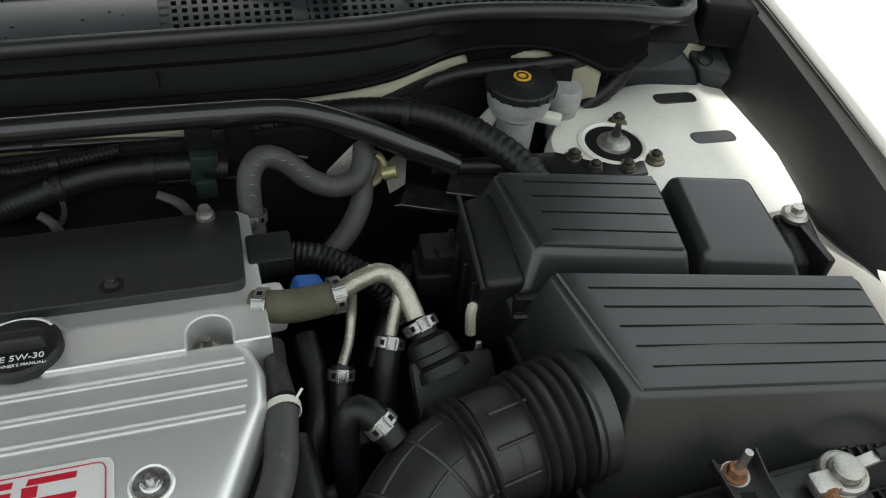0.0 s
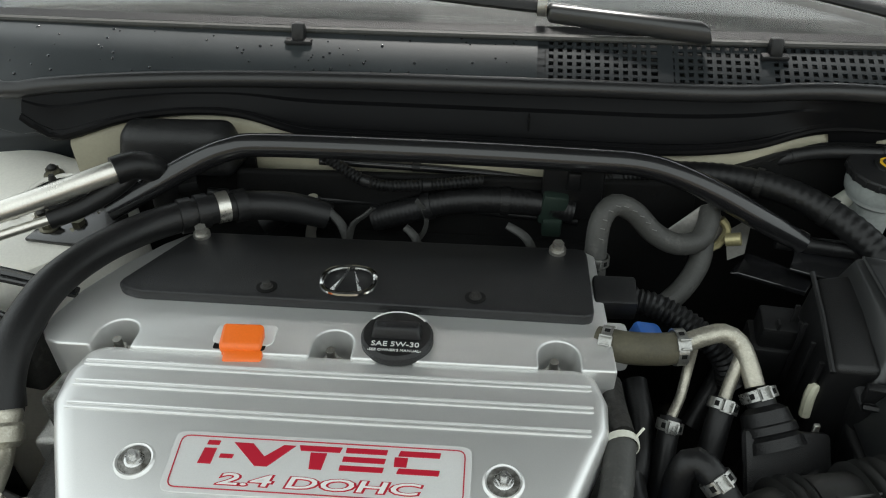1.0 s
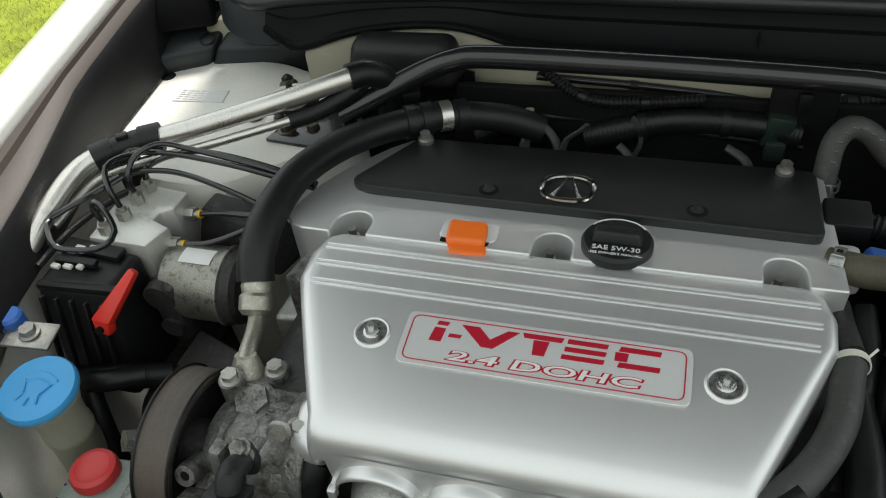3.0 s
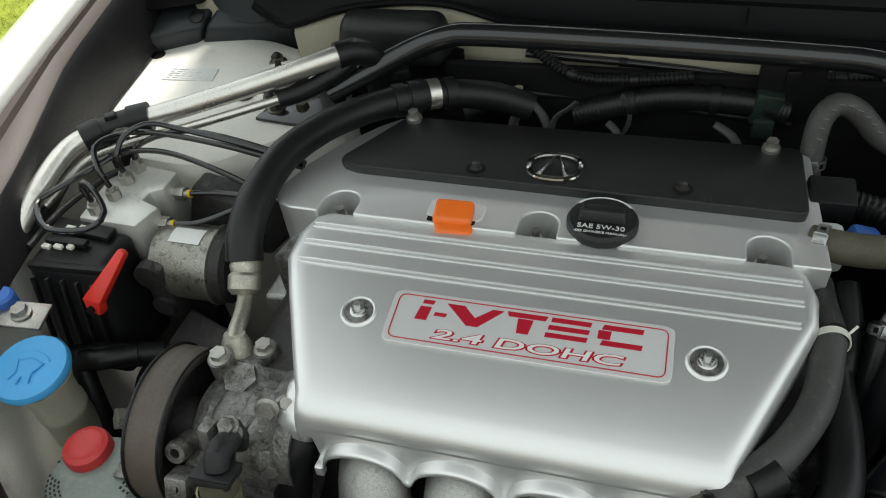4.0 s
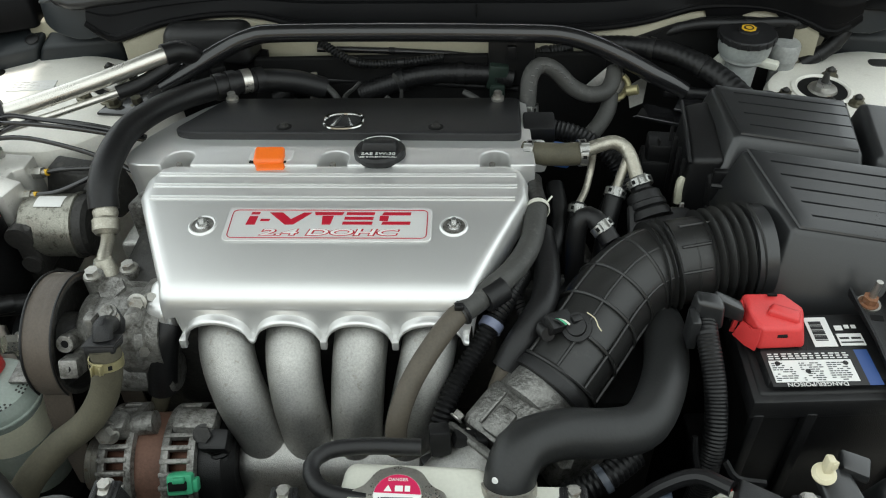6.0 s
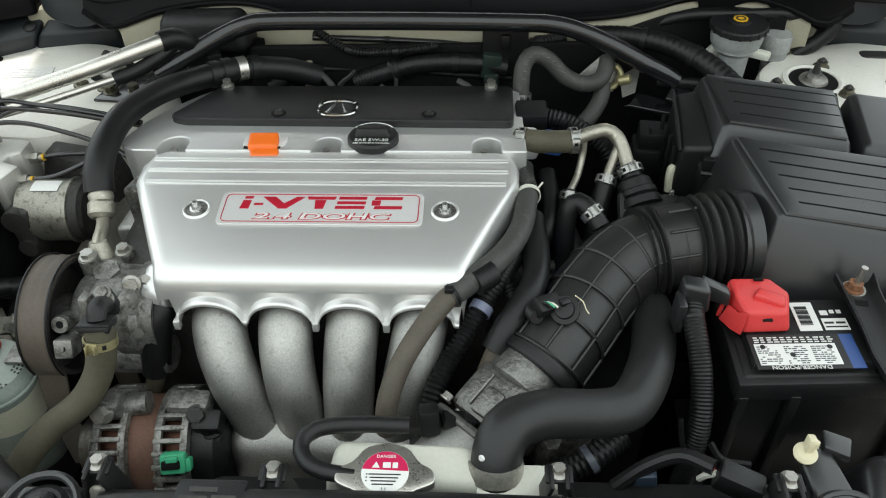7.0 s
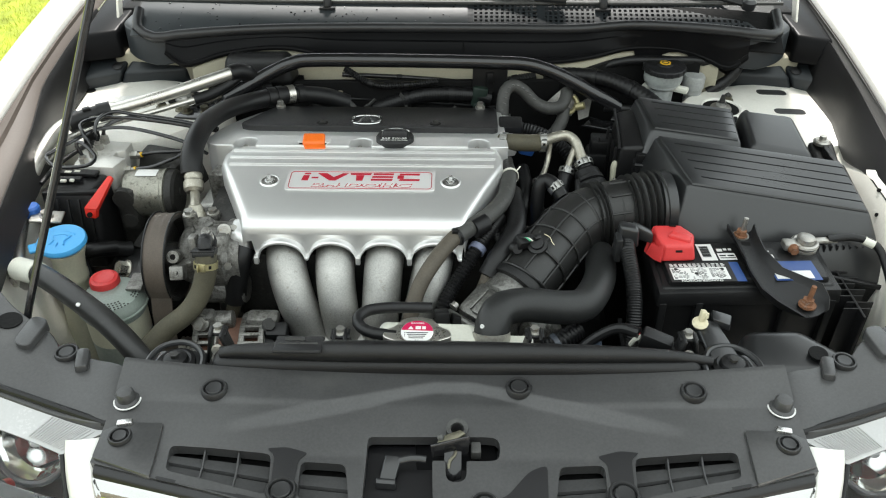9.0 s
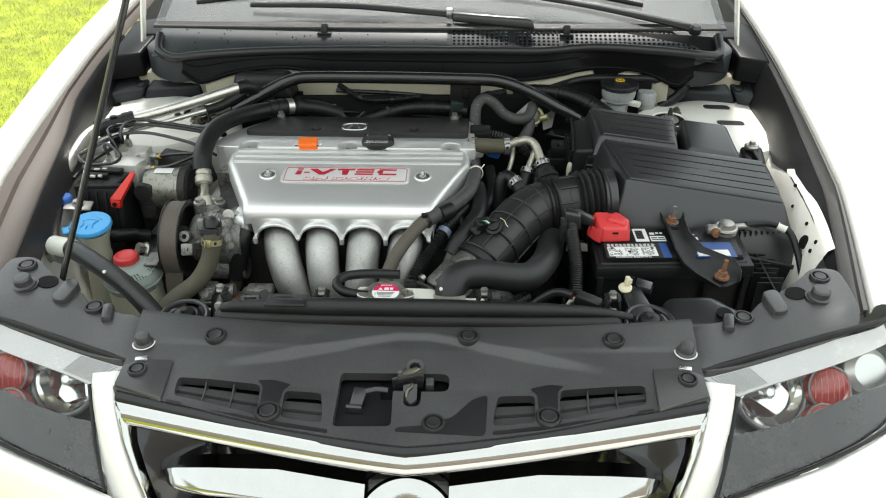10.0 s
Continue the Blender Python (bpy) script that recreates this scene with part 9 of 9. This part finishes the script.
part("elbow", join(tube([(-0.449, 0.342, 0.750), (-0.446, 0.326, 0.765), (-0.4440, 0.314, 0.769), (-0.443, 0.306, 0.760)], (0.0115, 0.0125, 0.0125), 20), box((-0.4435, 0.3040, 0.7590), (0.042, 0.030, 0.004), 0.0015, (-20, 0, 2)), box((-0.4435, 0.3030, 0.7530), (0.039, 0.032, 0.011), 0.003, (-20, 0, 2)), box((-0.4435, 0.3140, 0.7520), (0.004, 0.030, 0.012), 0.001, (-20, 0, 0))), SATIN, pump, "black plastic inlet elbow with a square collar")
part("flange_bolt", hexbolt((-0.4495, 0.3500, 0.7640), (0, -0.6, 0.8), 0.0085, 0.010, 0.0105), ALU, pump, "dull flange bolt")
BX, BW, BY, BZ, BR = -0.564, 0.036, 0.387, 0.678, 0.0865
part("pulley", lathe_closed((BX + 0.001, BY, BZ), (1, 0, 0), [(0.030, 0.004), (0.066, 0.010), (BR - 0.012, 0.002), (BR - 0.004, 0.0), (BR - 0.004, BW), (BR - 0.010, BW), (BR - 0.014, 0.016), (0.062, 0.018), (0.030, 0.014)], 48), GRIME, pump, "dark steel belt pulley")
part("pulley_hub", lathe((BX, BY, BZ), (1, 0, 0), [(0.032, -0.004), (0.032, 0.03), (0.024, 0.045)], 24), GRIME, pump, "pulley hub")
belt = thing("drive_belt", (-0.575, 0.4, 0.55), "worn brown-black ribbed drive belt round the pulley", "drive belt")


def belt_sheet():
    """A belt over the pulley's top that runs down on both sides."""
    wrap = [(BY + BR * math.cos(radians(a)), BZ + BR * math.sin(radians(a))) for a in range(205, -11, -8)]
    path = [(0.285, 0.46), (0.286, 0.50), (0.289, 0.56), (0.297, 0.61)] + wrap + [(0.468, 0.60), (0.46, 0.45), (0.45, 0.30)]
    return thick(sheet([[(BX - 0.001 + (BW + 0.002) * i / 8, y, z + 0.0006 * math.cos(i * 2.2)) for i in range(9)] for y, z in path]), 0.004)


part("belt", belt_sheet(), mat("worn belt rubber", (0.085, 0.068, 0.054), 0.55, 0, 0.25, 20, 400, 0.2), belt)
for x in (BX - 0.002, BX + BW + 0.002):
    part("belt_edge", tube([(x, BY + (BR + 0.0015) * math.cos(radians(a)), BZ + (BR + 0.0015) * math.sin(radians(a))) for a in range(200, -11, -8)], 0.0018, 6, smooth=False), RUBBER, belt, "dark frayed belt edge")
alt = thing("alternator", (-0.45, 0.28, 0.42), "alternator with cast slotted housing and rusty core", "alternator")
AX = V((1, 0.06, 0.0))
part("core", lathe((-0.492, 0.277, 0.515), AX, [(0.072, 0), (0.072, 0.045)], 32), CORE, alt, "rusty brown iron core")
for x, s in ((-0.535, 1), (-0.45, 1)):
    hous = part("housing", lathe((x, 0.277, 0.515), AX, [(0.05, 0), (0.068, 0.006), (0.070, 0.012), (0.070, 0.042), (0.06, 0.046)], 32), COPPER, alt, "slotted cast end housing")
    for k in range(30):
        a = 2 * math.pi * k / 30
        part("fin", box((x + 0.022, 0.277 + 0.080 * math.cos(a), 0.515 + 0.080 * math.sin(a)), (0.040, 0.0068, 0.012), 0.0015, (math.degrees(a) + 90, 0, 3)), ALU, hous)
    part("housing_rim", join(lathe_closed((x, 0.277, 0.515), AX, [(0.07, -0.002), (0.083, 0), (0.085, 0.004), (0.085, 0.010), (0.076, 0.010)], 36), lathe_closed((x + 0.036, 0.279, 0.515), AX, [(0.076, 0), (0.085, 0), (0.085, 0.009), (0.076, 0.011)], 36)), ALU, alt)
part("lug", join(rod((-0.515, 0.285, 0.595), (-0.465, 0.288, 0.60), 0.016, 18), box((-0.51, 0.275, 0.61), (0.03, 0.03, 0.03), 0.006), box((-0.41, 0.29, 0.595), (0.06, 0.035, 0.03), 0.008)), ALU, alt)
part("bolt", hexbolt((-0.517, 0.262, 0.612), (-0.2, -0.8, 0.5), 0.012, 0.014, 0.016), STEEL, alt)
part("bolt", hexbolt((-0.395, 0.27, 0.60), (0.2, -0.6, 0.7), 0.011, 0.012, 0.014), GRIME, alt)
part("rear_cover", lathe((-0.405, 0.28, 0.515), AX, [(0.07, 0), (0.068, 0.03), (0.05, 0.045)], 28), BLACK, alt, "black rear cover")
part("pulley", tube([(-0.572, 0.275, 0.515), (-0.535, 0.277, 0.515)], 0.035, 24, ribs=(0.008, 0.003)), STEEL, alt)
alt.location.x += 0.055 * U
alt.location.z += 0.012 * U
gc = thing("green_connector", (-0.40, 0.23, 0.52), "bright green plastic wiring connector on the alternator", "connector")
part("shell", join(box((-0.362, 0.214, 0.582), (0.034, 0.020, 0.028), 0.004, (-38, 0, 6)), box((-0.344, 0.215, 0.578), (0.010, 0.016, 0.018), 0.003, (-38, 0, 6)), box((-0.361, 0.210, 0.595), (0.016, 0.010, 0.008), 0.002, (-38, 0, 6))), GREEN, gc)
part("contacts", box((-0.363, 0.2050, 0.5885), (0.024, 0.006, 0.012), 0.002, (-38, 0, 6)), VOID, gc)
ht = thing("heater_pipe", (-0.335, 0.28, 0.5), "black corrugated wiring sleeve beside the alternator", "wiring")
part("sleeve", tube([(-0.325, 0.265, 0.59), (-0.322, 0.255, 0.56), (-0.322, 0.248, 0.53), (-0.325, 0.245, 0.48)], 0.015, 14, ribs=(0.008, 0.001)), RUBBER, ht)
part("boot", box((-0.326, 0.268, 0.598), (0.04, 0.03, 0.03), 0.006, (20, 0, 0)), BLACK, ht)

# ---- brake modulator and its lines ----
mod = thing("brake_modulator", (-0.74, 0.66, 0.6), "aluminium brake modulator block with motor and control plug", "brake modulator")
blk = [(-0.803, 0.612), (-0.716, 0.609), (-0.702, 0.648), (-0.732, 0.659), (-0.730, 0.675), (-0.714, 0.683), (-0.712, 0.719), (-0.786, 0.728), (-0.806, 0.711)]
part("block", prism(blk, 0.665, 0.746, 0.003, 2), mat("machined aluminium", (0.70, 0.69, 0.65), 0.42, 0.55, 0.08, 20, 400, 0.1, second=(0.42, 0.40, 0.36), amount=0.35), mod, "pale machined aluminium block")
part("lower_body", join(box((-0.745, 0.66, 0.60), (0.13, 0.11, 0.13), 0.015), box((-0.69, 0.60, 0.66), (0.04, 0.06, 0.10), 0.012), rod((-0.695, 0.585, 0.69), (-0.695, 0.57, 0.69), 0.022), rod((-0.69, 0.578, 0.64), (-0.69, 0.565, 0.64), 0.016)), GRIME, mod, "rough cast body")
part("motor", lathe((-0.702, 0.622, 0.676), (1, 0.02, 0), [(0.046, 0), (0.050, 0.004), (0.051, 0.012), (0.051, 0.080), (0.054, 0.082), (0.054, 0.088), (0.048, 0.092)], 36), mat("spotted zinc casting", (0.26, 0.255, 0.22), 0.36, 0.8, 0.35, 20, 500, 0.25, second=(0.05, 0.046, 0.036), amount=0.5, spots=110), mod, "round spotted zinc motor housing")
part("motor_cap", lathe((-0.612, 0.624, 0.676), (1, 0.02, 0), [(0.051, 0), (0.050, 0.014), (0.044, 0.02), (0.012, 0.021), (0.012, 0.024)], 32), GRIME, mod, "dark motor end cap")
part("motor_label", sheet([[(-0.675 + 0.045 * u, 0.622 + 0.0515 * math.cos(radians(a)), 0.676 + 0.0518 * math.sin(radians(a))) for u in (0, 1)] for a in range(75, 106, 6)]), PAPER, mod, "small white label with a square code")
plug = part("control_plug", hull([(-0.84, 0.50, 0.56), (-0.73, 0.50, 0.56), (-0.72, 0.60, 0.56), (-0.85, 0.60, 0.56)], [(-0.845, 0.535, 0.728), (-0.735, 0.545, 0.728), (-0.725, 0.61, 0.733), (-0.845, 0.615, 0.733)], 0.012, 3), BLACK, mod, "black control unit plug")
part("cover_frame", join(tube([(-0.85, 0.56, 0.735), (-0.84, 0.62, 0.742), (-0.815, 0.68, 0.747), (-0.79, 0.71, 0.75)], 0.005, 8), box((-0.79, 0.60, 0.738), (0.09, 0.02, 0.008), 0.002, (0, 0, -5)), box((-0.80, 0.575, 0.738), (0.06, 0.012, 0.008), 0.002)), BLACK, mod)
for x, y, w in ((-0.806, 0.596, 0.014), (-0.788, 0.599, 0.012), (-0.820, 0.560, 0.012), (-0.803, 0.562, 0.012), (-0.786, 0.564, 0.009)):
    part("contact", box((x, y, 0.741), (w, 0.007, 0.005), 0.001, (0, 0, -5)), MILK, plug, "pale connector contact")
for k in range(5):
    part("rib", box((-0.83 + 0.022 * k, 0.512, 0.66), (0.004, 0.008, 0.12), 0.001, (-14, 0, 0)), BLACK, plug)
part("lip", box((-0.785, 0.545, 0.722), (0.115, 0.012, 0.012), 0.003, (0, 0, 4)), BLACK, plug)
part("lever", join(hull([(-0.752, 0.520, 0.698), (-0.722, 0.516, 0.698), (-0.697, 0.566, 0.745), (-0.708, 0.570, 0.748)], [(-0.752, 0.508, 0.708), (-0.722, 0.504, 0.708), (-0.695, 0.556, 0.755), (-0.706, 0.560, 0.758)], 0.004, 2), hull([(-0.752, 0.522, 0.685), (-0.726, 0.518, 0.682), (-0.722, 0.522, 0.705), (-0.752, 0.526, 0.708)], [(-0.750, 0.506, 0.688), (-0.728, 0.503, 0.686), (-0.724, 0.508, 0.708), (-0.750, 0.510, 0.710)], 0.004, 2)), ORANGE_RED, mod, "orange-red locking lever")
part("lever_hole", lathe((-0.738, 0.5035, 0.697), (0, -0.9, 0.3), [(0.005, -0.002), (0.005, 0.003)], 12), VOID, mod)
PORTS = [(-0.782, 0.626, 0.746), (-0.773, 0.656, 0.746), (-0.772, 0.688, 0.746), (-0.769, 0.715, 0.746)]
for p in PORTS:
    part("line_nut", join(bevelled(lathe(p, (0, 0, 1), [(0.010, 0), (0.010, 0.014)], 6), 0.001, 1), lathe((p[0], p[1], p[2] + 0.012), (0, 0, 1), [(0.007, 0), (0.006, 0.008)], 12)), STEEL, mod, "plated brake line nut")
for p in ((-0.716, 0.702, 0.722), (-0.712, 0.646, 0.718)):
    part("line_nut", join(bevelled(lathe(p, (1, -0.1, 0.1), [(0.010, 0), (0.010, 0.02)], 6), 0.001, 1), lathe((p[0] + 0.018, p[1] - 0.002, p[2] + 0.002), (1, -0.1, 0.1), [(0.0065, 0), (0.006, 0.008)], 12)), STEEL, mod, "plated brake line nut")
    part("cap_ring", lathe((p[0] + 0.024, p[1] - 0.002, p[2] + 0.003), (1, -0.1, 0.1), [(0.006, 0), (0.006, 0.005)], 12), YELLOW, mod, "yellow line end")
LINES = ([(-0.782, 0.626, 0.765), (-0.789, 0.628, 0.785), (-0.785, 0.632, 0.793), (-0.765, 0.622, 0.788), (-0.742, 0.600, 0.776), (-0.745, 0.578, 0.772), (-0.765, 0.566, 0.772), (-0.810, 0.566, 0.772), (-0.845, 0.600, 0.774), (-0.838, 0.622, 0.776), (-0.80, 0.672, 0.782), (-0.772, 0.706, 0.784), (-0.71, 0.716, 0.782), (-0.62, 0.700, 0.770), (-0.55, 0.68, 0.755)],
         [(-0.773, 0.656, 0.765), (-0.783, 0.662, 0.79), (-0.800, 0.690, 0.803), (-0.785, 0.722, 0.80), (-0.74, 0.738, 0.796), (-0.64, 0.738, 0.786), (-0.52, 0.728, 0.77)],
         [(-0.772, 0.688, 0.765), (-0.774, 0.692, 0.788), (-0.768, 0.715, 0.806), (-0.745, 0.742, 0.808), (-0.70, 0.748, 0.798), (-0.60, 0.742, 0.785), (-0.52, 0.730, 0.775)],
         [(-0.769, 0.715, 0.765), (-0.762, 0.722, 0.783), (-0.725, 0.742, 0.793), (-0.68, 0.752, 0.793), (-0.60, 0.748, 0.783), (-0.52, 0.734, 0.772)],
         [(-0.688, 0.700, 0.726), (-0.655, 0.702, 0.730), (-0.60, 0.70, 0.735), (-0.57, 0.705, 0.74), (-0.54, 0.69, 0.735)],
         [(-0.684, 0.644, 0.722), (-0.650, 0.650, 0.724), (-0.605, 0.67, 0.735), (-0.58, 0.69, 0.742), (-0.56, 0.68, 0.735)])
for pts in LINES:
    h = thing("brake_line", pts[0], "thin black-coated steel brake line", "brake line", "brake lines")
    part("line", tube(pts, 0.0040, 10), PIPE_BLACK, h)
sb = thing("modulator_bracket", (-0.65, 0.70, 0.66), "dark dusty bracket under the brake lines", "bracket")
part("bracket", join(hull([(-0.72, 0.70, 0.64), (-0.58, 0.68, 0.64), (-0.56, 0.74, 0.64), (-0.70, 0.76, 0.64)], [(-0.70, 0.715, 0.722), (-0.585, 0.695, 0.712), (-0.575, 0.735, 0.716), (-0.69, 0.748, 0.728)], 0.006, 2), box((-0.62, 0.72, 0.68), (0.02, 0.08, 0.05), 0.004)), GRIME, sb)
lb = thing("line_bracket", (-0.80, 0.46, 0.68), "small plated bracket with a bolt", "bracket")
part("plate", box((-0.805, 0.468, 0.715), (0.06, 0.04, 0.005), 0.002, (0, 8, 10)), STEEL, lb)
part("bolt", hexbolt((-0.805, 0.468, 0.718), (0, 0, 1), 0.010, 0.011, 0.013), STEEL, lb)
hn = thing("taped_wiring", (-0.70, 0.45, 0.6), "black taped wiring bundle under the control plug", "wiring")
part("cable", tube([(-0.70, 0.50, 0.62), (-0.74, 0.475, 0.63), (-0.765, 0.47, 0.62), (-0.745, 0.44, 0.57), (-0.73, 0.42, 0.50), (-0.73, 0.40, 0.42)], 0.014, 12), RUBBER, hn)
part("cable", tube([(-0.68, 0.52, 0.60), (-0.74, 0.49, 0.62), (-0.80, 0.49, 0.60)], 0.017, 12), RUBBER, hn)
md = thing("body_mount", (-0.66, 0.50, 0.5), "dusty engine mount with a cast bracket", "engine mount")
part("dome", lathe((-0.645, 0.50, 0.50), (0, 0, 1), [(0.075, 0), (0.075, 0.06), (0.065, 0.085), (0.03, 0.095)], 28), DUSTY, md)
part("bracket", box((-0.61, 0.54, 0.60), (0.14, 0.06, 0.02), 0.006, (20, 0, -20)), GRIME, md)
part("bolt", hexbolt((-0.64, 0.40, 0.64), (-0.6, -0.5, 0.5), 0.014, 0.02, 0.018), ALU_TUBE, md)
